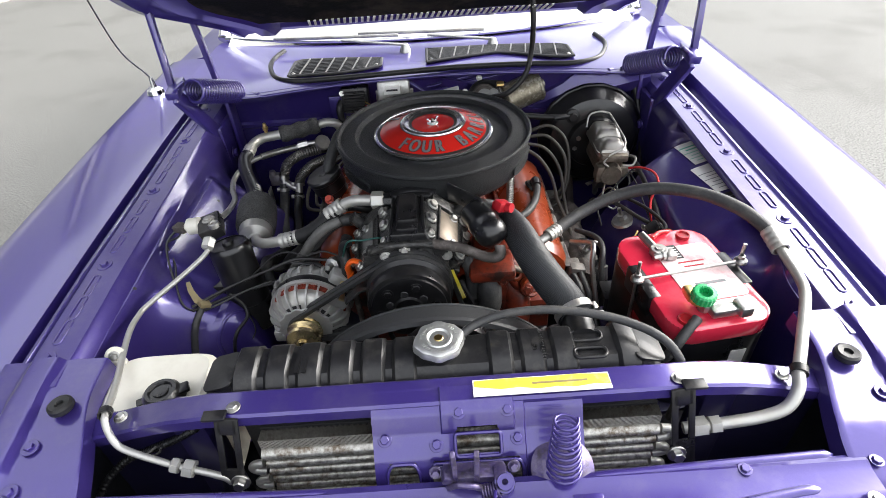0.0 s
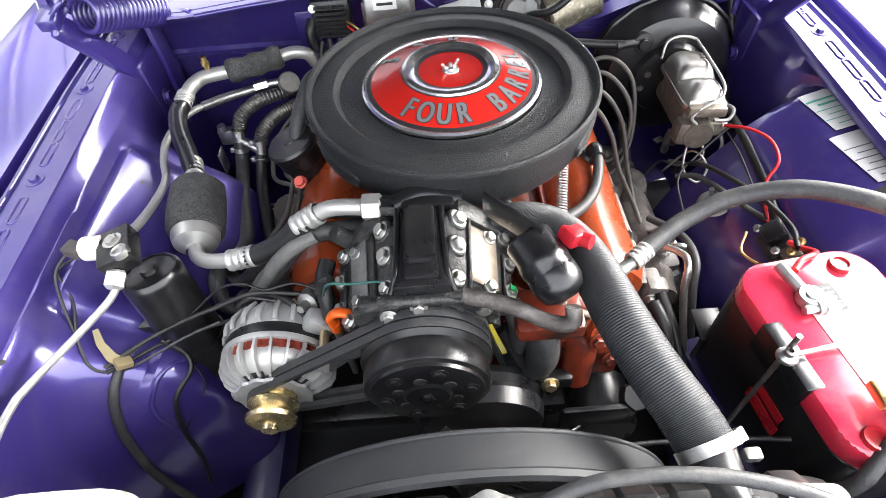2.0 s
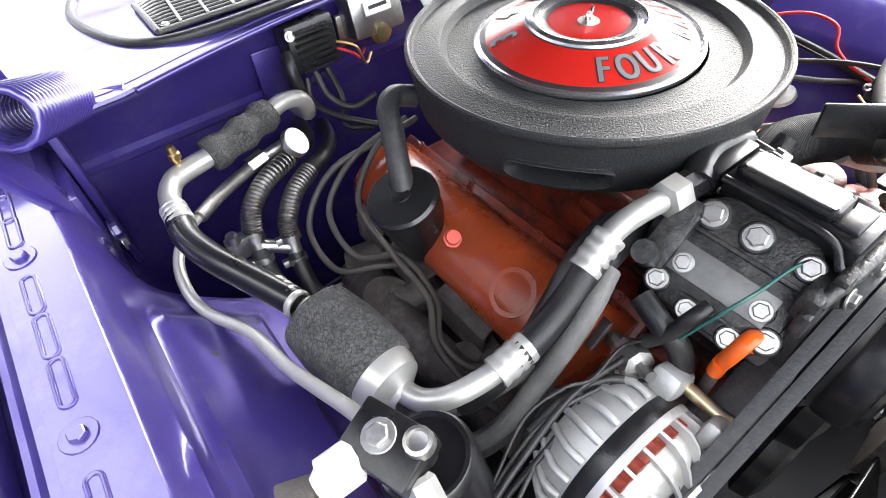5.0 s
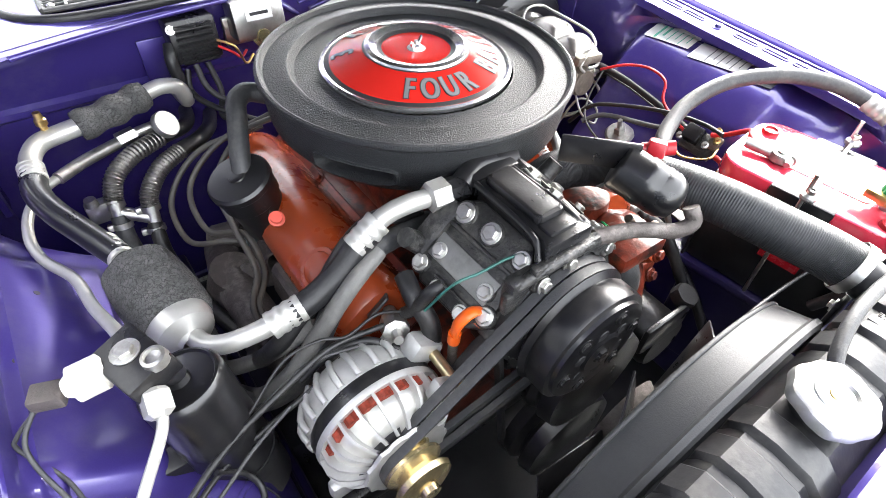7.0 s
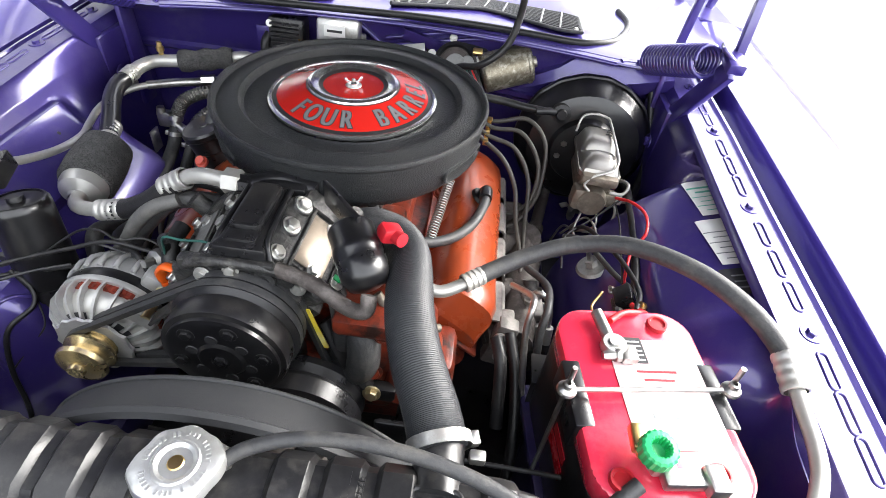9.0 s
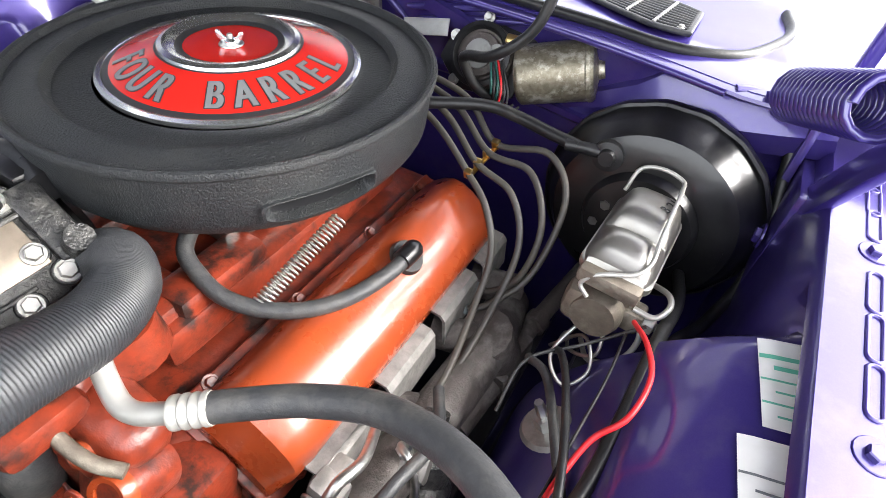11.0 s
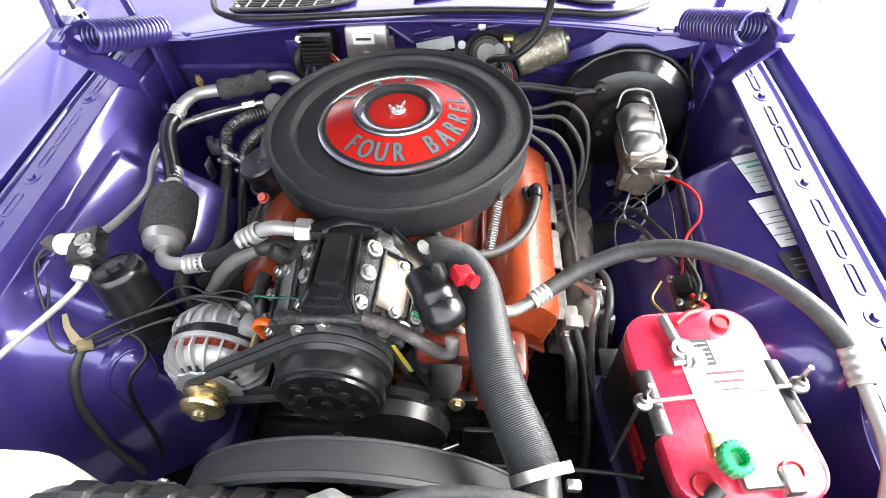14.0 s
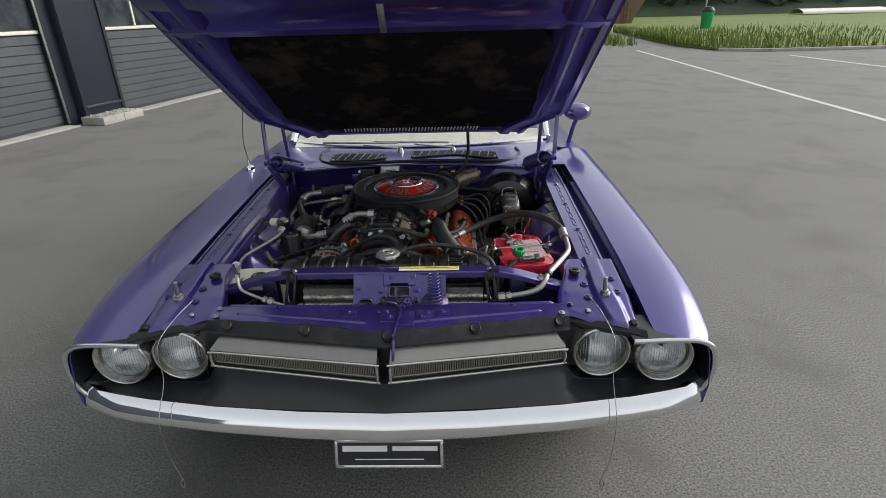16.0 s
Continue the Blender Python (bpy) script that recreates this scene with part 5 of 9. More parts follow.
def hood_taper(u):
    """The hood narrows towards its rear corners."""
    return min(1.0, 0.79 + (0.21 / 0.16) * u if u > 0 else 0.79 + 0.35 * u)


rows = []
for k in range(33):
    u = -0.085 + 1.285 * k / 32
    rows.append([hood_at(x * (1 - 0.015 * (k == 32)) * hood_taper(u), u, -0.03 + 0.05 * (x / 0.70) ** 4 + 0.0) for x in (-0.700, -0.68, -0.6, -0.4, -0.2, 0, 0.2, 0.4, 0.6, 0.68, 0.700)])
part("hood_skin", sheet(rows, 0.003), PURPLE, HOOD)


for s in (-1, 1):
    part("side_frame", sheet([[hood_at(s * x * hood_taper(-0.06 + 1.24 * k / 24), -0.06 + 1.24 * k / 24, d) for x, d in ((0.694, 0.012), (0.68, 0.03), (0.66, 0.034), (0.645, 0.026), (0.61, 0.024), (0.595, 0.034), (0.55, 0.034), (0.53, 0.022), (0.515, 0.0))] for k in range(25)], 0.003), PURPLE, HOOD, "pressed purple inner frame")
part("rear_frame", sheet([[hood_at(x * hood_taper(u), u + 0.008 * (1 - (x / 0.68) ** 2), d) for u, d in ((-0.095, -0.02), (-0.092, 0.004), (-0.080, 0.018), (-0.055, 0.020), (-0.040, 0.008), (-0.022, 0.008), (-0.010, 0.022), (0.12, 0.024), (0.16, 0.02), (0.18, 0.01))] for x in (-0.68 + 1.36 * k / 20 for k in range(21))], 0.003), PURPLE, HOOD)
part("front_frame", sheet([[hood_at(x, u, d) for u, d in ((0.84, 0.0), (0.86, 0.03), (0.90, 0.036), (0.93, 0.020), (0.98, 0.018), (1.02, 0.034), (1.12, 0.034), (1.18, 0.02), (1.195, 0.0))] for x in (-0.68 + 1.36 * k / 20 for k in range(21))], 0.003), PURPLE, HOOD)
outline = [(-0.46, 0.020), (-0.55, 0.20), (-0.565, 0.45), (-0.575, 0.70), (-0.48, 0.85), (-0.2, 0.885), (0.2, 0.885), (0.48, 0.85), (0.56, 0.70), (0.555, 0.45), (0.54, 0.20), (0.46, 0.020), (0.2, 0.015), (0.0, 0.015), (-0.2, 0.015)]
bm = bmesh.new()
top = [bm.verts.new(hood_at(x, u, 0.028)) for x, u in outline]
bm.faces.new(top)
geo = bmesh.ops.extrude_face_region(bm, geom=bm.faces[:])
off = hood_at(0, 0, 0) - hood_at(0, 0, 0.022)
bmesh.ops.translate(bm, vec=off, verts=[v for v in geo["geom"] if isinstance(v, bmesh.types.BMVert)])
bmesh.ops.triangulate(bm, faces=bm.faces[:])
bmesh.ops.subdivide_edges(bm, edges=bm.edges[:], cuts=3, use_grid_fill=True)
for v in bm.verts:
    v.co += off.normalized() * 0.006 * noise.noise(v.co * 9)
part("felt_pad", bm, PAD, HOOD, "black felt insulation pad, stained and frayed")
# white bars paint the daylight that shows through the rear vent slots
for k in range(42):
    x = -0.30 + 0.60 * k / 41
    part("vent_slot", span(hood_at(x, 0.055, 0.052), hood_at(x + 0.006, 0.095, 0.054), 0.006, 0.003), WHITE, HOOD)
part("striker", span(hood_at(0.0, 1.02, 0.03), hood_at(0.0, 0.93, 0.07), 0.02, 0.012, 0.003), STEEL, HOOD, "steel latch striker")
for s in (-1, 1):
    part("hole", lathe([(0, 0.001), (0.018, 0.001), (0.02, 0)], facing(hood_at(s * 0.62, 0.80, 0.0265), hood_at(0, 0, 1) - hood_at(0, 0, 0)), 16), INK, HOOD)

def hinge(s):
    h = part("hood_hinge", span((s * 0.60, 1.49, 0.72), (s * 0.625, 1.33, 0.93), 0.042, 0.014, 0.004, (1, 0, 0)), PURPLE, CAR, "purple hood hinge with a heavy coil spring")
    part("mount", join(box((s * 0.60, 1.50, 0.71), (0.016, 0.12, 0.15), 0.004), box((s * 0.585, 1.54, 0.73), (0.012, 0.05, 0.26), 0.004)), PURPLE_IN, h)
    part("front_link", span((s * 0.64, 1.36, 0.93), (s * 0.655, 1.42, 1.16), 0.016, 0.016, 0.003, (1, 0, 0)), PURPLE, h)
    part("rear_link", span((s * 0.59, 1.52, 0.86), (s * 0.60, 1.50, 1.10), 0.014, 0.016, 0.003, (1, 0, 0)), PURPLE, h)
    part("cross_link", span((s * 0.63, 1.32, 0.93), (s * 0.63, 1.39, 0.945), 0.02, 0.03, 0.003, (1, 0, 0)), PURPLE, h)
    a, b = (s * 0.595, 1.365, 0.925), (s * 0.548, 1.52, 0.858)
    part("spring", coil(a, b, 0.027, 0.0046, 17, None, 6, 14), PURPLE, h, "tightly wound purple coil spring")
    part("spring_hook", tube([Vector(a) + Vector((0.02 * s, 0, 0.02)), Vector(a) + Vector((0.01 * s, -0.02, 0.03)), Vector(a) + Vector((s * 0.035, -0.03, 0.012))], 0.004, 6), PURPLE, h)
    bolt((s * 0.588, 1.47, 0.70), (-s, 0, 0), h, PURPLE_IN, 0.011, 0.01)
    bolt((s * 0.588, 1.50, 0.66), (-s, 0, 0), h, STEEL, 0.010, 0.008)


hinge(-1)
hinge(1)


# ---- engine ----
ENG = thing("engine", (0, 1.15, 0.30), "orange V8 engine block with black accessories in the engine bay", "engine")
part("block", join(box((0, 1.17, 0.50), (0.34, 0.52, 0.26), 0.02), moved(box((0, 0, 0), (0.12, 0.48, 0.18), 0.015), pose(0.135, 1.17, 0.515, 0, 40)), moved(box((0, 0, 0), (0.12, 0.48, 0.18), 0.015), pose(-0.148, 1.19, 0.53, 0, -40))), ORANGE_DIRTY, ENG, "oily orange engine block and heads")
part("oil_pan", box((0, 1.2, 0.30), (0.24, 0.5, 0.18), 0.03), BLACK, ENG)
part("intake_manifold", join(box((0, 1.17, 0.665), (0.22, 0.40, 0.05), 0.012), box((0.06, 0.99, 0.69), (0.07, 0.09, 0.03), 0.01)), ORANGE_DIRTY, ENG, "orange cast intake manifold")
for x, y in ((-0.08, 1.06), (0.08, 1.06), (0.08, 1.28), (-0.08, 1.28)):
    part("intake_runner", box((x, y, 0.69), (0.05, 0.12, 0.04), 0.012), ORANGE_DIRTY, ENG)
part("thermostat_seat", lathe([(0, 0.04), (0.035, 0.04), (0.04, 0)], pose(0.095, 0.945, 0.70), 20), ORANGE_DIRTY, ENG)
part("carburetor", join(box((0, 1.20, 0.73), (0.16, 0.17, 0.06), 0.01), box((0, 1.12, 0.715), (0.13, 0.05, 0.05), 0.012)), STEEL, ENG, "dull zinc carburetor under the air cleaner")


def valve_cover(s):
    m = pose(0.197, 1.170, 0.605, 0, 38) if s > 0 else pose(-0.208, 1.192, 0.622, 0, -38)
    L, W = 0.455, 0.120
    rows = []
    for k in range(25):
        v = -L / 2 + L * k / 24
        e = 1 - max(0, (abs(v) - L / 2 + 0.035) / 0.035) ** 2.2
        h = 0.02 + 0.058 * max(0.0, e) * (1 + 0.06 * math.sin(v * 14 * s))
        w = W / 2 * (0.93 + 0.07 * max(0, e))
        rows.append([m @ Vector((x * w, v, z * h)) for x, z in ((-1.0, -0.25), (-0.99, 0.2), (-0.96, 0.42), (-0.88, 0.66), (-0.74, 0.85), (-0.52, 0.97), (-0.2, 1.02), (0.2, 1.02), (0.52, 0.97), (0.74, 0.85), (0.88, 0.66), (0.96, 0.42), (0.99, 0.2), (1.0, -0.25))])
    bm = sheet(rows)
    bm.faces.new([v for v in bm.verts if False] or [bm.verts.new(p) for p in rows[0]])
    bm.faces.new([bm.verts.new(p) for p in rows[-1]])
    ob = part("valve_cover", bm, ORANGE, ENG, "glossy orange valve cover")
    part("flange", moved(box((0, 0, -0.006), (W + 0.022, L + 0.015, 0.007), 0.003), m), ORANGE_DIRTY, ob)
    for v in (-0.19, -0.06, 0.08, 0.2):
        bolt(m @ Vector((W / 2 + 0.004, v, -0.003)), m.to_3x3() @ Vector((0, 0, 1)), ob, ORANGE_DIRTY, 0.006, 0.008)
        bolt(m @ Vector((-W / 2 - 0.004, v, -0.003)), m.to_3x3() @ Vector((0, 0, 1)), ob, ORANGE_DIRTY, 0.006, 0.008)
    return ob, m


vc_r, mr = valve_cover(1)
vc_l, _ = valve_cover(-1)
part("grommet", lathe([(0.0, 0.004), (0.010, 0.006), (0.020, 0.006), (0.022, 0.0)], facing((0.2305, 1.204, 0.681), (0.55, 0, 0.83)), 20), RUBBER, vc_r, "black rubber grommet")
part("crest", lathe([(0.0, 0.001), (0.022, 0.001), (0.023, 0.003), (0.029, 0.003), (0.030, 0.0)], facing((-0.2565, 1.070, 0.6858), (-0.616, 0, 0.788)), 28), ORANGE, vc_l)
# breather on the passenger-side cover
brm = facing((-0.276, 1.236, 0.700), (-0.30, -0.06, 0.95))
br = part("breather", lathe([(0.030, -0.062), (0.037, -0.060), (0.0385, 0.0), (0.042, 0.004), (0.043, 0.030), (0.0455, 0.033), (0.0455, 0.041), (0.042, 0.045), (0.012, 0.046), (0.011, 0.048), (0.004, 0.0485), (0, 0.0485)], brm, 36), GLOSS_BLACK, vc_l, "round black breather cap")
part("vent_cap", lathe([(0, 0.012), (0.008, 0.012), (0.009, 0.006), (0.011, 0.005), (0.011, 0)], facing((-0.2696, 1.163, 0.708), (-0.15, -0.5, 0.85)), 18), PINK, br, "faded red plastic cap")
solo("breather_hose", tube([(-0.280, 1.240, 0.738), (-0.272, 1.258, 0.762), (-0.256, 1.290, 0.792), (-0.245, 1.312, 0.806), (-0.225, 1.325, 0.808), (-0.20, 1.32, 0.80)], 0.0142, 14), RUBBER_GREY, "black rubber breather hose up to the air cleaner", "hose")
solo("pcv_hose", tube([(0.2335, 1.206, 0.688), (0.2380, 1.200, 0.697), (0.236, 1.168, 0.694), (0.222, 1.122, 0.690), (0.201, 1.088, 0.688), (0.176, 1.064, 0.689), (0.148, 1.046, 0.694), (0.118, 1.036, 0.703), (0.088, 1.038, 0.716), (0.064, 1.048, 0.730), (0.048, 1.085, 0.745)], 0.0088, 12), RUBBER_GREY, "grey rubber crankcase hose on the valve cover", "hose")
part("elbow", tube([(0.2310, 1.206, 0.682), (0.2385, 1.206, 0.697), (0.2375, 1.182, 0.697)], 0.0118, 12, 5), GLOSS_BLACK, vc_r, "black plastic elbow")
solo("throttle_spring", coil((0.150, 1.050, 0.692), (0.170, 1.165, 0.740), 0.008, 0.0014, 26, None, 5, 8), STEEL, "long steel throttle return spring", "spring")

# iron exhaust manifolds and plug boots
for s in (-1, 1):
    ex = part("exhaust_manifold", tube([(s * 0.315, 0.98, 0.55), (s * 0.33, 1.1, 0.55), (s * 0.335, 1.25, 0.54), (s * 0.32, 1.36, 0.51)], 0.032, 12), IRON, ENG, "bare cast-iron exhaust manifold")
    for y in (0.98, 1.09, 1.22, 1.33):
        part("runner", tube([(s * 0.265, y, 0.555), (s * 0.30, y + 0.01, 0.553), (s * 0.325, y + 0.03, 0.54)], 0.024, 10), IRON, ex)
    part("outlet", tube([(s * 0.33, 1.24, 0.57), (s * 0.345, 1.26, 0.50), (s * 0.33, 1.30, 0.38)], 0.038, 12), IRON, ex)
    for y0, y1 in ((0.972, 1.062), (1.085, 1.180), (1.203, 1.292), (1.315, 1.385)):
        part("head_edge", sheet([[Vector((s * x, y, z)) for x, z in ((0.262, 0.606), (0.268, 0.613), (0.284, 0.611), (0.290, 0.603), (0.293, 0.56))] for y in (y0, y0 + 0.006, y1 - 0.006, y1)], 0.004), IRON_GREY if s > 0 else IRON, ENG, "bare grey edge of the cylinder head")

# timing cover, water pump, pulleys
pump = part("water_pump", join(box((0.02, 0.885, 0.58), (0.22, 0.06, 0.18), 0.02), lathe([(0, 0.05), (0.05, 0.05), (0.055, 0.0)], pose(0.0, 0.88, 0.57, 90), 24)), ORANGE_DIRTY, ENG, "oily orange water pump and timing cover")
cast = part("outlet_casting", join(moved(box((0, 0, 0), (0.085, 0.060, 0.12), 0.024, segments=4), pose(0.125, 0.900, 0.655, 0, 25)), moved(box((0, 0, 0), (0.060, 0.050, 0.090), 0.020, segments=4), pose(0.098, 0.888, 0.690, 0, -12, 10)), lathe([(0, 0.0), (0.016, 0.0), (0.022, -0.006), (0.026, -0.03), (0.026, -0.05)], facing((0.172, 0.858, 0.662), (0.15, -0.8, 0.5)), 28)), ORANGE_DIRTY, pump, "grimy orange outlet casting")
part("boss_rim", lathe([(0.0125, -0.004), (0.0135, 0.003), (0.0185, 0.004), (0.0215, 0.0), (0.0225, -0.008)], facing((0.172, 0.858, 0.662), (0.15, -0.8, 0.5)), 32), ORANGE, cast, "machined orange boss")
part("cast_eye", lathe([(0.004, 0.006), (0.007, 0.007), (0.011, 0.005), (0.012, -0.002), (0.012, -0.02)], facing((0.141, 0.866, 0.688), (0.1, -0.8, 0.55)), 20), ORANGE, cast)
part("cast_boss", lathe([(0.008, 0.0), (0.010, 0.005), (0.016, 0.004), (0.018, -0.02)], facing((0.070, 0.868, 0.712), (-0.1, -0.75, 0.6)), 24), ORANGE_DIRTY, cast)
for pts in (((0.086, 0.868, 0.728), (0.092, 0.862, 0.690), (0.104, 0.866, 0.650), (0.112, 0.872, 0.610)), ((0.118, 0.866, 0.718), (0.126, 0.864, 0.690), (0.150, 0.868, 0.640))):
    part("cast_rib", tube(pts, 0.0075, 10, 6), ORANGE_DIRTY, cast)
part("water_tube", tube([(0.098, 0.872, 0.748), (0.112, 0.866, 0.730), (0.134, 0.862, 0.712), (0.162, 0.864, 0.700), (0.185, 0.874, 0.692)], 0.0062, 12, 6), IRON_BROWN, cast, "dull steel water tube")
part("bypass_pipe", tube([(0.12, 0.90, 0.66), (0.145, 0.87, 0.62), (0.14, 0.85, 0.56)], 0.028, 12), ORANGE_DIRTY, pump)
part("timing_cover", box((0.155, 0.90, 0.565), (0.12, 0.09, 0.12), 0.016), ORANGE_DIRTY, pump)
part("top_flange", box((0.09, 0.86, 0.72), (0.09, 0.07, 0.03), 0.01), ORANGE_DIRTY, pump)
for p in ((0.16, 0.842, 0.67), (0.11, 0.842, 0.70), (0.19, 0.85, 0.60), (0.10, 0.845, 0.61), (0.17, 0.845, 0.53)):
    bolt(p, (0.1, -1, 0.4), pump, ORANGE_DIRTY, 0.008, 0.009)
part("thermostat_housing", join(tube([(0.012, 0.978, 0.690), (0.014, 0.978, 0.715), (0.022, 0.981, 0.735)], 0.024, 14), box((0.03, 0.975, 0.690), (0.10, 0.06, 0.012), 0.004)), BLACK, ENG)
part("fan_pulley", lathe([(0, 0.03), (0.05, 0.03), (0.085, 0.022), (0.09, 0.0), (0.082, -0.01), (0.09, -0.02), (0.09, -0.03), (0, -0.03)], pose(0.0, 0.80, 0.56, 90), 36), BLACK, ENG)
fan = part("fan", lathe([(0, 0.02), (0.05, 0.02), (0.06, 0.0), (0, -0.01)], pose(0, 0.73, 0.55, 90), 24), IRON, ENG, "dark metal cooling fan")
for k in range(7):
    part("blade", moved(box((0.12, 0, 0), (0.13, 0.06, 0.003), 0.001, (28, 0, 0)), pose(0, 0.71, 0.53, 90) @ pose(0, 0, 0, 0, 0, 360 / 7 * k + 11)), BLACK, fan)
part("crank_pulley", lathe([(0, 0.03), (0.06, 0.03), (0.085, 0.022), (0.09, 0.0), (0.078, -0.01), (0.09, -0.02), (0.09, -0.04), (0, -0.04)], pose(0.0, 0.80, 0.39, 90), 36), BLACK, ENG)
part("bypass_hose", tube([(0.035, 0.885, 0.745), (0.05, 0.862, 0.715), (0.053, 0.85, 0.68), (0.047, 0.855, 0.64), (0.03, 0.87, 0.61)], 0.014, 12), RUBBER_GREY, ENG, "grey rubber bypass hose")
part("lower_hose_stub", tube([(0.075, 0.87, 0.70), (0.085, 0.845, 0.675), (0.082, 0.84, 0.63), (0.055, 0.85, 0.60)], 0.024, 14), RUBBER_GREY, ENG, "grey rubber coolant elbow")
part("compressor_bracket", join(tube([(0.03, 0.855, 0.70), (0.06, 0.838, 0.64), (0.10, 0.832, 0.585)], 0.011, 8, 6, 0.5), box((0.11, 0.835, 0.58), (0.05, 0.02, 0.03), 0.006), box((-0.06, 0.90, 0.63), (0.12, 0.12, 0.05), 0.012)), BLACK, ENG, "black pressed steel bracket")
bolt((0.10, 0.824, 0.588), (0, -1, 0.3), ENG, ZINC, 0.009, 0.01)
part("steering_pump", join(lathe([(0, 0.08), (0.045, 0.08), (0.05, 0.07), (0.05, 0.0), (0, 0)], pose(0.185, 0.86, 0.50, 90), 24), box((0.165, 0.785, 0.555), (0.11, 0.012, 0.06), 0.008)), BLACK, ENG, "black power steering pump")
part("filler_cap", lathe([(0, 0.018), (0.018, 0.018), (0.02, 0.014), (0.02, 0)], facing((0.215, 0.80, 0.575), (0.1, -0.4, 1)), 18, 0.0008, 12), RUBBER, ENG, "black knurled filler cap")

# spark plug leads
for k, (pts) in enumerate((
        [(0.05, 1.42, 0.765), (0.15, 1.392, 0.748), (0.2286, 1.357, 0.713), (0.272, 1.330, 0.688), (0.300, 1.295, 0.650), (0.308, 1.240, 0.606), (0.322, 1.150, 0.580), (0.318, 1.08, 0.566), (0.290, 1.055, 0.560)],
        [(0.05, 1.44, 0.77), (0.155, 1.415, 0.752), (0.2305, 1.380, 0.717), (0.288, 1.362, 0.702), (0.326, 1.322, 0.656), (0.330, 1.255, 0.602), (0.326, 1.150, 0.572), (0.315, 1.00, 0.560), (0.288, 0.985, 0.556)],
        [(0.05, 1.45, 0.775), (0.16, 1.435, 0.757), (0.2325, 1.403, 0.721), (0.300, 1.390, 0.722), (0.344, 1.352, 0.682), (0.340, 1.312, 0.620), (0.312, 1.296, 0.588), (0.292, 1.296, 0.583)],
        [(0.05, 1.46, 0.78), (0.165, 1.455, 0.762), (0.2344, 1.426, 0.725), (0.312, 1.420, 0.740), (0.356, 1.385, 0.700), (0.352, 1.325, 0.625), (0.318, 1.275, 0.582), (0.294, 1.262, 0.574)])):
    pts = [Vector(p) + 0.006 * noise.noise_vector(Vector(p) * 17 + Vector((0, 0, k))) * (1 < i < len(pts) - 1) for i, p in enumerate(pts)]
    lead = solo("spark_plug_lead", tube(pts, 0.0046, 8, 8), LEAD, "brown-grey spark plug lead looped beside the valve cover", "ignition lead", group="ignition leads")
    part("boot", tube([pts[-1], Vector(pts[-1]) + Vector((-0.022, -0.004, -0.008))], 0.008, 10), BOOT, lead, "blue-grey plug boot")
for pts in ([(-0.20, 1.37, 0.72), (-0.30, 1.40, 0.69), (-0.365, 1.385, 0.63), (-0.37, 1.31, 0.60), (-0.325, 1.262, 0.615), (-0.30, 1.25, 0.61)],
            [(-0.18, 1.38, 0.73), (-0.27, 1.39, 0.70), (-0.335, 1.37, 0.65), (-0.34, 1.30, 0.615), (-0.30, 1.24, 0.635), (-0.305, 1.16, 0.625), (-0.335, 1.11, 0.62), (-0.325, 1.07, 0.60), (-0.295, 1.06, 0.595)],
            [(-0.17, 1.37, 0.73), (-0.24, 1.37, 0.715), (-0.30, 1.34, 0.665), (-0.31, 1.25, 0.645), (-0.315, 1.16, 0.635), (-0.345, 1.10, 0.62), (-0.33, 1.0, 0.59), (-0.30, 0.985, 0.585)]):
    lead = solo("spark_plug_lead", tube(pts, 0.0046, 8, 8), LEAD, "brown-black spark plug lead draped over the exhaust manifold", "ignition lead", group="ignition leads")
    part("boot", tube([pts[-1], Vector(pts[-1]) + Vector((0.03, -0.002, -0.004))], 0.0085, 10), BOOT, lead, "blue-grey plug boot")
solo("lead_separator", join(*[box((0.2286 + 0.0019 * k, 1.357 + 0.023 * k, 0.711 + 0.004 * k), (0.011, 0.010, 0.014), 0.002, (20, 0, 0)) for k in range(4)], span((0.2286, 1.357, 0.7045), (0.2344, 1.426, 0.7165), 0.007, 0.004, 0.001)), BRASS, "yellow plastic lead separator clip", "clip")

# ---- air cleaner ----
AC = Vector((-0.0070, 1.2125, 0.0))
AIR = thing("air_cleaner", (AC.x, AC.y, 0.75), "round black crinkle-finish air cleaner with a red lettered lid", "air cleaner")
acm = pose(AC.x, AC.y, 0)
PAN = [(0.775, 0.205), (0.788, 0.2145), (0.792, 0.2165), (0.818, 0.2197), (0.838, 0.2215), (0.848, 0.2225)]
INLETS = (-145, -25, 90)


def pan_point(a, z, off):
    r = lerp_table(PAN, z) + off
    return AC + Vector((r * math.cos(a), r * math.sin(a), z))


bm = lathe([(0.07, 0.768), (0.17, 0.768), (0.192, 0.770)] + [(r, z) for z, r in PAN], acm, 72)
gone = []
for f in bm.faces:
    c = f.calc_center_median() - AC
    a = math.degrees(math.atan2(c.y, c.x))
    if 0.792 < c.z < 0.818 and any(abs((a - b + 180) % 360 - 180) < 15 for b in INLETS):
        gone.append(f)
bmesh.ops.delete(bm, geom=gone, context="FACES")
part("base_pan", bm, CRINKLE, AIR, "black base pan with oval inlets")
part("lid", lathe([(0.220, 0.847), (0.2235, 0.8462), (0.2262, 0.8490), (0.2268, 0.8525), (0.2255, 0.8560), (0.2225, 0.8572), (0.2195, 0.8555), (0.2178, 0.8515), (0.2150, 0.8495), (0.2110, 0.8500), (0.19, 0.8535), (0.1845, 0.8548), (0.1815, 0.8542), (0.1775, 0.8475), (0.174, 0.8445), (0.152, 0.8432), (0.139, 0.8436)], acm, 96), CRINKLE, AIR, "black crinkle-painted lid")
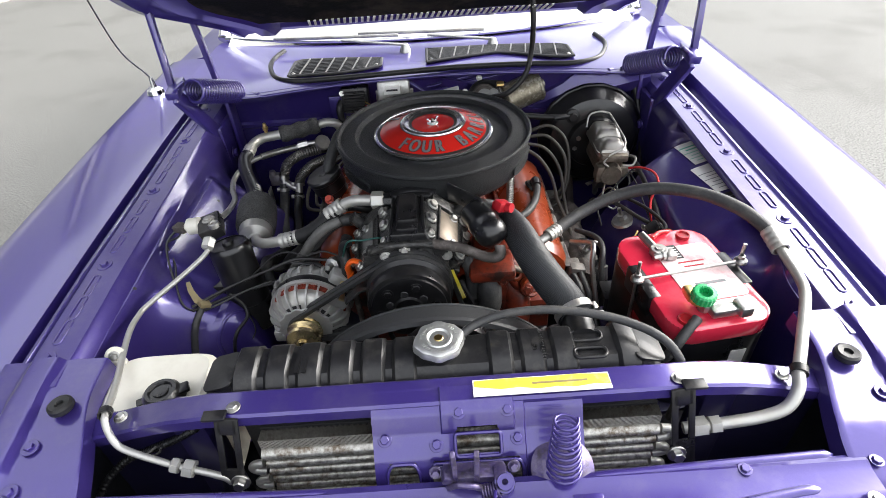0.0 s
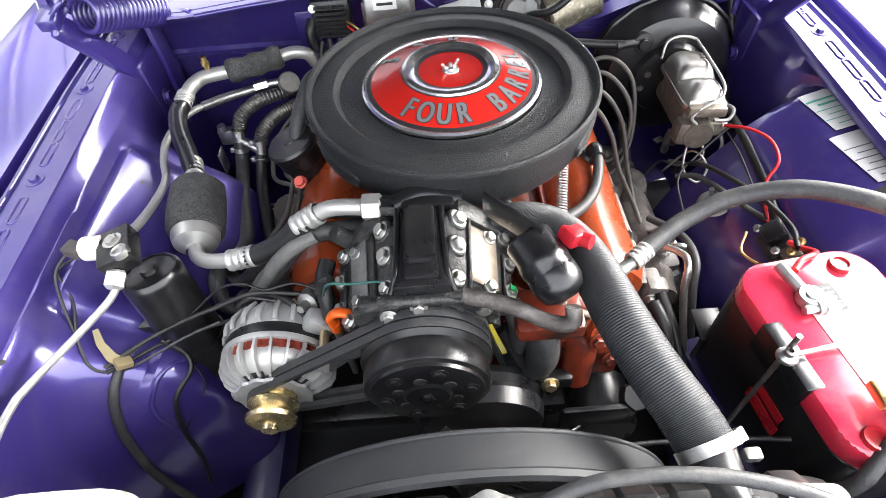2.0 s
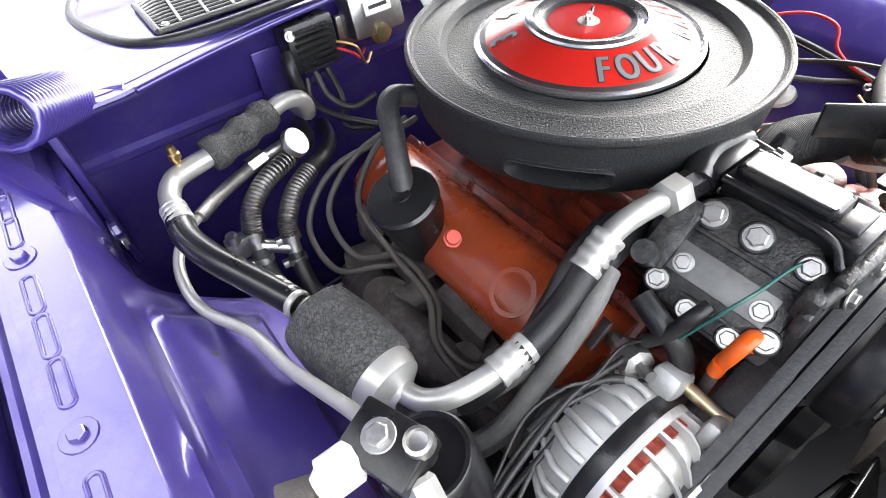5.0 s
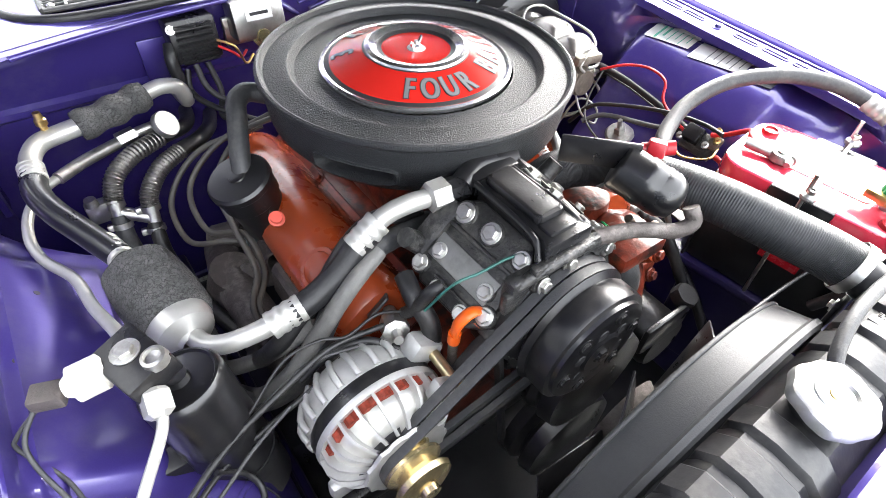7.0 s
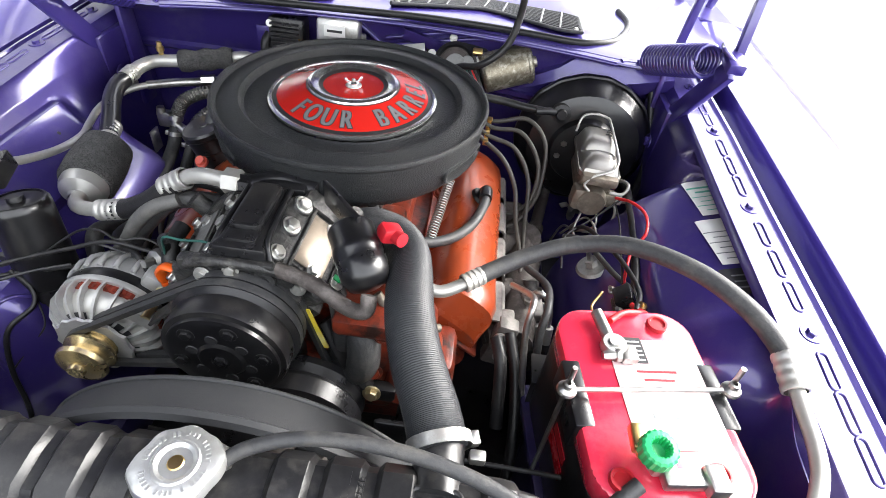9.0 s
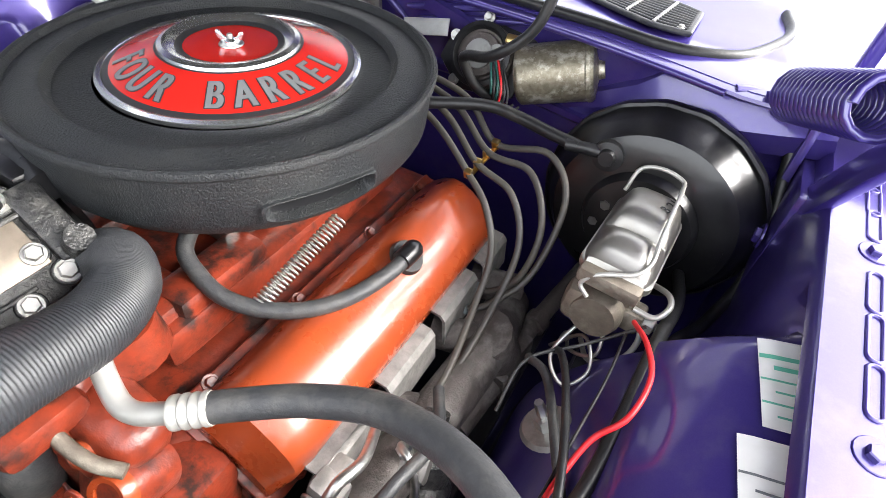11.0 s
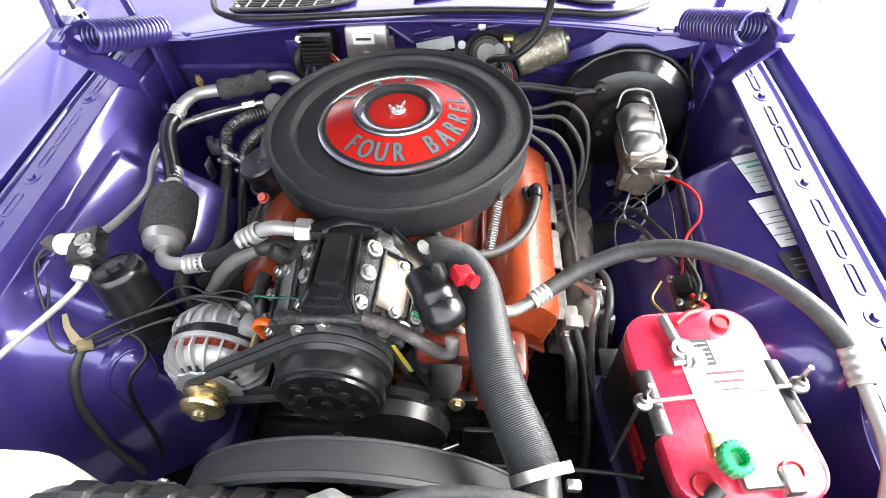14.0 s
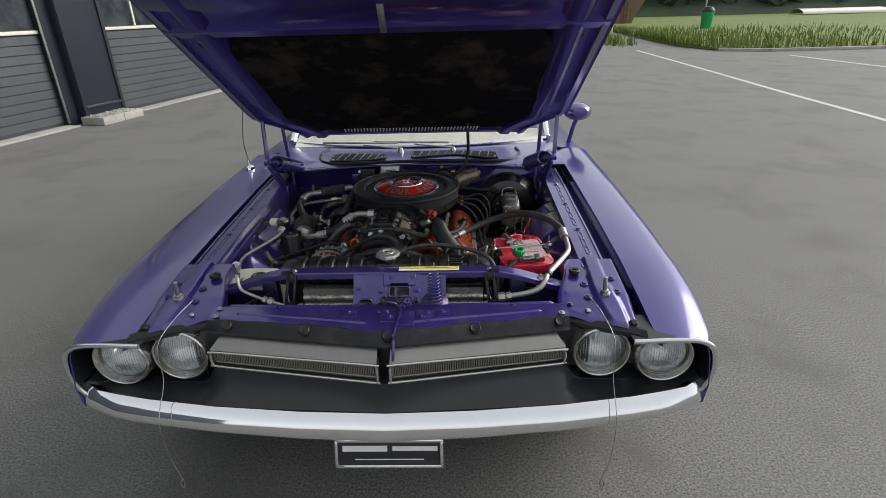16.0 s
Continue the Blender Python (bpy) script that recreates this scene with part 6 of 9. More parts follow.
for b in INLETS:
    rings = []
    for power, size, off in ((30, 1.03, 0.0006), (5, 1.0, 0.0010), (4, 1.0, 0.0045), (4, 0.95, 0.0050), (4, 0.90, 0.0010), (4, 0.86, -0.010), (4, 0.84, -0.034), (4, 0.5, -0.036), (4, 0.02, -0.036)):
        row = []
        for k in range(49):
            q = 2 * math.pi * k / 48
            c, d = math.cos(q), math.sin(q)
            row.append(pan_point(radians(b + 15.2 * size * math.copysign(abs(c) ** (2 / power), c)), 0.805 + 0.0132 * size * math.copysign(abs(d) ** (2 / power), d), off))
        rings.append(row)
    inlet = part("inlet", sheet(rings[:6]), CRINKLE, AIR, "recessed oval air inlet")
    # inner rings are black so that the recess reads as shaded
    part("inlet_well", sheet(rings[5:]), INK, inlet, "inside of the inlet, coloured black for shade")
badge = pose(-0.0072, 1.2155, -0.0028) @ Matrix.Diagonal((0.945, 0.945, 1, 1))
part("chrome_ring", lathe([(0.146, 0.846), (0.1465, 0.851), (0.143, 0.8535), (0.139, 0.8525), (0.1375, 0.850)], badge, 96), SATIN_CHROME, AIR, "chrome outer ring")
part("black_ring", lathe([(0.1385, 0.8513), (0.1312, 0.8538)], badge, 96), INK, AIR)
CONE = [(0.1312, 0.8538), (0.112, 0.8606), (0.092, 0.8674), (0.0812, 0.8709)]
part("red_band", lathe(CONE, badge, 96), RED_DECAL, AIR, "glossy red lettered band")
part("inner_edge_line", lathe([(0.0812, 0.8709), (0.0775, 0.8722)], badge, 96), INK, AIR)
part("inner_chrome_ring", lathe([(0.0790, 0.8714), (0.0776, 0.8746), (0.0720, 0.8768), (0.0650, 0.8756), (0.0585, 0.8712), (0.0560, 0.8698)], badge, 96), SATIN_CHROME, AIR, "chrome inner ring")
part("inner_black_ring", lathe([(0.0595, 0.8724), (0.0572, 0.8706), (0.0520, 0.8698)], badge, 96), INK, AIR)
part("centre_disc", lathe([(0.0545, 0.8690), (0.0525, 0.8695), (0.03, 0.8690), (0.012, 0.8688), (0, 0.8688)], badge, 72), RED_DECAL, AIR, "glossy red centre disc")
WING = [(0.0035, -0.0035), (0.0085, -0.003), (0.0135, 0.002), (0.0165, 0.0075), (0.0150, 0.0105), (0.0115, 0.0095), (0.0085, 0.005), (0.0035, 0.003)]
wing = part("wing_nut", join(lathe([(0.0075, 0.8696), (0.0072, 0.8731), (0.0045, 0.8756), (0.0038, 0.8756)], badge, 20), *[prism([(sx * u, v) for u, v in WING], 0.0032, badge @ pose(0, 0, 0.8726, 0, 0, 25) @ pose(0, 0.0016, 0, 90), 0.0007) for sx in (-1, 1)]), SATIN_CHROME, AIR, "chrome wing nut")
part("washer", lathe([(0.0040, 0.8688), (0.0040, 0.8700), (0.0135, 0.8700), (0.0142, 0.8688)], badge, 28), STEEL, wing)
part("stud", lathe([(0, 0.8801), (0.0030, 0.8798), (0.0034, 0.8786), (0.0034, 0.8696)], badge, 14), STEEL, wing)


def arc_text(text, a0, a1, size, r_base, outward=False):
    slope = math.atan2(0.8720 - 0.8530, 0.1335 - 0.078)
    for k, ch in enumerate(text):
        if ch == " ":
            continue
        a = radians(a0 + (a1 - a0) * k / (len(text) - 1))
        r = r_base
        z = 0.8530 + (0.1335 - r) * math.tan(slope) + 0.0006
        up = Vector((-math.cos(a) * math.cos(slope), -math.sin(a) * math.cos(slope), math.sin(slope)))
        right = Vector((-math.sin(a), math.cos(a), 0))
        if outward:
            up, right = -up, -right
        nrm = right.cross(up)
        m = Matrix((right, up, nrm)).transposed().to_4x4()
        m = Matrix.Translation(badge @ Vector((r * math.cos(a), r * math.sin(a), z))) @ m @ Matrix.Diagonal((0.945, 0.945, 1, 1))
        # a dark outline under a silver face, both thickened sideways
        for mat, wide, lift in ((INK, (-0.0026, -0.0013, 0.0, 0.0013, 0.0026), 0.0), (LETTER_GREY, (-0.0013, 0.0, 0.0013), 0.0006)):
            bits = []
            for i, dx in enumerate(wide):
                for j, dy in enumerate((-0.0008, 0.0008) if mat is INK else (0.0,)):
                    b = letter(ch, size, 0.0002)
                    for v in b.verts:
                        v.co.x = v.co.x * 0.60 + dx
                        v.co.y += dy
                    bits.append(moved(b, pose(0, 0, lift + 0.00004 * i + 0.00002 * j)))
            part("letter", moved(join(*bits), m), mat, AIR)


arc_text("FOUR BARREL", -129, 22, 0.0525, 0.1252)
arc_text("340", 152, 84, 0.050, 0.0945, True)

# ---- air conditioning compressor, alternator, belts ----
COMP = thing("compressor", (-0.07, 0.92, 0.64), "black V-twin air conditioning compressor with a belt clutch", "compressor")
part("crankcase", join(lathe([(0, 0.085), (0.05, 0.085), (0.062, 0.07), (0.066, 0.0), (0.066, -0.08), (0.055, -0.09), (0, -0.09)], pose(-0.07, 0.925, 0.715, 90), 28), box((-0.07, 0.925, 0.66), (0.11, 0.15, 0.05), 0.01)), BLACK, COMP)
part("top_cover", join(prism([(-0.036, -0.078), (0.036, -0.078), (0.028, -0.060), (0.024, 0.05), (-0.024, 0.05), (-0.028, -0.060)], 0.054, pose(-0.066, 0.918, 0.774), 0.006), prism(rounded(0.040, 0.092, 0.008), 0.014, pose(-0.066, 0.916, 0.825), 0.005), tube([(-0.10, 0.985, 0.81), (-0.06, 1.0, 0.815), (-0.01, 0.99, 0.81)], 0.016, 10)), BLACK, COMP, "satin black ridge between the cylinder banks")
part("cover_step", join(box((-0.066, 0.862, 0.826), (0.040, 0.022, 0.012), 0.003), tube([(-0.094, 0.965, 0.826), (-0.096, 0.87, 0.824), (-0.104, 0.845, 0.806)], 0.004, 6), tube([(-0.038, 0.965, 0.826), (-0.036, 0.87, 0.824), (-0.028, 0.845, 0.806)], 0.004, 6)), BLACK, COMP)
part("paint_dab", box((0.045, 0.872, 0.7655), (0.010, 0.008, 0.002), 0, (0, 41, 0)), GREEN, COMP)
OCTAGON = [(-0.064, -0.040), (-0.044, -0.063), (0.040, -0.063), (0.062, -0.044), (0.062, 0.040), (0.046, 0.062), (-0.040, 0.062), (-0.064, 0.044)]
for s, c in ((-1, Vector((-0.138, 0.907, 0.775))), (1, Vector((0.004, 0.905, 0.788)))):
    nrm = Vector((s * 0.66, -0.10, 0.75)).normalized()
    m = facing(c, nrm, (0, 1, 0))
    k = -s
    part("cylinder", moved(join(lathe([(0.05, -0.08), (0.052, -0.05), (0.058, -0.05), (0.058, -0.043), (0.052, -0.043), (0.052, -0.036), (0.058, -0.036), (0.058, -0.03), (0.05, -0.03)], None, 28), box((0, 0, -0.05), (0.085, 0.09, 0.07), 0.01)), m), CAST_BLACK, COMP)
    hd = part("cylinder_head", moved(prism([(k * x, y) for x, y in OCTAGON][::k], 0.020, pose(0, 0, -0.030), 0.003), m), CAST_BLACK, COMP, "dusty black cylinder head with bright bolts")
    part("head_cover", moved(prism([(k * x * 0.93, y * 0.93) for x, y in OCTAGON][::k], 0.010, pose(0, 0, -0.010), 0.003), m), CAST_BLACK, hd)
    part("cast_ridge", moved(join(box((k * 0.016, 0.0, 0.002), (0.005, 0.108, 0.006), 0.002), box((k * -0.042, -0.01, 0.002), (0.004, 0.07, 0.005), 0.0015)), m), CAST_BLACK, hd)
    part("name_plate", moved(box((k * (-0.014 if s < 0 else -0.008), 0.004, 0.0015), (0.031 if s < 0 else 0.046, 0.098 if s < 0 else 0.084, 0.003), 0.001), m), PLATE_GREY if s < 0 else PLATE_TAN, hd, "bare metal plate")
    for x, y, r in ((-0.044, 0.050, 0.008), (-0.018, 0.040, 0.0075), (-0.052, 0.012, 0.0075), (-0.052, -0.030, 0.0075), (-0.036, -0.054, 0.008), (0.034, 0.046, 0.0095), (0.036, 0.004, 0.0095), (-0.016, -0.036, 0.0075), (0.036, -0.044, 0.008)):
        part("boss", moved(lathe([(0, 0.003), (r * 1.5, 0.003), (r * 1.7, 0.0)], pose(k * x, y, -0.0005), 16), m), CAST_BLACK, hd)
        bolt(m @ Vector((k * x, y, 0.002)), nrm, hd, STEEL, r, 0.008, washer=1.35)
    part("service_block", moved(join(box((0.0, 0.066, -0.01), (0.075, 0.03, 0.035), 0.005), lathe([(0, 0.03), (0.012, 0.03), (0.014, 0.0)], pose(k * -0.03, 0.07, 0.0), 12)), m), CAST_BLACK, hd)
    part("cast_lug", moved(join(box((k * 0.0, -0.066, -0.022), (0.05, 0.02, 0.016), 0.004), box((k * 0.035, -0.06, -0.03), (0.026, 0.03, 0.02), 0.005), box((k * -0.05, -0.056, -0.032), (0.02, 0.02, 0.016), 0.004)), m), CAST_BLACK, hd)
part("front_plate", moved(join(lathe([(0, 0.012), (0.07, 0.012), (0.076, 0.006), (0.076, 0)], None, 32), box((-0.06, 0.05, 0.006), (0.04, 0.03, 0.012), 0.004), box((0.06, 0.05, 0.006), (0.04, 0.03, 0.012), 0.004)), pose(-0.072, 0.848, 0.722, 90)), CAST_BLACK, COMP)
part("front_casting", join(box((-0.07, 0.846, 0.785), (0.15, 0.02, 0.03), 0.006), box((-0.07, 0.838, 0.806), (0.10, 0.012, 0.012), 0.004), tube([(-0.135, 0.842, 0.79), (-0.10, 0.836, 0.805), (-0.04, 0.836, 0.805), (0.0, 0.842, 0.79)], 0.007, 8, 5), lathe([(0.008, 0.012), (0.015, 0.012), (0.017, 0)], facing((-0.035, 0.842, 0.784), (0, -1, 0.2)), 18), lathe([(0, 0.012), (0.012, 0.012), (0.015, 0)], facing((-0.108, 0.842, 0.784), (0, -1, 0.3)), 18)), CAST_BLACK, COMP, "ribbed front casting with bosses")
for p in ((-0.108, 0.828, 0.788), (-0.072, 0.83, 0.80), (-0.125, 0.84, 0.765), (0.005, 0.838, 0.775)):
    bolt(p, (0, -1, 0.3), COMP, STEEL, 0.007, 0.007)
PUL = Vector((-0.070, 0.0, 0.716))
pm2 = pose(PUL.x, 0.765, PUL.z, 90)
clutch = part("clutch_pulley", lathe([(0.068, -0.002), (0.076, -0.004), (0.0775, -0.008), (0.0775, -0.030), (0.075, -0.034), (0.082, -0.040), (0.072, -0.047), (0.082, -0.054), (0.072, -0.061), (0.082, -0.068), (0.080, -0.074), (0.03, -0.078)], pm2, 56), BLACK, COMP, "black grooved clutch pulley")
part("clutch_face", lathe([(0.070, -0.004), (0.069, 0.002), (0.063, 0.004), (0.050, 0.003), (0.030, 0.004), (0.026, 0.007), (0.012, 0.007), (0.011, 0.003), (0, 0.003)], pm2, 48), GLOSS_BLACK, clutch)
for k in range(6):
    a = radians(60 * k + 12)
    bolt((PUL.x + 0.053 * math.cos(a), 0.7615, PUL.z + 0.053 * math.sin(a)), (0, -1, 0), clutch, BLACK, 0.007, 0.004, "clutch_rivet")
    a += 0.5
    part("clutch_hole", lathe([(0, 0.001), (0.007, 0.001), (0.008, 0)], facing((PUL.x + 0.036 * math.cos(a), 0.7612, PUL.z + 0.036 * math.sin(a)), (0, -1, 0)), 12), INK, clutch)
bolt((PUL.x, 0.760, PUL.z), (0, -1, 0), clutch, BLACK, 0.009, 0.006)

ALT = Vector((-0.287, 0.0, 0.628))
ALTERN = thing("alternator", (ALT.x, 0.87, 0.56), "cast aluminium alternator with cooling fins and copper windings", "alternator")


def alt_pose(y):
    return pose(ALT.x, y, ALT.z, 90) @ Matrix.Diagonal((1.14, 1.14, 1, 1))


part("front_housing", lathe([(0.066, 0.008), (0.0705, 0.008), (0.0715, 0.004), (0.0715, 0.0), (0.066, 0.0)], alt_pose(0.873), 56), ALU, ALTERN, "cast aluminium front housing")
part("inner_bowl", lathe([(0.0625, 0.017), (0.0615, 0.026), (0.056, 0.036), (0.046, 0.044), (0.034, 0.048), (0.030, 0.052)], alt_pose(0.873), 48), ALU_PIPE, ALTERN)
part("stator", lathe([(0.0695, -0.010), (0.0705, -0.008), (0.0705, 0.008), (0.0695, 0.010)], alt_pose(0.880), 48), BLACK, ALTERN, "dark laminated stator ring")
part("rear_housing", lathe([(0.069, 0.0), (0.069, -0.014), (0.066, -0.030), (0.055, -0.044), (0.03, -0.048), (0, -0.048)], alt_pose(0.890), 48), ALU, ALTERN, "cast aluminium rear housing")
part("winding", lathe([(0.058, -0.004), (0.0655, -0.002), (0.0655, 0.008), (0.058, 0.010)], alt_pose(0.864), 80, 0.0011, 40), COPPER, ALTERN, "copper windings behind the fins")
for k in range(22):
    a = radians(360 / 22 * k)
    d = Vector((math.cos(a), 0, math.sin(a)))
    o = Vector((ALT.x, 0, ALT.z))
    fm = Matrix((d, Vector((0, -1, 0)), d.cross(Vector((0, -1, 0))))).transposed().to_4x4()
    fm.translation = o + Vector((0, 0.873, 0)) - d.cross(Vector((0, -1, 0))) * 0.0018
    part("fin", prism([(0.0805, 0.004), (0.0808, 0.024), (0.0745, 0.036), (0.064, 0.044), (0.050, 0.051), (0.044, 0.048), (0.060, 0.036), (0.068, 0.024), (0.070, 0.004)], 0.0036, fm), ALU, ALTERN)
    part("rear_fin", tube([o + d * 0.0804 + Vector((0, 0.892, 0)), o + d * 0.0824 + Vector((0, 0.910, 0)), o + d * 0.0661 + Vector((0, 0.934, 0))], 0.0038, 6, 2), ALU, ALTERN)
part("fan_disc", lathe([(0.02, 0.0), (0.040, 0.0), (0.046, 0.003), (0.045, 0.007), (0.02, 0.004)], alt_pose(0.822), 40, 0.002, 14), ALU, ALTERN)
for k in range(5):
    part("face_opening", sheet([[alt_pose(0.873) @ Vector((r * math.cos(q), r * math.sin(q), z)) for r, z in ((0.0355, 0.0486), (0.041, 0.0472), (0.047, 0.0446))] for q in (radians(72 * k + 20 + 7 * j) for j in range(7))]), INK, ALTERN)
part("pulley", lathe([(0, 0.022), (0.011, 0.022), (0.012, 0.015), (0.024, 0.014), (0.033, 0.010), (0.035, 0.004), (0.026, -0.004), (0.035, -0.012), (0.035, -0.016), (0.026, -0.024), (0.035, -0.031), (0.03, -0.036), (0.01, -0.036)], pose(ALT.x, 0.790, ALT.z, 90), 40), ZINC, ALTERN, "yellow zinc-plated pulley")
part("mount_ear", box((-0.217, 0.893, 0.690), (0.045, 0.03, 0.03), 0.008, (0, 35, 0)), ALU, ALTERN)
part("mount_ear", box((-0.221, 0.838, 0.680), (0.05, 0.018, 0.026), 0.006, (0, 35, 0)), ALU, ALTERN)
part("mount_ear", box((-0.352, 0.85, 0.58), (0.035, 0.02, 0.03), 0.008), ALU, ALTERN)
part("spacer", tube([(-0.21, 0.893, 0.688), (-0.21, 0.83, 0.682)], 0.007, 10), ZINC, ALTERN)
part("paper_label", box((-0.232, 0.915, 0.676), (0.03, 0.03, 0.002), 0.0005, (20, 35, 0)), WHITE, ALTERN, "white paper label")


def belt(c1, r1, c2, r2, y, name_label):
    pts = [(c1[0] + r1 * math.cos(a), c1[1] + r1 * math.sin(a)) for a in (2 * math.pi * k / 48 for k in range(48))] + [(c2[0] + r2 * math.cos(a), c2[1] + r2 * math.sin(a)) for a in (2 * math.pi * k / 32 for k in range(32))]
    pts = sorted(pts)

    def half(seq):
        out = []
        for p in seq:
            while len(out) > 1 and (out[-1][0] - out[-2][0]) * (p[1] - out[-2][1]) - (out[-1][1] - out[-2][1]) * (p[0] - out[-2][0]) <= 0:
                out.pop()
            out.append(p)
        return out
    hull = half(pts)[:-1] + half(pts[::-1])[:-1]
    bm = bmesh.new()
    rings = []
    n = len(hull)
    for i, (x, z) in enumerate(hull):
        a, b = hull[i - 1], hull[(i + 1) % n]
        d = Vector((b[0] - a[0], 0, b[1] - a[1])).normalized()
        o = Vector((d.z, 0, -d.x))
        p = Vector((x, y, z))
        rings.append([bm.verts.new(q) for q in (p - o * 0.007 + Vector((0, 0.004, 0)), p + o * 0.001 + Vector((0, 0.0058, 0)), p + o * 0.0015, p + o * 0.001 - Vector((0, 0.0058, 0)), p - o * 0.007 - Vector((0, 0.004, 0)))])
    for i in range(n):
        p, q = rings[i], rings[(i + 1) % n]
        for j in range(5):
            k = (j + 1) % 5
            bm.faces.new((p[j], p[k], q[k], q[j]))
    return solo("drive_belt", bm, RUBBER_GREY, name_label, "belt", group="drive belts")


belt((PUL.x, PUL.z), 0.0815, (ALT.x, ALT.z), 0.035, 0.812, "worn grey-black V-belt round alternator and compressor pulleys")
belt((PUL.x, PUL.z), 0.0815, (ALT.x, ALT.z), 0.035, 0.826, "worn grey-black V-belt round alternator and compressor pulleys")
b3 = belt((PUL.x, PUL.z), 0.0815, (0.0, 0.39), 0.091, 0.840, "grey-black V-belt with yellow print from compressor to crank")
part("belt_print", span((0.012, 0.840, 0.735), (0.034, 0.840, 0.660), 0.007, 0.0015, 0, (0, 1, 0)), YELLOW, b3, "yellow printed bar")
solo("belt_guard", sheet([[Vector((x, y, z)) for y, z in ((0.86, z0), (0.845, z0 + 0.012), (0.82, z0 + 0.012))] for x, z0 in ((-0.20, 0.672), (-0.17, 0.70), (-0.13, 0.715), (-0.12, 0.74))], 0.004), RUBBER_GREY, "dark grey moulded strip behind the belts", "guard")

# orange dipstick handle
dip = solo("dipstick", join(tube([(-0.189, 0.870, 0.705), (-0.189, 0.869, 0.722)], 0.0075, 10), tube([(-0.189, 0.869, 0.722), (-0.190, 0.865, 0.742), (-0.178, 0.862, 0.756), (-0.163, 0.862, 0.750), (-0.160, 0.862, 0.737), (-0.167, 0.862, 0.730)], 0.005, 8, 6, 1.6)), ORANGE_PLASTIC, "orange oil dipstick with a looped handle", "dipstick")
part("guide_tube", tube([(-0.185, 0.873, 0.58), (-0.187, 0.872, 0.64), (-0.189, 0.870, 0.706)], 0.006, 10), IRON, dip, "dark steel guide tube")

# vacuum canister with its pipe
can = thing("filter_canister", (0.08, 0.86, 0.78), "black canister with chromed pipe beside the compressor", "canister")
part("body", lathe([(0, -0.042), (0.026, -0.042), (0.029, -0.038), (0.029, -0.012), (0.0305, -0.010), (0.0305, 0.0), (0.0295, 0.002), (0.0295, 0.012)], facing((0.078, 0.856, 0.826), (0.40, -0.75, -0.28)), 40), GLOSS_BLACK, can, sharp=60)
part("dome", lathe([(0.0295, 0.010), (0.030, 0.014), (0.0295, 0.026), (0.024, 0.038), (0.012, 0.044), (0, 0.045)], facing((0.078, 0.856, 0.826), (0.40, -0.75, -0.28)), 32), GLOSS_BLACK, can, "oily gloss black dome", sharp=70)
part("pipe", tube([(0.100, 0.806, 0.815), (0.098, 0.795, 0.800), (0.075, 0.803, 0.792), (0.03, 0.825, 0.80), (-0.02, 0.842, 0.80)], 0.0095, 12), IRON, can, "bent dark steel pipe")
part("bracket", span((0.015, 0.945, 0.848), (0.075, 0.875, 0.852), 0.006, 0.036, 0.002), BLACK, can)
solo("red_cap", join(box((0.111, 0.878, 0.85), (0.026, 0.022, 0.020), 0.004, (0, 20, 30)), tube([(0.10, 0.89, 0.845), (0.128, 0.865, 0.852)], 0.009, 10)), RED_DARK, "bright red plastic plug on the upper hose", "plug")

# radiator, cap, shroud, hoses
RAD = thing("radiator", (-0.02, 0.58, 0.28), "black ribbed radiator with a top tank behind the support", "radiator")
part("core", box((-0.028, 0.578, 0.50), (0.60, 0.05, 0.46), 0.004), TANK, RAD)
rows = []
RIBS = [-0.300 + 0.0465 * k for k in range(13)]
RIBS = [r for r in RIBS if not -0.06 < r < 0.03 and not 0.165 < r < 0.235]
XS = [-0.362, -0.358, -0.345, -0.325]
for r in RIBS:
    XS += [r - 0.0185, r - 0.0150, r - 0.0132, r, r + 0.0132, r + 0.0150, r + 0.0185]
XS = sorted(XS + [-0.05, -0.03, 0.0, 0.18, 0.20, 0.22, 0.290, 0.302, 0.306])
for x in XS:
    e = min(1, max(0, min(x + 0.362, 0.306 - x) / 0.05)) ** 0.5
    rib = 0.0062 if any(abs(x - r) < 0.014 for r in RIBS) else (0.0045 if any(abs(x - r) < 0.0155 for r in RIBS) else 0.0)
    h = 0.772 + 0.026 * e
    rows.append([Vector((x, y, z)) for y, z in ((0.545, 0.735), (0.536, 0.742), (0.534 - rib, 0.760 - 0.01 * (1 - e)), (0.545 - rib * 0.7, h - 0.016 + rib * 0.7), (0.560, h - 0.002 + rib), (0.590, h + 0.002 + rib), (0.612, h + rib), (0.622 + rib, h - 0.010), (0.628, h - 0.022), (0.628, 0.742), (0.62, 0.735))])
bm = sheet(rows)
for r in (rows[0], rows[-1]):
    bm.faces.new([bm.verts.new(p) for p in r])
part("top_tank", bm, TANK, RAD, "glossy black ribbed top tank")
for y in (0.562, 0.594):
    part("stamp", tube([(0.20 + u, y + v, 0.8010) for u, v in rounded(0.046, 0.018, 0.008) + rounded(0.046, 0.018, 0.008)[:1]], 0.0028, 6, 1), TANK, RAD)
for text, x in (("USE", 0.1255), ("ANTIFREEZE", 0.1375)):
    part("raised_lettering", moved(letter(text, 0.0095, 0.0008), pose(x, 0.578, 0.8052, 0, 0, 90)), TANK, RAD, "raised cast lettering")
part("raised_bar", box((0.122, 0.594, 0.8052), (0.006, 0.028, 0.0014)), TANK, RAD)
for x in (-0.222, -0.212):
    part("raised_bar", box((x, 0.578, 0.8052), (0.006, 0.044, 0.0014)), TANK, RAD)
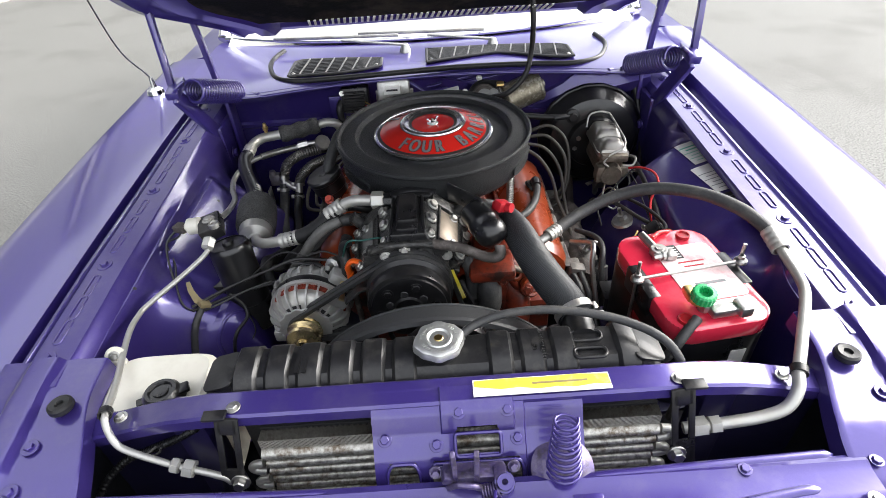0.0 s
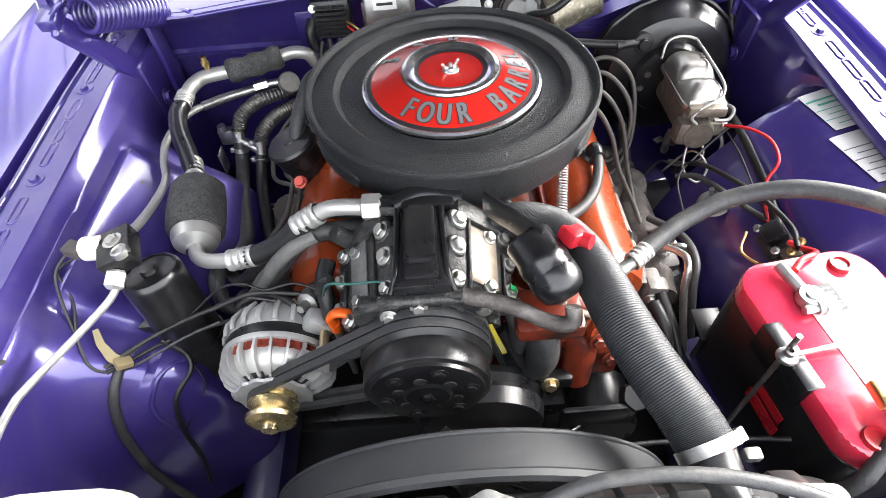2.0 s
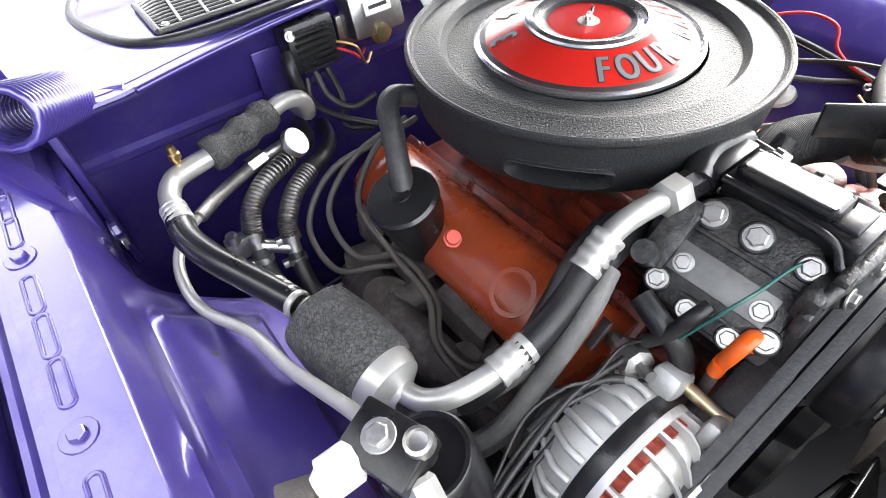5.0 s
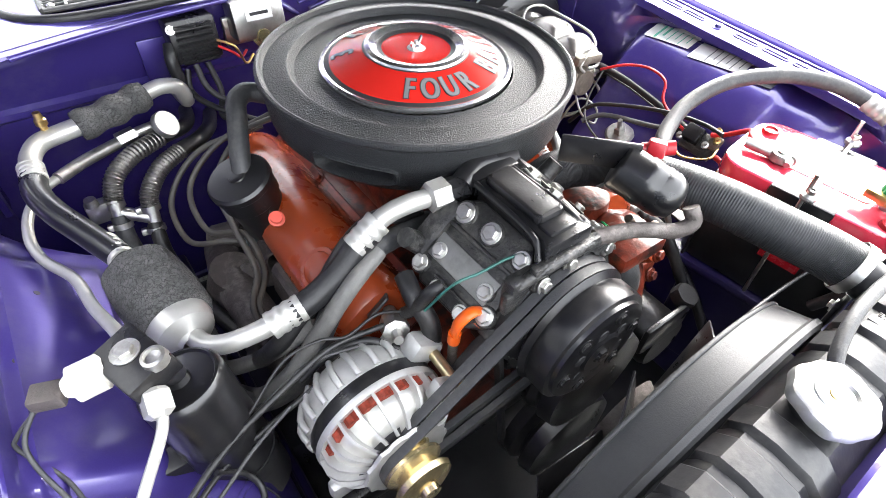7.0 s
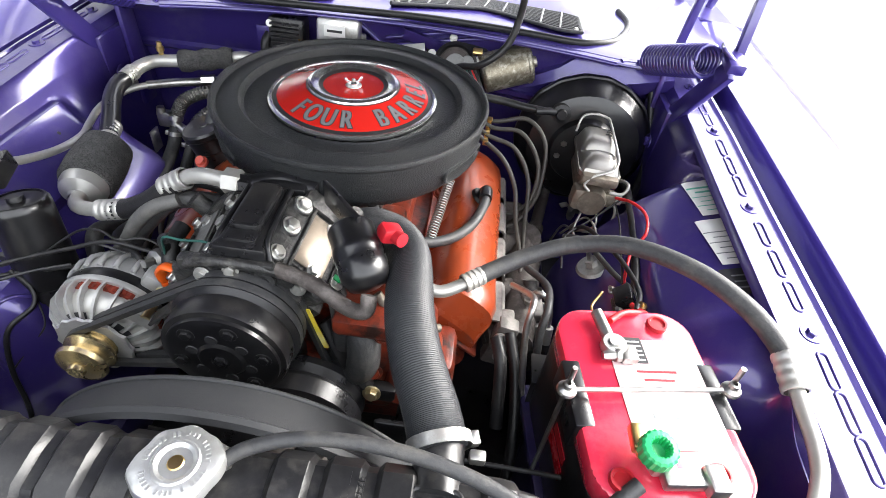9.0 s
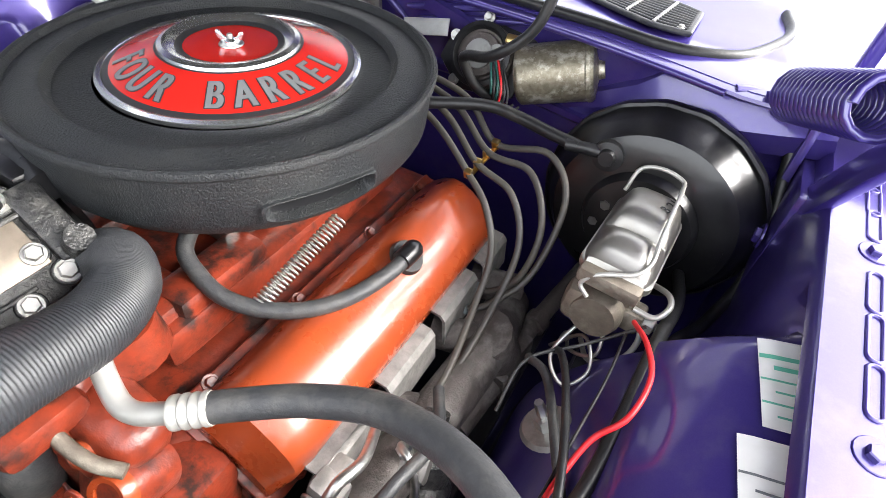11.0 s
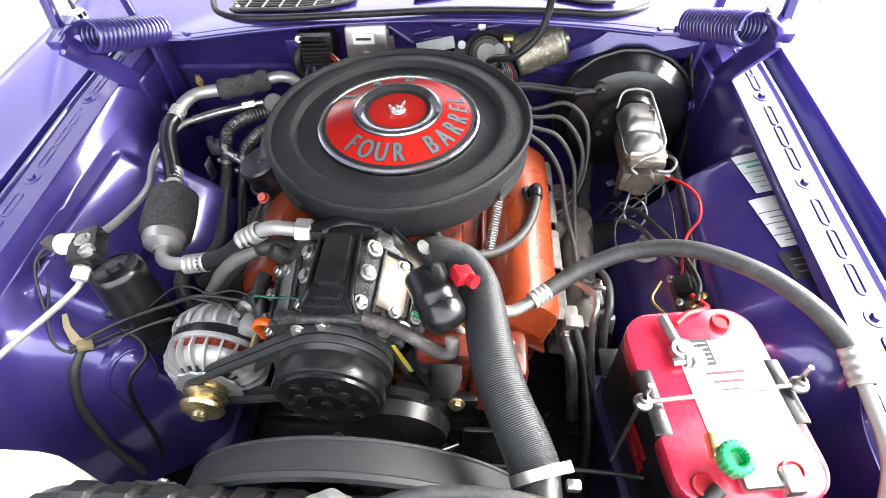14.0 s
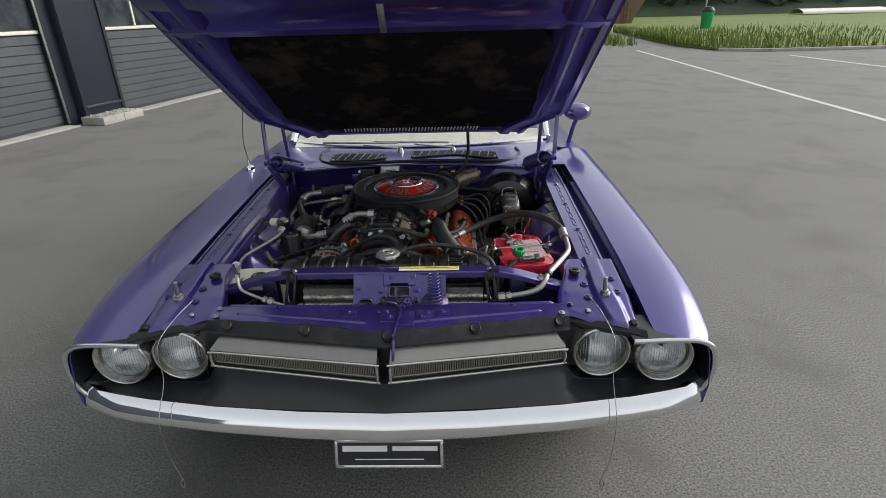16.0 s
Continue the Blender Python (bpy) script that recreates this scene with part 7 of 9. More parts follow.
for s in (-1, 1):
    part("end_boss", moved(prism(rounded(0.046, 0.066, 0.012), 0.004, None, 0.0012), pose(0.285 if s > 0 else -0.338, 0.580, 0.790 if s > 0 else 0.788, 0, s * 14)), TANK, RAD)
CAP_ZINC = material("dull_zinc_plate", (0.60, 0.61, 0.60), 0.36, 0.85, (0.50, 0.51, 0.50), 70, 0.5, dirt=(0.42, 0.41, 0.38), dirt_amount=0.4, dirt_scale=60, bump=0.1)
cm = pose(-0.016, 0.585, 0.817)
bm = lathe([(0, 0.010), (0.0135, 0.010), (0.0165, 0.0125), (0.0185, 0.0125), (0.0200, 0.0110), (0.030, 0.0105), (0.0335, 0.0085), (0.0352, 0.004), (0.0355, -0.002), (0.0340, -0.003), (0.027, -0.010)], None, 72)
for v in bm.verts:
    rr, a = math.hypot(v.co.x, v.co.y), math.atan2(v.co.y, v.co.x)
    if rr > 0.029:
        ear = 0.0050 * (math.exp(-((a - 0.35) / 0.22) ** 2) + math.exp(-((abs(a - 0.35) - math.pi) / 0.22) ** 2)) + 0.0011 * math.cos(8 * a)
        v.co.x, v.co.y = v.co.x * (1 + ear / rr), v.co.y * (1 + ear / rr)
cap = part("cap", moved(bm, cm), CAP_ZINC, RAD, "dull zinc radiator cap with two ears")
tagged(part("cap_embossing", join(*[moved(box((0.0255, 0, 0.0108), (0.0042, 0.0022, 0.0008)), cm @ pose(0, 0, 0, 0, 0, 9.0 * k)) for k in range(40) if k % 7 and k % 11]), CAP_ZINC, cap), kind="stuff")
part("cap_rivet", lathe([(0, 0.0015), (0.006, 0.001), (0.007, 0)], cm @ pose(0, 0, 0.010), 16), BRASS, cap, "tarnished brass rivet")
part("filler_neck", lathe([(0.022, 0.0), (0.024, 0.0), (0.026, -0.02)], pose(-0.016, 0.585, 0.815), 24), TANK, RAD)
part("outlet_neck", tube([(0.20, 0.60, 0.785), (0.20, 0.625, 0.785), (0.199, 0.655, 0.79)], 0.024, 16), TANK, RAD)
rows = []
for k in range(41):
    a = radians(14 + 152 * k / 40)
    rows.append([Vector((-0.026 + r * math.cos(a), y, 0.554 + r * math.sin(a))) for y, r in ((0.631, 0.252), (0.634, 0.259), (0.640, 0.260), (0.643, 0.256), (0.677, 0.247), (0.681, 0.245), (0.682, 0.240))])
shroud = solo("fan_shroud", sheet(rows, 0.003), SHROUD, "curved matt black fan shroud behind the radiator", "fan shroud")
part("rear_lip", tube([(-0.026 + 0.2455 * math.cos(a), 0.681, 0.554 + 0.2455 * math.sin(a)) for a in (radians(14 + 152 * k / 30) for k in range(31))], 0.0028, 8, 2), SHROUD, shroud)
for x in (-0.24, 0.19):
    tab = part("mounting_tab", box((x, 0.636, 0.735), (0.05, 0.006, 0.05), 0.002), SHROUD, shroud)
    bolt((x, 0.640, 0.742), (0, 1, 0), tab, STEEL, 0.006, 0.006)
upper_hose = solo("upper_radiator_hose", tube([(0.013, 0.978, 0.722), (0.028, 0.983, 0.742), (0.050, 0.987, 0.757), (0.077, 0.980, 0.768), (0.108, 0.960, 0.774), (0.130, 0.92, 0.783), (0.140, 0.86, 0.800), (0.149, 0.79, 0.810), (0.166, 0.73, 0.806), (0.187, 0.68, 0.798), (0.199, 0.645, 0.79)], lambda u: 0.0285 + 0.00028 * math.sin(2 * math.pi * 230 * u), 18, 180), RUBBER_BLUE, "thick ribbed grey-black upper radiator hose", "radiator hose")
part("hose_clamp", join(band((0.1985, 0.652, 0.7905), (0.3, -1, -0.25), 0.0305, 0.012), box((0.235, 0.642, 0.793), (0.016, 0.012, 0.012), 0.003)), STEEL, upper_hose, "steel worm clamp on the radiator neck")
part("hose_clamp", band((0.018, 0.980, 0.728), (0.55, 0.18, 0.8), 0.0292, 0.011), STEEL, upper_hose, "steel worm clamp on the thermostat neck")
overflow = solo("overflow_hose", tube([(0.012, 0.594, 0.812), (0.035, 0.607, 0.823), (0.08, 0.617, 0.833), (0.14, 0.618, 0.836), (0.20, 0.611, 0.832), (0.26, 0.594, 0.824), (0.305, 0.567, 0.812), (0.327, 0.543, 0.785), (0.334, 0.535, 0.74), (0.334, 0.54, 0.66)], 0.0066, 12, 8), RUBBER_GREY, "grey rubber overflow hose over the radiator tank", "hose")
part("spring_clamp", band((0.0165, 0.597, 0.8145), (0.85, 0.45, 0.4), 0.0068, 0.006), STEEL, overflow, "thin steel clamp at the filler neck")

# condenser in front
COND = thing("condenser", (0, 0.49, 0.34), "dusty aluminium condenser ahead of the radiator", "condenser")
# added black sheet stands for the shade between condenser and radiator
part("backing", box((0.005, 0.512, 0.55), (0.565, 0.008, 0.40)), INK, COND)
part("top_tube", tube([(-0.276, 0.488, 0.717), (0.286, 0.488, 0.717)], lambda u: 0.0098 + 0.0022 * math.sin(2 * math.pi * 105 * u), 10, 630), CORE_TUBE, COND, "dusty upper tube with wound fins")
ROWS = [0.717] + [0.692 - 0.0205 * k for k in range(17)]
for k, z in enumerate(ROWS[1:]):
    part("tube", tube([(-0.276, 0.488, z), (0.286, 0.488, z)], lambda u: 0.0076 + 0.0020 * math.sin(2 * math.pi * 105 * u), 8, 630), CORE_TUBE, COND)
for k in range(0, 18, 2):
    for s, x, q in ((-1, -0.282, k + 1), (1, 0.290, k)):
        if q + 1 < len(ROWS):
            z, g = ROWS[q], ROWS[q] - ROWS[q + 1]
            part("return_bend", tube([(x, 0.488, z), (x + s * 0.014, 0.488, z - g * 0.15), (x + s * 0.019, 0.488, z - g / 2), (x + s * 0.014, 0.488, z - g * 0.85), (x, 0.488, z - g)], 0.0062, 8, 4), ALU_PIPE, COND)
verts, faces = [], []
for row, (za, zb) in enumerate(zip([0.748] + ROWS, ROWS)):
    for k in range(330):
        x = -0.276 + 0.562 * k / 329
        b = len(verts)
        verts += [(x, 0.4875, za), (x + 0.0010, 0.506, za), (x + 0.0010, 0.506, zb), (x, 0.4875, zb), (x + 0.0010, 0.4875, za), (x + 0.0010, 0.4875, zb)]
        faces += [(b, b + 1, b + 2, b + 3), (b, b + 4, b + 5, b + 3)]
me = bpy.data.meshes.new("fins")
me.from_pydata(verts, [], faces)
me.materials.append(CORE)
tagged(part("fin_pack", me, CORE, COND), "thin dusty cooling fins", kind="stuff")

# ---- battery ----
BAT = thing("battery", (0.44, 0.772, 0.55), "red and black spiral-cell car battery with terminal clamps", "battery")
bmx = pose(0.438, 0.774, 0, 0, 0, 7)
bl, bw = 0.258, 0.178
part("case", moved(prism(rounded(bw, bl, 0.035, 6), 0.160, pose(0, 0, 0.550), 0.004), bmx), GLOSS_BLACK, BAT, "glossy black case")
part("top", moved(prism(rounded(bw + 0.004, bl + 0.004, 0.042, 8), 0.036, pose(0, 0, 0.7085), 0.006), bmx), RED, BAT, "red plastic top")
for sx in (-1, 1):
    part("hold_edge", moved(box((sx * (bw / 2 - 0.004), 0.0, 0.722), (0.024, 0.090, 0.048), 0.004), bmx), GLOSS_BLACK, BAT, "black side rail")
for x, y in ((0.045, 0.105), (0.045, -0.098), (-0.062, -0.105)):
    part("vent_cap", moved(lathe([(0, 0.003), (0.009, 0.003), (0.010, 0.006), (0.013, 0.006), (0.014, 0.0)], pose(x, y, 0.7445), 18), bmx), RED_DARK, BAT, "dark red vent plug")
part("label", moved(prism(rounded(0.108, 0.150, 0.012), 0.0012, pose(0.022, 0.004, 0.7448)), bmx), LABEL_FILM, BAT, "large pale sticker, partly worn")
part("warning_label", moved(box((-0.004, 0.062, 0.7462), (0.036, 0.040, 0.001)), bmx), INK, BAT, "black warning label")
for k in range(5):
    part("print", moved(box((-0.004, 0.075 - 0.007 * k, 0.7468), (0.030, 0.002, 0.0005)), bmx), WHITE, BAT)
for k in range(3):
    part("print", moved(box((0.02, 0.030 - 0.012 * k, 0.7464), (0.05 - 0.012 * k, 0.003, 0.0005)), bmx), RED_DARK, BAT)
part("print", moved(box((0.024, -0.030, 0.7464), (0.055, 0.006, 0.0005)), bmx), LETTER_GREY, BAT)
part("front_label", moved(box((0.035, -bl / 2 - 0.0012, 0.655), (0.028, 0.001, 0.045)), bmx), WHITE, BAT, "white bar-coded label")
part("side_print", moved(join(box((-bw / 2 - 0.0012, -0.02, 0.66), (0.001, 0.05, 0.016)), box((-bw / 2 - 0.0012, -0.02, 0.635), (0.001, 0.06, 0.022))), bmx), RED_DARK, BAT, "dark red side print")
rear = part("rear_terminal", moved(join(lathe([(0, 0.020), (0.0075, 0.020), (0.009, 0.0)], pose(-0.028, 0.062, 0.744), 20), lathe([(0.008, 0.016), (0.0145, 0.016), (0.016, 0.013), (0.016, 0.004), (0.014, 0.001)], pose(-0.028, 0.062, 0.745), 24), box((-0.012, 0.050, 0.753), (0.020, 0.024, 0.012), 0.003), tube([(-0.030, 0.072, 0.753), (-0.034, 0.092, 0.755), (-0.038, 0.114, 0.757)], 0.0078, 12)), bmx), STEEL, BAT, "grey lead terminal clamp")
bolt(bmx @ Vector((-0.024, 0.048, 0.754)), (-1, -0.2, 0), rear, STEEL, 0.006, 0.022)
front = part("front_terminal", moved(join(lathe([(0, 0.026), (0.008, 0.026), (0.0095, 0.0)], pose(-0.022, -0.088, 0.744), 16), box((-0.020, -0.088, 0.757), (0.026, 0.03, 0.016), 0.004), box((0.0, -0.108, 0.758), (0.05, 0.02, 0.016), 0.004), box((0.028, -0.112, 0.762), (0.022, 0.03, 0.02), 0.004)), bmx), STEEL, BAT, "grey lead terminal clamp")
part("cut_off_knob", lathe([(0, 0.006), (0.008, 0.007), (0.0095, 0.017), (0.0115, 0.019), (0.0165, 0.0185), (0.019, 0.016), (0.0195, 0.002), (0.016, 0)], pose(0.419, 0.684, 0.770, 8), 72, 0.0006, 18), GREEN, front, "green plastic cut-off knob")
part("knob_base", join(lathe([(0.0, 0.012), (0.013, 0.012), (0.014, 0)], pose(0.417, 0.690, 0.758), 14), box((0.405, 0.700, 0.768), (0.016, 0.03, 0.014), 0.003)), BRASS, front)
hold = thing("battery_hold_down", (0.436, 0.77, 0.70), "thin steel hold-down bar across the battery top", "hold-down")
A, B_ = Vector((0.337, 0.756, 0.757)), Vector((0.534, 0.786, 0.757))
part("bar", tube([A, B_], 0.0032, 8), STEEL, hold)
for p in (A, B_):
    part("rod", tube([p - Vector((0, 0, 0.20)), p + Vector((0.002, 0.006, 0.034))], 0.0032, 8), STEEL, hold)
    part("eye", lathe([(0.004, -0.004), (0.011, -0.003), (0.012, 0.0), (0.011, 0.003), (0.006, 0.006), (0.006, 0.012), (0.003, 0.013)], pose(*p), 16), STEEL, hold)
# tray colour carries the shade under the battery
solo("battery_tray", join(moved(box((0, 0, 0.540), (0.20, 0.28, 0.016), 0.004), bmx), moved(box((0.0, 0.0, 0.42), (0.16, 0.20, 0.24), 0.01), bmx)), PURPLE_SHADED, "purple battery tray on the inner fender, darkened for shade", "tray")
solo("battery_cable", tube([(0.405, 0.658, 0.752), (0.385, 0.643, 0.742), (0.365, 0.628, 0.725), (0.352, 0.63, 0.69), (0.345, 0.67, 0.60)], 0.0085, 10), RUBBER_GREY, "thick black negative battery cable", "cable", group="battery cables")
solo("battery_cable", tube([(0.405, 0.875, 0.752), (0.425, 0.893, 0.750), (0.45, 0.905, 0.742), (0.47, 0.925, 0.722), (0.475, 0.95, 0.70), (0.47, 0.97, 0.69)], 0.0045, 10), RED_WIRE, "red positive battery cable", "cable", group="battery cables")

# ---- washer bottle ----
WASH = thing("washer_bottle", (-0.47, 0.63, 0.53), "milky plastic washer bottle with a black cap beside the radiator", "washer bottle")
rows = []
for z, gx, gy in ((0.50, 0.80, 0.85), (0.52, 0.97, 0.97), (0.66, 1.0, 1.0), (0.705, 1.0, 1.0), (0.722, 0.97, 0.95), (0.730, 0.85, 0.82)):
    rows.append([Vector((-0.472 + 0.089 * gx * px, 0.620 + 0.062 * gy * py, z + 0.004 * py)) for px, py in ((math.copysign(abs(math.cos(a)) ** 0.45, math.cos(a)), math.copysign(abs(math.sin(a)) ** 0.45, math.sin(a))) for a in (2 * math.pi * k / 28 for k in range(29)))])
bm = sheet(rows)
bm.faces.new([bm.verts.new(p) for p in rows[-1][:-1]])
bm.faces.new([bm.verts.new(p) for p in rows[0][:-1]])
bmesh.ops.remove_doubles(bm, verts=bm.verts, dist=0.0001)
part("bottle", bm, PLASTIC_WHITE, WASH)
part("ear", join(lathe([(0.0, 0.004), (0.014, 0.004), (0.016, 0.0)], facing((-0.556, 0.668, 0.745), (0.3, -0.8, 0.4)), 18), box((-0.552, 0.662, 0.728), (0.028, 0.012, 0.03), 0.004)), PLASTIC_WHITE, WASH)
bolt((-0.556, 0.665, 0.747), (0.3, -0.8, 0.4), WASH, STEEL, 0.006, 0.006)
part("cap", join(lathe([(0, 0.010), (0.016, 0.010), (0.018, 0.014), (0.023, 0.014), (0.028, 0.008), (0.029, 0.0), (0.033, -0.006)], pose(-0.447, 0.583, 0.739, -3), 36), box((-0.419, 0.592, 0.744), (0.022, 0.020, 0.007), 0.003, (0, 0, 25)), box((-0.474, 0.572, 0.742), (0.016, 0.014, 0.006), 0.002, (0, 0, 25)), lathe([(0.0, 0.012), (0.011, 0.0125), (0.012, 0.009)], pose(-0.447, 0.583, 0.739, -3), 24)), GLOSS_BLACK, WASH, "black snap cap")

# ---- receiver drier and air conditioning lines ----
DRY = thing("receiver_drier", (-0.44, 0.94, 0.55), "black receiver drier canister with pipe fittings", "receiver drier")
dm = facing((-0.428, 0.930, 0.540), (-0.12, 0.17, 1.0))
part("can", lathe([(0, 0.0), (0.038, 0.0), (0.0425, 0.006), (0.0425, 0.120), (0.043, 0.122), (0.043, 0.130), (0.0425, 0.132), (0.0425, 0.196), (0.0418, 0.203), (0.0385, 0.208), (0.036, 0.2085), (0.034, 0.206), (0.012, 0.207), (0.011, 0.214), (0, 0.214)], dm, 36), GLOSS_BLACK, DRY, "gloss black canister")
part("head_block", moved(box((0, 0, 0), (0.046, 0.062, 0.028), 0.003), pose(-0.475, 0.970, 0.785, 0, -10, 20)), BLACK, DRY, "black fitting block")
part("sight_glass", lathe([(0, 0.006), (0.007, 0.007), (0.008, 0.010), (0.011, 0.009), (0.012, 0)], pose(-0.458, 0.952, 0.797, 0, -10), 16), STEEL, DRY)
bolt((-0.478, 0.975, 0.799), (-0.15, 0, 1), DRY, STEEL, 0.009, 0.006)
part("switch", lathe([(0, 0.032), (0.008, 0.032), (0.012, 0.026), (0.017, 0.024), (0.017, 0.0), (0.012, -0.004)], facing((-0.500, 0.978, 0.785), (-1, 0.05, -0.1)), 18), PLASTIC_WHITE, DRY, "white pressure switch")
part("connector", box((-0.545, 0.985, 0.777), (0.028, 0.022, 0.016), 0.003, (0, 0, -20)), IRON, DRY)
part("fitting_nut", lathe([(0, 0.022), (0.008, 0.022), (0.013, 0.018), (0.013, 0.0), (0.01, -0.004)], facing((-0.472, 0.938, 0.775), (-0.1, -0.8, -0.35)), 6), ALU_PIPE, DRY)
part("strap", lathe([(0.043, 0.0), (0.045, 0.0), (0.045, 0.02), (0.043, 0.02)], dm @ pose(0, 0, 0.05), 30), BLACK, DRY)
part("mount", box((-0.485, 0.945, 0.63), (0.05, 0.03, 0.05), 0.004), BLACK, DRY)
solo("liquid_line", tube([(-0.473, 0.930, 0.770), (-0.477, 0.912, 0.760), (-0.505, 0.875, 0.748), (-0.555, 0.805, 0.735), (-0.566, 0.775, 0.733), (-0.560, 0.72, 0.738), (-0.515, 0.59, 0.76), (-0.494, 0.532, 0.778), (-0.488, 0.513, 0.775), (-0.480, 0.500, 0.752), (-0.462, 0.492, 0.738), (-0.40, 0.478, 0.718), (-0.345, 0.468, 0.705), (-0.325, 0.465, 0.693), (-0.320, 0.466, 0.65), (-0.30, 0.48, 0.60)], 0.0051, 12, 8), ALU_PIPE, "bent aluminium refrigerant pipe from drier to condenser", "pipe", group="refrigerant pipes")
solo("pipe_nut", join(lathe([(0.007, 0.016), (0.013, 0.014), (0.013, 0.0), (0.0075, -0.002)], facing((-0.385, 0.4757, 0.7145), (1, -0.16, -0.22)), 6), lathe([(0.007, 0.012), (0.011, 0.010), (0.011, 0.0), (0.0075, -0.002)], facing((-0.402, 0.4785, 0.7185), (1, -0.16, -0.22)), 6)), ALU_PIPE, "aluminium pipe union nut", "pipe nut")
solo("pipe_clip", lathe([(0.0075, -0.006), (0.0095, -0.006), (0.0095, 0.006), (0.0075, 0.006)], facing((-0.494, 0.529, 0.778), (0.4, -1, 0.3)), 14), RUBBER, "black rubber pipe clip on support", "clip")
# suction side with its muffler
MUF = thing("suction_muffler", (-0.437, 1.11, 0.66), "wrapped muffler in the air conditioning suction hose", "muffler")
ma, mb = Vector((-0.448, 1.178, 0.706)), Vector((-0.428, 1.050, 0.694))
mm = facing(ma, mb - ma)
part("shell", lathe([(0.014, -0.012), (0.018, -0.004), (0.032, 0.004), (0.037, 0.012), (0.037, 0.115), (0.033, 0.126), (0.016, 0.136), (0.013, 0.142)], mm, 32), ALU_PIPE, MUF, "dull aluminium shell")
part("wrap", lathe([(0.037, 0.008), (0.0425, 0.010), (0.0455, 0.04), (0.046, 0.07), (0.0445, 0.098), (0.041, 0.106), (0.037, 0.107)], mm, 40, 0.0006, 7), WRAP, MUF, "cracked black foam wrap")
solo("suction_tube", tube([(-0.424, 1.045, 0.697), (-0.416, 1.024, 0.700), (-0.398, 1.008, 0.706), (-0.37, 0.998, 0.714), (-0.335, 0.992, 0.723)], 0.0115, 12, 6), ALU_PIPE, "bent aluminium tube out of the muffler", "pipe", group="refrigerant pipes")


def ferrule(hose, p, d, r=0.0165, L=0.042):
    prof = [(r * 0.78, -L / 2), (r * 0.98, -L * 0.49), (r, -L * 0.46)]
    for z in (-0.26, 0.0, 0.26):
        prof += [(r, (z - 0.085) * L), (r * 0.945, (z - 0.045) * L), (r * 0.94, (z + 0.045) * L), (r, (z + 0.085) * L)]
    prof += [(r, L * 0.46), (r * 0.97, L * 0.49)]
    return part("ferrule", lathe(prof + [(r * 0.8, L / 2)], facing(p, d), 24), ALU_PIPE, hose, "crimped aluminium ferrule")


solo("heater_hose", tube([(-0.215, 0.985, 0.768), (-0.250, 0.973, 0.756), (-0.281, 0.970, 0.727), (-0.313, 0.974, 0.680), (-0.349, 0.979, 0.634), (-0.384, 1.004, 0.585), (-0.407, 1.06, 0.540), (-0.418, 1.12, 0.500), (-0.42, 1.20, 0.47)], 0.0108, 14, 6), RUBBER_DUSTY, "dusty grey heater hose looping below the suction hose", "hose", group="heater hoses")
solo("heater_hose", tube([(-0.300, 0.990, 0.690), (-0.331, 1.005, 0.660), (-0.373, 1.031, 0.620), (-0.414, 1.077, 0.580), (-0.446, 1.152, 0.560), (-0.455, 1.23, 0.55)], 0.0105, 14, 6), RUBBER_DUSTY, "dusty grey heater hose looping below the muffler", "hose", group="heater hoses")
hose = solo("suction_hose", tube([(-0.335, 0.992, 0.723), (-0.30, 0.991, 0.733), (-0.265, 0.992, 0.752), (-0.235, 0.996, 0.776), (-0.215, 0.998, 0.790)], 0.0155, 14, 6), RUBBER, "fat black suction hose above the valve cover", "hose", group="air conditioning hoses")
ferrule(hose, (-0.332, 0.992, 0.724), (1, -0.02, 0.22))
ferrule(hose, (-0.222, 0.998, 0.787), (0.8, 0.05, 0.5))
solo("suction_tube", tube([(-0.215, 0.999, 0.791), (-0.195, 0.999, 0.802), (-0.17, 0.996, 0.808), (-0.13, 0.991, 0.808)], 0.0115, 12, 6), ALU_PIPE, "bent aluminium tube into the compressor", "pipe", group="refrigerant pipes")
solo("pipe_nut", lathe([(0.012, -0.016), (0.019, -0.013), (0.019, 0.010), (0.014, 0.014), (0.014, 0.02)], facing((-0.128, 0.991, 0.808), (1, -0.05, 0)), 6), ALU_PIPE, "large aluminium union nut", "pipe nut")
solo("compressor_fitting", join(lathe([(0.012, -0.01), (0.016, -0.01), (0.016, 0.015), (0.011, 0.02), (0.011, 0.04)], facing((-0.108, 0.989, 0.808), (1, -0.1, 0)), 8), box((-0.055, 0.985, 0.812), (0.07, 0.03, 0.026), 0.005)), BLACK, "black fitting block on the compressor", "fitting")
hose = solo("suction_hose", tube([(-0.458, 1.20, 0.712), (-0.480, 1.25, 0.720), (-0.503, 1.30, 0.730), (-0.515, 1.345, 0.737), (-0.512, 1.385, 0.740)], 0.0165, 14, 6), GLOSS_BLACK, "shiny black suction hose along the inner fender", "hose", group="air conditioning hoses")
ferrule(hose, (-0.462, 1.212, 0.713), (0.3, -1, -0.06))
ferrule(hose, (-0.512, 1.385, 0.741), (0.02, 1, 0.06), 0.0165, 0.034)
solo("suction_tube", tube([(-0.512, 1.39, 0.741), (-0.508, 1.425, 0.743), (-0.492, 1.452, 0.745), (-0.462, 1.462, 0.746), (-0.42, 1.468, 0.748)], 0.0135, 12, 6), ALU_PIPE, "bent aluminium tube towards the firewall", "pipe", group="refrigerant pipes")
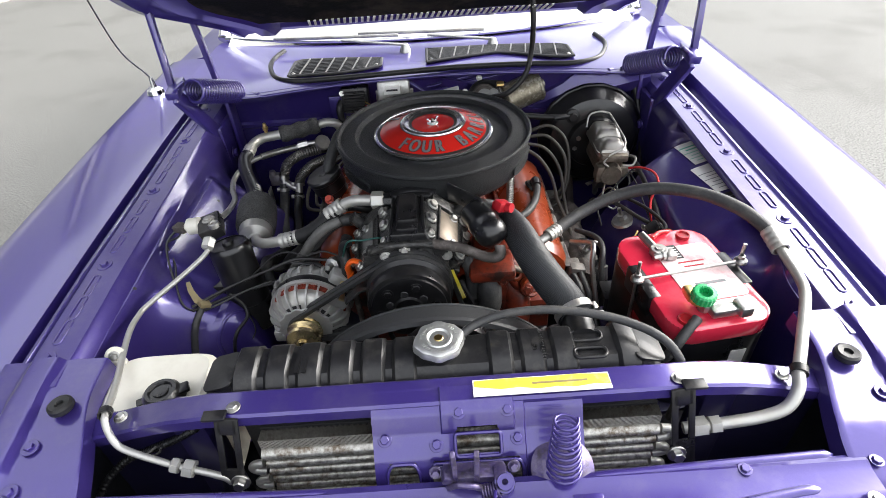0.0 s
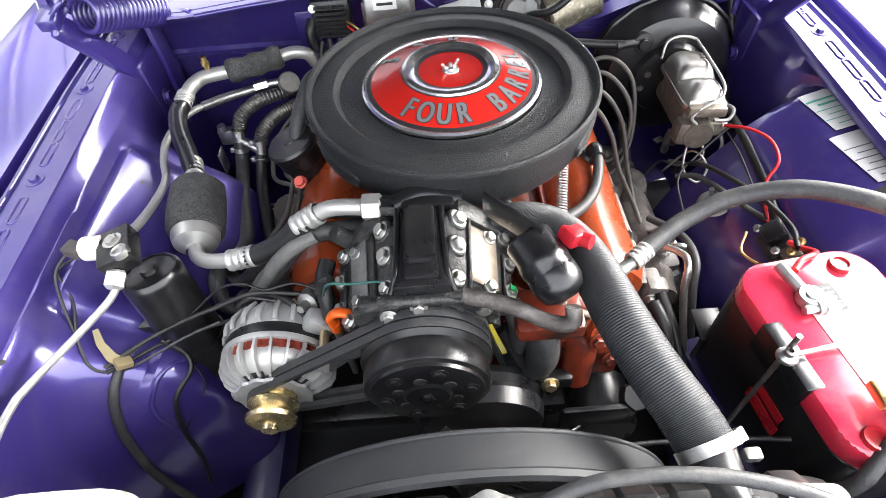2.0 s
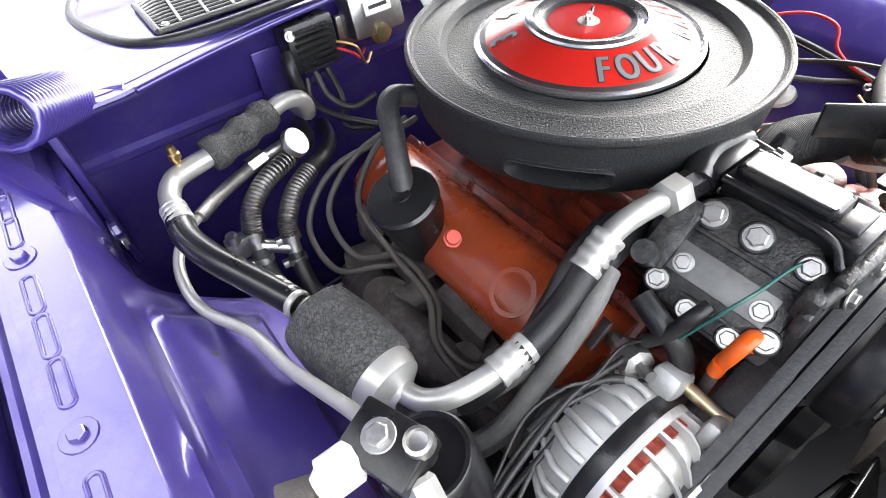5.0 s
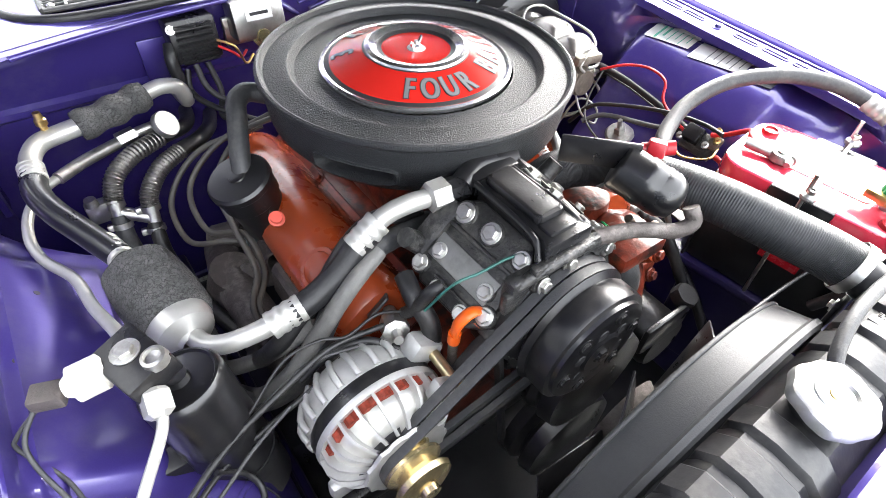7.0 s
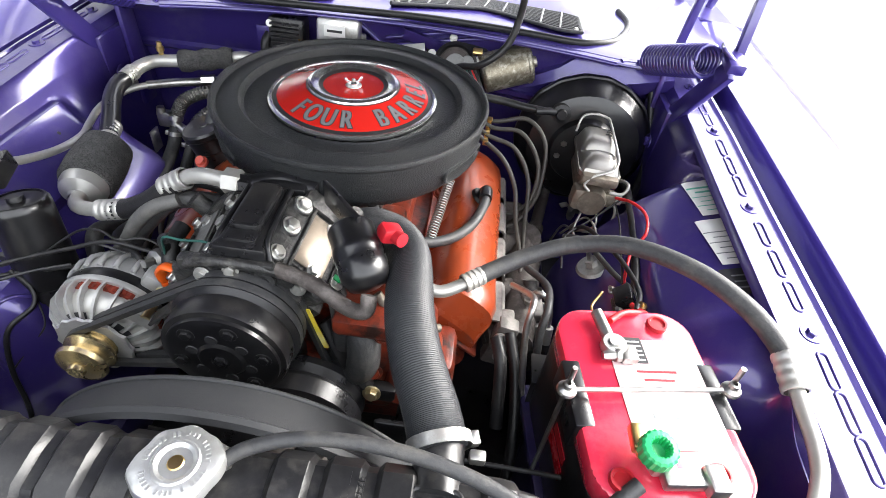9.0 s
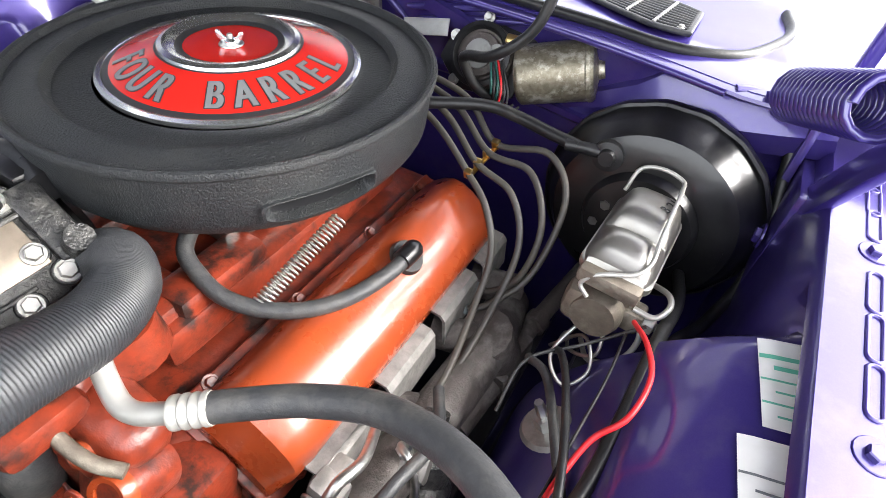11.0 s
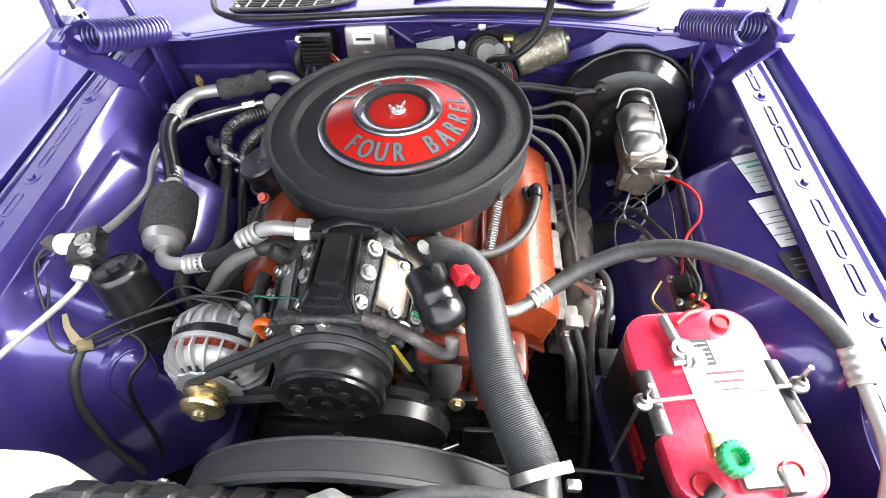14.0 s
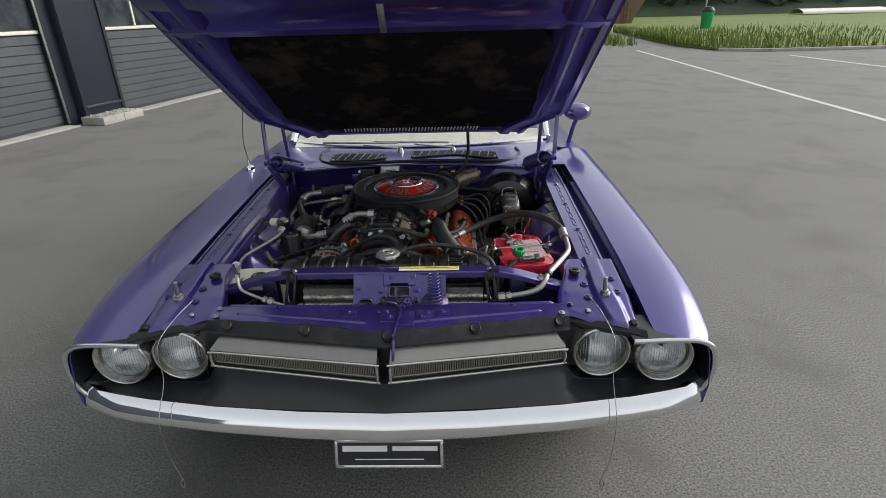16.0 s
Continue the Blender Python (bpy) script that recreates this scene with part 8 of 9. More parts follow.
solo("service_port", join(lathe([(0, 0.034), (0.005, 0.033), (0.006, 0.024), (0.008, 0.022), (0.008, 0.014), (0.005, 0.012), (0.005, 0)], pose(-0.478, 1.462, 0.752), 12)), BRASS, "small brass service port", "valve")
solo("suction_wrap", tube([(-0.44, 1.465, 0.747), (-0.40, 1.472, 0.751), (-0.365, 1.483, 0.754), (-0.335, 1.492, 0.757)], lambda u: 0.022 + 0.002 * math.sin(u * 17), 14, 8), WRAP, "crumbling black foam wrap on the tube", "insulation")
solo("suction_tube", tube([(-0.335, 1.492, 0.757), (-0.31, 1.497, 0.760), (-0.285, 1.500, 0.752), (-0.275, 1.508, 0.728), (-0.272, 1.53, 0.71), (-0.272, 1.595, 0.70)], 0.0125, 12, 6), ALU_PIPE, "bent aluminium tube into the firewall", "pipe", group="refrigerant pipes")
solo("expansion_fitting", join(tube([(-0.49, 1.40, 0.715), (-0.45, 1.43, 0.712), (-0.40, 1.455, 0.71)], 0.009, 10), lathe([(0.0, 0.014), (0.012, 0.014), (0.012, -0.014), (0, -0.014)], facing((-0.385, 1.462, 0.712), (1, 0.2, 0.1)), 6), lathe([(0.0, 0.010), (0.02, 0.010), (0.022, 0.006), (0.022, 0.0), (0, 0)], facing((-0.328, 1.458, 0.716), (0.5, -0.6, 0.6)), 22), tube([(-0.375, 1.464, 0.713), (-0.34, 1.47, 0.714)], 0.008, 10)), STEEL, "plated expansion valve with a round diaphragm", "valve")
solo("liquid_line", tube([(-0.478, 0.99, 0.79), (-0.482, 1.03, 0.765), (-0.500, 1.12, 0.725), (-0.512, 1.20, 0.705), (-0.538, 1.265, 0.695), (-0.545, 1.31, 0.70), (-0.535, 1.36, 0.705), (-0.505, 1.395, 0.712), (-0.46, 1.42, 0.712)], 0.0068, 10, 8), ALU_PIPE, "thin aluminium line along the inner fender", "pipe", group="refrigerant pipes")
solo("pressure_switch_lead", tube([(-0.555, 0.985, 0.775), (-0.575, 0.96, 0.755), (-0.565, 0.92, 0.72), (-0.545, 0.88, 0.675), (-0.515, 0.865, 0.65), (-0.48, 0.87, 0.655), (-0.42, 0.90, 0.665), (-0.37, 0.92, 0.67)], 0.0022, 6, 8), RUBBER_GREY, "thin grey lead from the pressure switch", "wire")

# discharge hose on the battery side
hose = solo("discharge_hose", tube([(0.212, 0.915, 0.745), (0.25, 0.942, 0.752), (0.30, 0.968, 0.765), (0.36, 0.98, 0.785), (0.43, 0.962, 0.81), (0.50, 0.915, 0.822), (0.55, 0.865, 0.818), (0.578, 0.825, 0.806), (0.586, 0.80, 0.797)], 0.0125, 14, 7), RUBBER_GREY, "long black discharge hose arching over the battery", "hose", group="air conditioning hoses")
ferrule(hose, (0.222, 0.922, 0.747), (1, 0.7, 0.2), 0.0135, 0.03)
solo("discharge_tube", tube([(0.10, 0.93, 0.77), (0.15, 0.905, 0.745), (0.18, 0.90, 0.738), (0.215, 0.917, 0.745)], 0.009, 10), ALU_PIPE, "short aluminium discharge tube", "pipe", group="refrigerant pipes")
ferrule(hose, (0.5865, 0.792, 0.795), (0.05, -1, -0.25), 0.0155, 0.045)
solo("discharge_tube", tube([(0.587, 0.80, 0.797), (0.590, 0.75, 0.785), (0.588, 0.705, 0.78), (0.575, 0.665, 0.777), (0.525, 0.583, 0.772), (0.492, 0.530, 0.768), (0.480, 0.505, 0.760), (0.462, 0.49, 0.742), (0.43, 0.487, 0.728), (0.38, 0.488, 0.717), (0.325, 0.49, 0.708)], 0.0088, 12, 8), ALU_PIPE, "bent aluminium discharge pipe beside the battery", "pipe", group="refrigerant pipes")
solo("pipe_nut", join(lathe([(0.009, 0.012), (0.015, 0.010), (0.015, -0.010), (0.009, -0.012)], facing((0.345, 0.489, 0.712), (1, 0, 0.1)), 6), lathe([(0.009, 0.008), (0.013, 0.007), (0.013, -0.007), (0.009, -0.008)], facing((0.367, 0.488, 0.7155), (1, 0, 0.1)), 6)), ALU_PIPE, "aluminium pipe union nut", "pipe nut")
solo("pipe_clip", lathe([(0.0095, -0.006), (0.012, -0.006), (0.012, 0.006), (0.0095, 0.006)], facing((0.493, 0.531, 0.768), (0.5, 1, 0.1)), 14), RUBBER, "black rubber pipe clip on support", "clip")

# ---- heater hoses and valve ----
for pts, wire in (([(-0.27, 1.585, 0.66), (-0.28, 1.535, 0.67), (-0.30, 1.495, 0.682), (-0.34, 1.462, 0.695), (-0.39, 1.435, 0.695), (-0.425, 1.412, 0.682), (-0.440, 1.398, 0.655)], 1), ([(-0.23, 1.585, 0.64), (-0.25, 1.52, 0.655), (-0.28, 1.475, 0.665), (-0.32, 1.445, 0.672), (-0.36, 1.42, 0.668), (-0.39, 1.393, 0.65), (-0.398, 1.378, 0.63)], 1)):
    h = solo("heater_hose", tube(pts, 0.0125, 12, 6), RUBBER, "black heater hose into the firewall", "hose", group="heater hoses")
    part("spring_guard", tube([p for p in curve_points(pts[3:], 14)], lambda u: 0.0136 + 0.0010 * math.sin(2 * math.pi * 24 * u), 12, 6), GUARD, h, "steel coil guard round the hose")
solo("heater_valve", join(tube([(-0.440, 1.398, 0.655), (-0.442, 1.385, 0.625)], 0.0105, 10), tube([(-0.398, 1.378, 0.632), (-0.402, 1.365, 0.605)], 0.0105, 10), tube([(-0.441, 1.39, 0.636), (-0.40, 1.372, 0.618)], 0.010, 10), box((-0.465, 1.395, 0.645), (0.03, 0.02, 0.035), 0.004), lathe([(0, 0.012), (0.008, 0.012), (0.01, 0)], pose(-0.468, 1.39, 0.662), 12), box((-0.478, 1.36, 0.61), (0.004, 0.03, 0.05), 0.001)), STEEL, "plated heater control valve", "valve")
solo("heater_hose", tube([(-0.442, 1.388, 0.63), (-0.445, 1.36, 0.595), (-0.435, 1.28, 0.575), (-0.41, 1.17, 0.57), (-0.41, 1.09, 0.60), (-0.418, 1.04, 0.625), (-0.41, 1.01, 0.595), (-0.385, 1.0, 0.575), (-0.345, 0.985, 0.60), (-0.312, 0.976, 0.665), (-0.275, 0.985, 0.715), (-0.23, 0.995, 0.755), (-0.18, 1.005, 0.755), (-0.12, 1.02, 0.74)], 0.0135, 12, 7), RUBBER_GREY, "grey heater hose looping past the alternator", "hose", group="heater hoses")
solo("heater_hose", tube([(-0.402, 1.368, 0.61), (-0.405, 1.32, 0.57), (-0.385, 1.22, 0.54), (-0.36, 1.12, 0.54), (-0.37, 1.04, 0.61), (-0.35, 1.01, 0.655), (-0.30, 1.005, 0.70), (-0.24, 1.01, 0.77), (-0.19, 1.02, 0.78), (-0.13, 1.03, 0.75)], 0.0115, 12, 7), RUBBER, "black heater hose under the suction hose", "hose", group="heater hoses")
for p, d in (((-0.441, 1.394, 0.648), (0.05, 0.4, 1)), ((-0.398, 1.377, 0.634), (0.05, 0.4, 1)), ((-0.443, 1.38, 0.618), (0.05, 0.4, 1)), ((-0.403, 1.364, 0.602), (0.05, 0.4, 1))):
    solo("hose_clamp", band(p, d, 0.0132, 0.009), STEEL, "small steel worm clamp on the heater hose", "clamp", group="heater hose clamps")

# ---- firewall equipment ----
REG = thing("voltage_regulator", (-0.235, 1.56, 0.75), "black finned ballast box on the firewall", "voltage regulator")
part("body", box((-0.228, 1.558, 0.800), (0.078, 0.05, 0.070), 0.006, (-8, 0, 0)), BLACK, REG)
for k in range(7):
    part("fin", box((-0.228, 1.529, 0.772 + 0.0095 * k), (0.060, 0.014, 0.004), 0.001, (-8, 0, 0), 1), BLACK, REG)
part("connector", tube([(-0.268, 1.545, 0.80), (-0.275, 1.53, 0.78), (-0.272, 1.525, 0.745)], 0.010, 8), RUBBER, REG)
bolt((-0.262, 1.535, 0.826), (0, -1, 0.3), REG, STEEL, 0.005, 0.006)
part("bracket", box((-0.288, 1.582, 0.765), (0.045, 0.004, 0.07), 0.001), PURPLE_IN, REG)
ECU = thing("ignition_module", (-0.12, 1.55, 0.77), "grey ignition control box with a white label", "ignition module")
part("case", join(box((-0.115, 1.556, 0.812), (0.092, 0.048, 0.066), 0.007, (-10, 0, 0)), box((-0.115, 1.575, 0.788), (0.11, 0.01, 0.05), 0.003)), STEEL, ECU, "dull metal case")
part("label", box((-0.118, 1.5265, 0.829), (0.046, 0.001, 0.022), 0, (-10, 0, 0)), WHITE, ECU, "white label")
part("print", box((-0.118, 1.5255, 0.829), (0.032, 0.001, 0.005), 0, (-10, 0, 0)), INK, ECU)
part("transistor", lathe([(0, 0.012), (0.012, 0.011), (0.014, 0.004), (0.02, 0.003), (0.02, 0)], facing((-0.115, 1.535, 0.786), (0, -1, 0.2)), 18), ZINC, ECU)
for k, (pts, mat) in enumerate((([(-0.20, 1.53, 0.79), (-0.18, 1.515, 0.78), (-0.165, 1.52, 0.765), (-0.15, 1.53, 0.77)], RED_WIRE), ([(-0.20, 1.53, 0.80), (-0.175, 1.51, 0.79), (-0.16, 1.515, 0.755), (-0.14, 1.53, 0.76)], BRASS), ([(-0.24, 1.53, 0.765), (-0.235, 1.51, 0.73), (-0.21, 1.49, 0.71), (-0.17, 1.48, 0.72)], INK), ([(-0.22, 1.53, 0.765), (-0.215, 1.51, 0.72), (-0.23, 1.48, 0.69), (-0.20, 1.45, 0.69)], RUBBER), ([(-0.255, 1.53, 0.76), (-0.262, 1.51, 0.73), (-0.24, 1.47, 0.715), (-0.19, 1.42, 0.70)], RUBBER))):
    solo("wire", tube(pts, 0.0022 if k < 2 else 0.005, 6, 8), mat, "wire below the firewall boxes", "wire", group="firewall wiring")
WIP = thing("wiper_motor", (0.18, 1.56, 0.75), "stained plated wiper motor on the firewall", "wiper motor")
part("plate", prism([(-0.075, -0.02), (-0.06, 0.045), (0.04, 0.055), (0.075, 0.035), (0.06, -0.05), (-0.03, -0.06)], 0.008, facing((0.142, 1.572, 0.772), (0.02, -0.85, 0.50)), 0.002), BLACK, WIP, "black mounting plate")
gm = facing((0.144, 1.556, 0.776), (0.02, -0.85, 0.50)) @ Matrix.Scale(1.1, 4)
part("gear_housing", lathe([(0.044, 0.0), (0.044, 0.014), (0.040, 0.018), (0.030, 0.018), (0.028, 0.024), (0.018, 0.026), (0, 0.026)], gm, 36), IRON, WIP, "dark cast gear housing")
part("gasket_ring", lathe([(0.040, 0.018), (0.043, 0.024), (0.037, 0.026), (0.033, 0.02)], gm, 36), RUBBER, WIP)
part("cover_plate", join(lathe([(0.020, 0.024), (0.019, 0.029), (0, 0.030)], gm, 28), lathe([(0.013, 0.024), (0.012, 0.028), (0, 0.0285)], gm @ pose(0.024, 0.006, 0), 22)), PLATE_GREY, WIP, "bright two-lobed cover plate")
part("rim_ring", tube([gm @ Vector((0.041 * math.cos(radians(a)), 0.041 * math.sin(radians(a)), 0.022)) for a in range(0, 361, 15)], 0.0026, 6, 2), IRON, WIP)
for a in (20, 100, 160, 230, 320):
    bolt(gm @ Vector((0.052 * math.cos(radians(a)), 0.052 * math.sin(radians(a)), 0.004)), gm.to_3x3() @ Vector((0, 0, 1)), WIP, STEEL, 0.006, 0.008)
part("motor_can", lathe([(0, -0.004), (0.038, -0.004), (0.0425, 0.0), (0.0435, 0.003), (0.0430, 0.006), (0.0430, 0.096), (0.0445, 0.098), (0.0445, 0.103), (0.0410, 0.108), (0.020, 0.111), (0.014, 0.113), (0.013, 0.121), (0, 0.121)], facing((0.208, 1.552, 0.768), (0.93, 0.22, 0.27)), 40), RUSTY, WIP, "stained yellow-grey motor can")
part("ground_strap", box((0.032, 1.565, 0.792), (0.085, 0.003, 0.026), 0.001, (-30, -12, 0)), ALU, WIP)
part("yellow_tab", box((0.190, 1.545, 0.818), (0.022, 0.012, 0.014), 0.003, (-40, 0, 0)), BRASS, WIP)
for k in range(6):
    part("lead", tube([(0.165 + 0.004 * k, 1.53, 0.79), (0.18 + 0.006 * k, 1.505, 0.775 - 0.004 * k), (0.185 + 0.005 * k, 1.50, 0.755 - 0.006 * k), (0.175 + 0.01 * k, 1.52, 0.735)], 0.0018, 5), (GREEN_WIRE, INK, GREEN_WIRE, RED_WIRE, INK, RUBBER_GREY)[k], WIP)
solo("washer_hose", tube([(0.19, 1.52, 0.735), (0.165, 1.49, 0.76), (0.148, 1.475, 0.80), (0.16, 1.465, 0.815), (0.20, 1.45, 0.83), (0.245, 1.46, 0.87), (0.262, 1.47, 0.93), (0.262, 1.46, 1.0), (0.26, 1.47, 1.06)], 0.0072, 10, 8), RUBBER, "black hose rising from the wiper motor to the hood", "hose")

# brakes
BOO = thing("brake_booster", (0.455, 1.53, 0.60), "round black brake booster on the firewall", "brake booster")
bo = facing((0.447, 1.500, 0.668), (-0.03, -1, 0.06)) @ Matrix.Scale(1.05, 4)
part("shell", lathe([(0.10, -0.04), (0.130, -0.02), (0.138, 0.0), (0.1405, 0.004), (0.1405, 0.010), (0.135, 0.014), (0.128, 0.030), (0.115, 0.050), (0.100, 0.056), (0.072, 0.058), (0.066, 0.070), (0.030, 0.074), (0, 0.074)], bo, 56), GLOSS_BLACK, BOO, "gloss black pressed shell")
part("crimp_band", lathe([(0.139, -0.002), (0.1425, 0.0), (0.1432, 0.003), (0.1432, 0.011), (0.1425, 0.014), (0.139, 0.016)], bo, 144, 0.0007, 18), GLOSS_BLACK, BOO)
part("check_valve", join(lathe([(0, 0.03), (0.010, 0.03), (0.012, 0.024), (0.020, 0.022), (0.020, 0.006), (0.024, 0)], facing((0.381, 1.462, 0.749), (0, -1, 0.1)), 20), tube([(0.381, 1.446, 0.751), (0.352, 1.44, 0.754), (0.326, 1.435, 0.753)], 0.008, 10)), RUBBER, BOO, "black rubber check valve")
for x, z in ((0.391, 0.660), (0.400, 0.690)):
    bolt((x, 1.445, z), (0, -1, 0), BOO, STEEL, 0.008, 0.02)
part("foot", box((0.535, 1.448, 0.66), (0.045, 0.02, 0.04), 0.006), GLOSS_BLACK, BOO)
solo("vacuum_hose", tube([(0.342, 1.438, 0.754), (0.30, 1.446, 0.754), (0.25, 1.452, 0.758), (0.20, 1.446, 0.762), (0.12, 1.40, 0.76)], 0.0085, 10), RUBBER, "black vacuum hose to the brake booster", "hose")
MC = thing("master_cylinder", (0.45, 1.31, 0.66), "dull cast master cylinder with a plated lid and wire bail", "master cylinder")
mcm = pose(0.452, 1.342, 0.708, -3, 3, -3)
part("body", moved(join(box((0, 0.0, -0.012), (0.066, 0.135, 0.060), 0.012), moved(lathe([(0, 0.09), (0.026, 0.09), (0.030, 0.08), (0.030, -0.08), (0.026, -0.085), (0, -0.085)], None, 24), pose(0, 0, -0.045, 90)), box((0.035, -0.055, -0.045), (0.03, 0.03, 0.028), 0.005), box((-0.012, -0.068, -0.045), (0.055, 0.04, 0.05), 0.012), box((0.0, -0.02, 0.005), (0.070, 0.145, 0.02), 0.006)), mcm), IRON_BROWN, MC, "grey-brown cast body")
part("port_nut", moved(lathe([(0, 0.030), (0.005, 0.030), (0.0055, 0.018), (0.011, 0.016), (0.011, 0.0), (0.014, -0.004), (0.014, -0.012)], None, 6), mcm @ pose(0.046, -0.055, -0.045, 0, 90)), ALU_PIPE, MC, "bright hexagon port nut")
rows = []
for a in range(31):
    v = -1 + 2 * a / 30
    row = []
    for b in range(17):
        u = -1 + 2 * b / 16
        e = max(0.0, 1 - abs(u) ** 6) * max(0.0, 1 - abs(v) ** 10)
        rear = max(0.0, 1 - ((v - 0.42) / 0.52) ** 4) * max(0.0, 1 - abs(u * 1.12) ** 4)
        fore = max(0.0, 1 - ((v + 0.52) / 0.34) ** 2) * max(0.0, 1 - abs(u * 1.25) ** 3)
        round_off = 1 - 0.16 * max(0, abs(v) - 0.7) / 0.3 * abs(u) ** 2
        row.append(mcm @ Vector((0.0405 * u * round_off, 0.080 * v, 0.010 + 0.016 * e ** 0.5 + 0.022 * rear ** 0.6 + 0.016 * fore ** 0.7)))
    rows.append(row)
part("lid", sheet(rows, 0.0015), FOIL, MC, "plated lid with two domes")
part("lid_rim", moved(prism(rounded(0.082, 0.161, 0.016), 0.010, pose(0, 0, 0.003), 0.002), mcm), FOIL, MC)
part("bail", tube([mcm @ Vector(p) for p in ((-0.040, 0.078, 0.02), (-0.034, 0.088, 0.050), (-0.010, 0.090, 0.060), (0.016, 0.086, 0.058), (0.021, 0.07, 0.055), (0.023, 0.02, 0.052), (0.026, -0.04, 0.046), (0.028, -0.062, 0.036), (0.018, -0.078, 0.026), (-0.012, -0.088, 0.014), (-0.026, -0.092, -0.004), (-0.014, -0.094, -0.016))], 0.0026, 8, 6), ALU_PIPE, MC, "bent wire bail")
part("pen_mark", moved(join(*[moved(letter(ch, 0.017, 0.0003), pose(dx, 0, 0)) for ch, dx in zip("3.21", (0.0, 0.0095, 0.0135, 0.022))]), mcm @ pose(0.020, 0.024, 0.0492, 0, 0, 75)), INK, MC, "handwritten black number")
for k, pts in enumerate(([(0.492, 1.258, 0.69), (0.515, 1.255, 0.692), (0.525, 1.265, 0.705), (0.52, 1.29, 0.70), (0.50, 1.32, 0.68)], [(0.492, 1.275, 0.672), (0.51, 1.25, 0.66), (0.50, 1.22, 0.645), (0.47, 1.23, 0.61), (0.45, 1.29, 0.57)], [(0.47, 1.25, 0.665), (0.475, 1.225, 0.63), (0.445, 1.24, 0.60), (0.43, 1.29, 0.57), (0.42, 1.32, 0.5)], [(0.45, 1.25, 0.66), (0.43, 1.20, 0.63), (0.455, 1.18, 0.61), (0.475, 1.20, 0.63), (0.455, 1.235, 0.64), (0.42, 1.25, 0.58)])):
    pts = [(x - 0.010, y + 0.020, z - 0.010) for x, y, z in pts]
    solo("brake_line", tube(pts, 0.0034 if k < 2 else 0.0024, 7, 8), ALU_PIPE if k < 2 else STEEL, "bent steel brake line below the master cylinder", "brake line", group="brake lines")
solo("steering_shaft", join(tube([(0.415, 1.58, 0.535), (0.368, 1.33, 0.508), (0.352, 1.22, 0.49)], 0.0135, 12), lathe([(0.0135, -0.01), (0.018, -0.008), (0.018, 0.012), (0.0135, 0.014)], facing((0.371, 1.345, 0.509), (0.19, 1, 0.1)), 18), box((0.360, 1.270, 0.498), (0.036, 0.085, 0.046), 0.006, (6, 0, -10)), box((0.357, 1.232, 0.494), (0.044, 0.014, 0.054), 0.004, (6, 0, -10)), tube([(0.356, 1.225, 0.492), (0.346, 1.15, 0.48)], 0.019, 12), lathe([(0, 0.05), (0.045, 0.05), (0.05, 0.04), (0.05, -0.04), (0, -0.04)], pose(0.335, 1.09, 0.47, 90), 24)), IRON, "black steering shaft and coupling beside the engine", "steering shaft")
GEARBOX = thing("steering_gear", (0.35, 1.05, 0.48), "grimy cast steering gear beside the engine block", "steering gear")
gbm = facing((0.352, 1.035, 0.500), (-0.08, 0.45, 0.55))
part("housing", join(lathe([(0, -0.05), (0.034, -0.05), (0.038, -0.04), (0.038, 0.03), (0.032, 0.036), (0.032, 0.06), (0.024, 0.068), (0.016, 0.07), (0.014, 0.11), (0, 0.11)], gbm, 24), moved(box((0.03, 0, 0.0), (0.04, 0.05, 0.06), 0.01), gbm)), CAST_BLACK, GEARBOX)
for a in (20, 100, 190, 280):
    bolt(gbm @ Vector((0.026 * math.cos(radians(a)), 0.026 * math.sin(radians(a)), 0.060)), gbm.to_3x3() @ Vector((0, 0, 1)), GEARBOX, STEEL, 0.006, 0.008)
part("valve_block", box((0.343, 1.055, 0.566), (0.036, 0.05, 0.040), 0.007, (20, 0, 10)), IRON_GREY, GEARBOX, "grey cast valve block")
for p in ((0.335, 1.045, 0.588), (0.352, 1.062, 0.590)):
    part("union", lathe([(0, 0.022), (0.0045, 0.022), (0.005, 0.012), (0.009, 0.011), (0.009, 0.0)], facing(p, (-0.1, -0.2, 1)), 6), STEEL, GEARBOX)
part("pressure_pipe", tube([(0.335, 1.043, 0.605), (0.338, 1.030, 0.628), (0.352, 1.022, 0.632), (0.366, 1.012, 0.610), (0.369, 1.0, 0.575)], 0.0042, 8, 6), STEEL, GEARBOX, "bent steel pipe")
part("ferrule", tube([(0.369, 1.0, 0.580), (0.370, 0.992, 0.545)], 0.0085, 12, 1), ALU_PIPE, GEARBOX, "crimped bright ferrule")
part("pressure_hose", tube([(0.370, 0.992, 0.547), (0.370, 0.975, 0.50), (0.36, 0.94, 0.42), (0.34, 0.88, 0.36)], 0.0085, 10), RUBBER, GEARBOX)
solo("bracket", join(box((0.353, 0.895, 0.602), (0.042, 0.05, 0.004), 0.001, (8, 0, 0)), box((0.353, 0.872, 0.565), (0.042, 0.004, 0.07), 0.001)), BLACK, "black angled steel bracket behind the battery", "bracket")
part("head_end", join(box((0.288, 0.972, 0.562), (0.036, 0.028, 0.100), 0.006, (0, 12, 0)), box((0.292, 0.985, 0.60), (0.03, 0.04, 0.02), 0.006)), IRON_GREY, ENG, "pale grey manifold end")
for p in ((0.285, 0.956, 0.59), (0.290, 0.956, 0.54)):
    bolt(p, (0, -1, 0.1), ENG, STEEL, 0.007, 0.008)
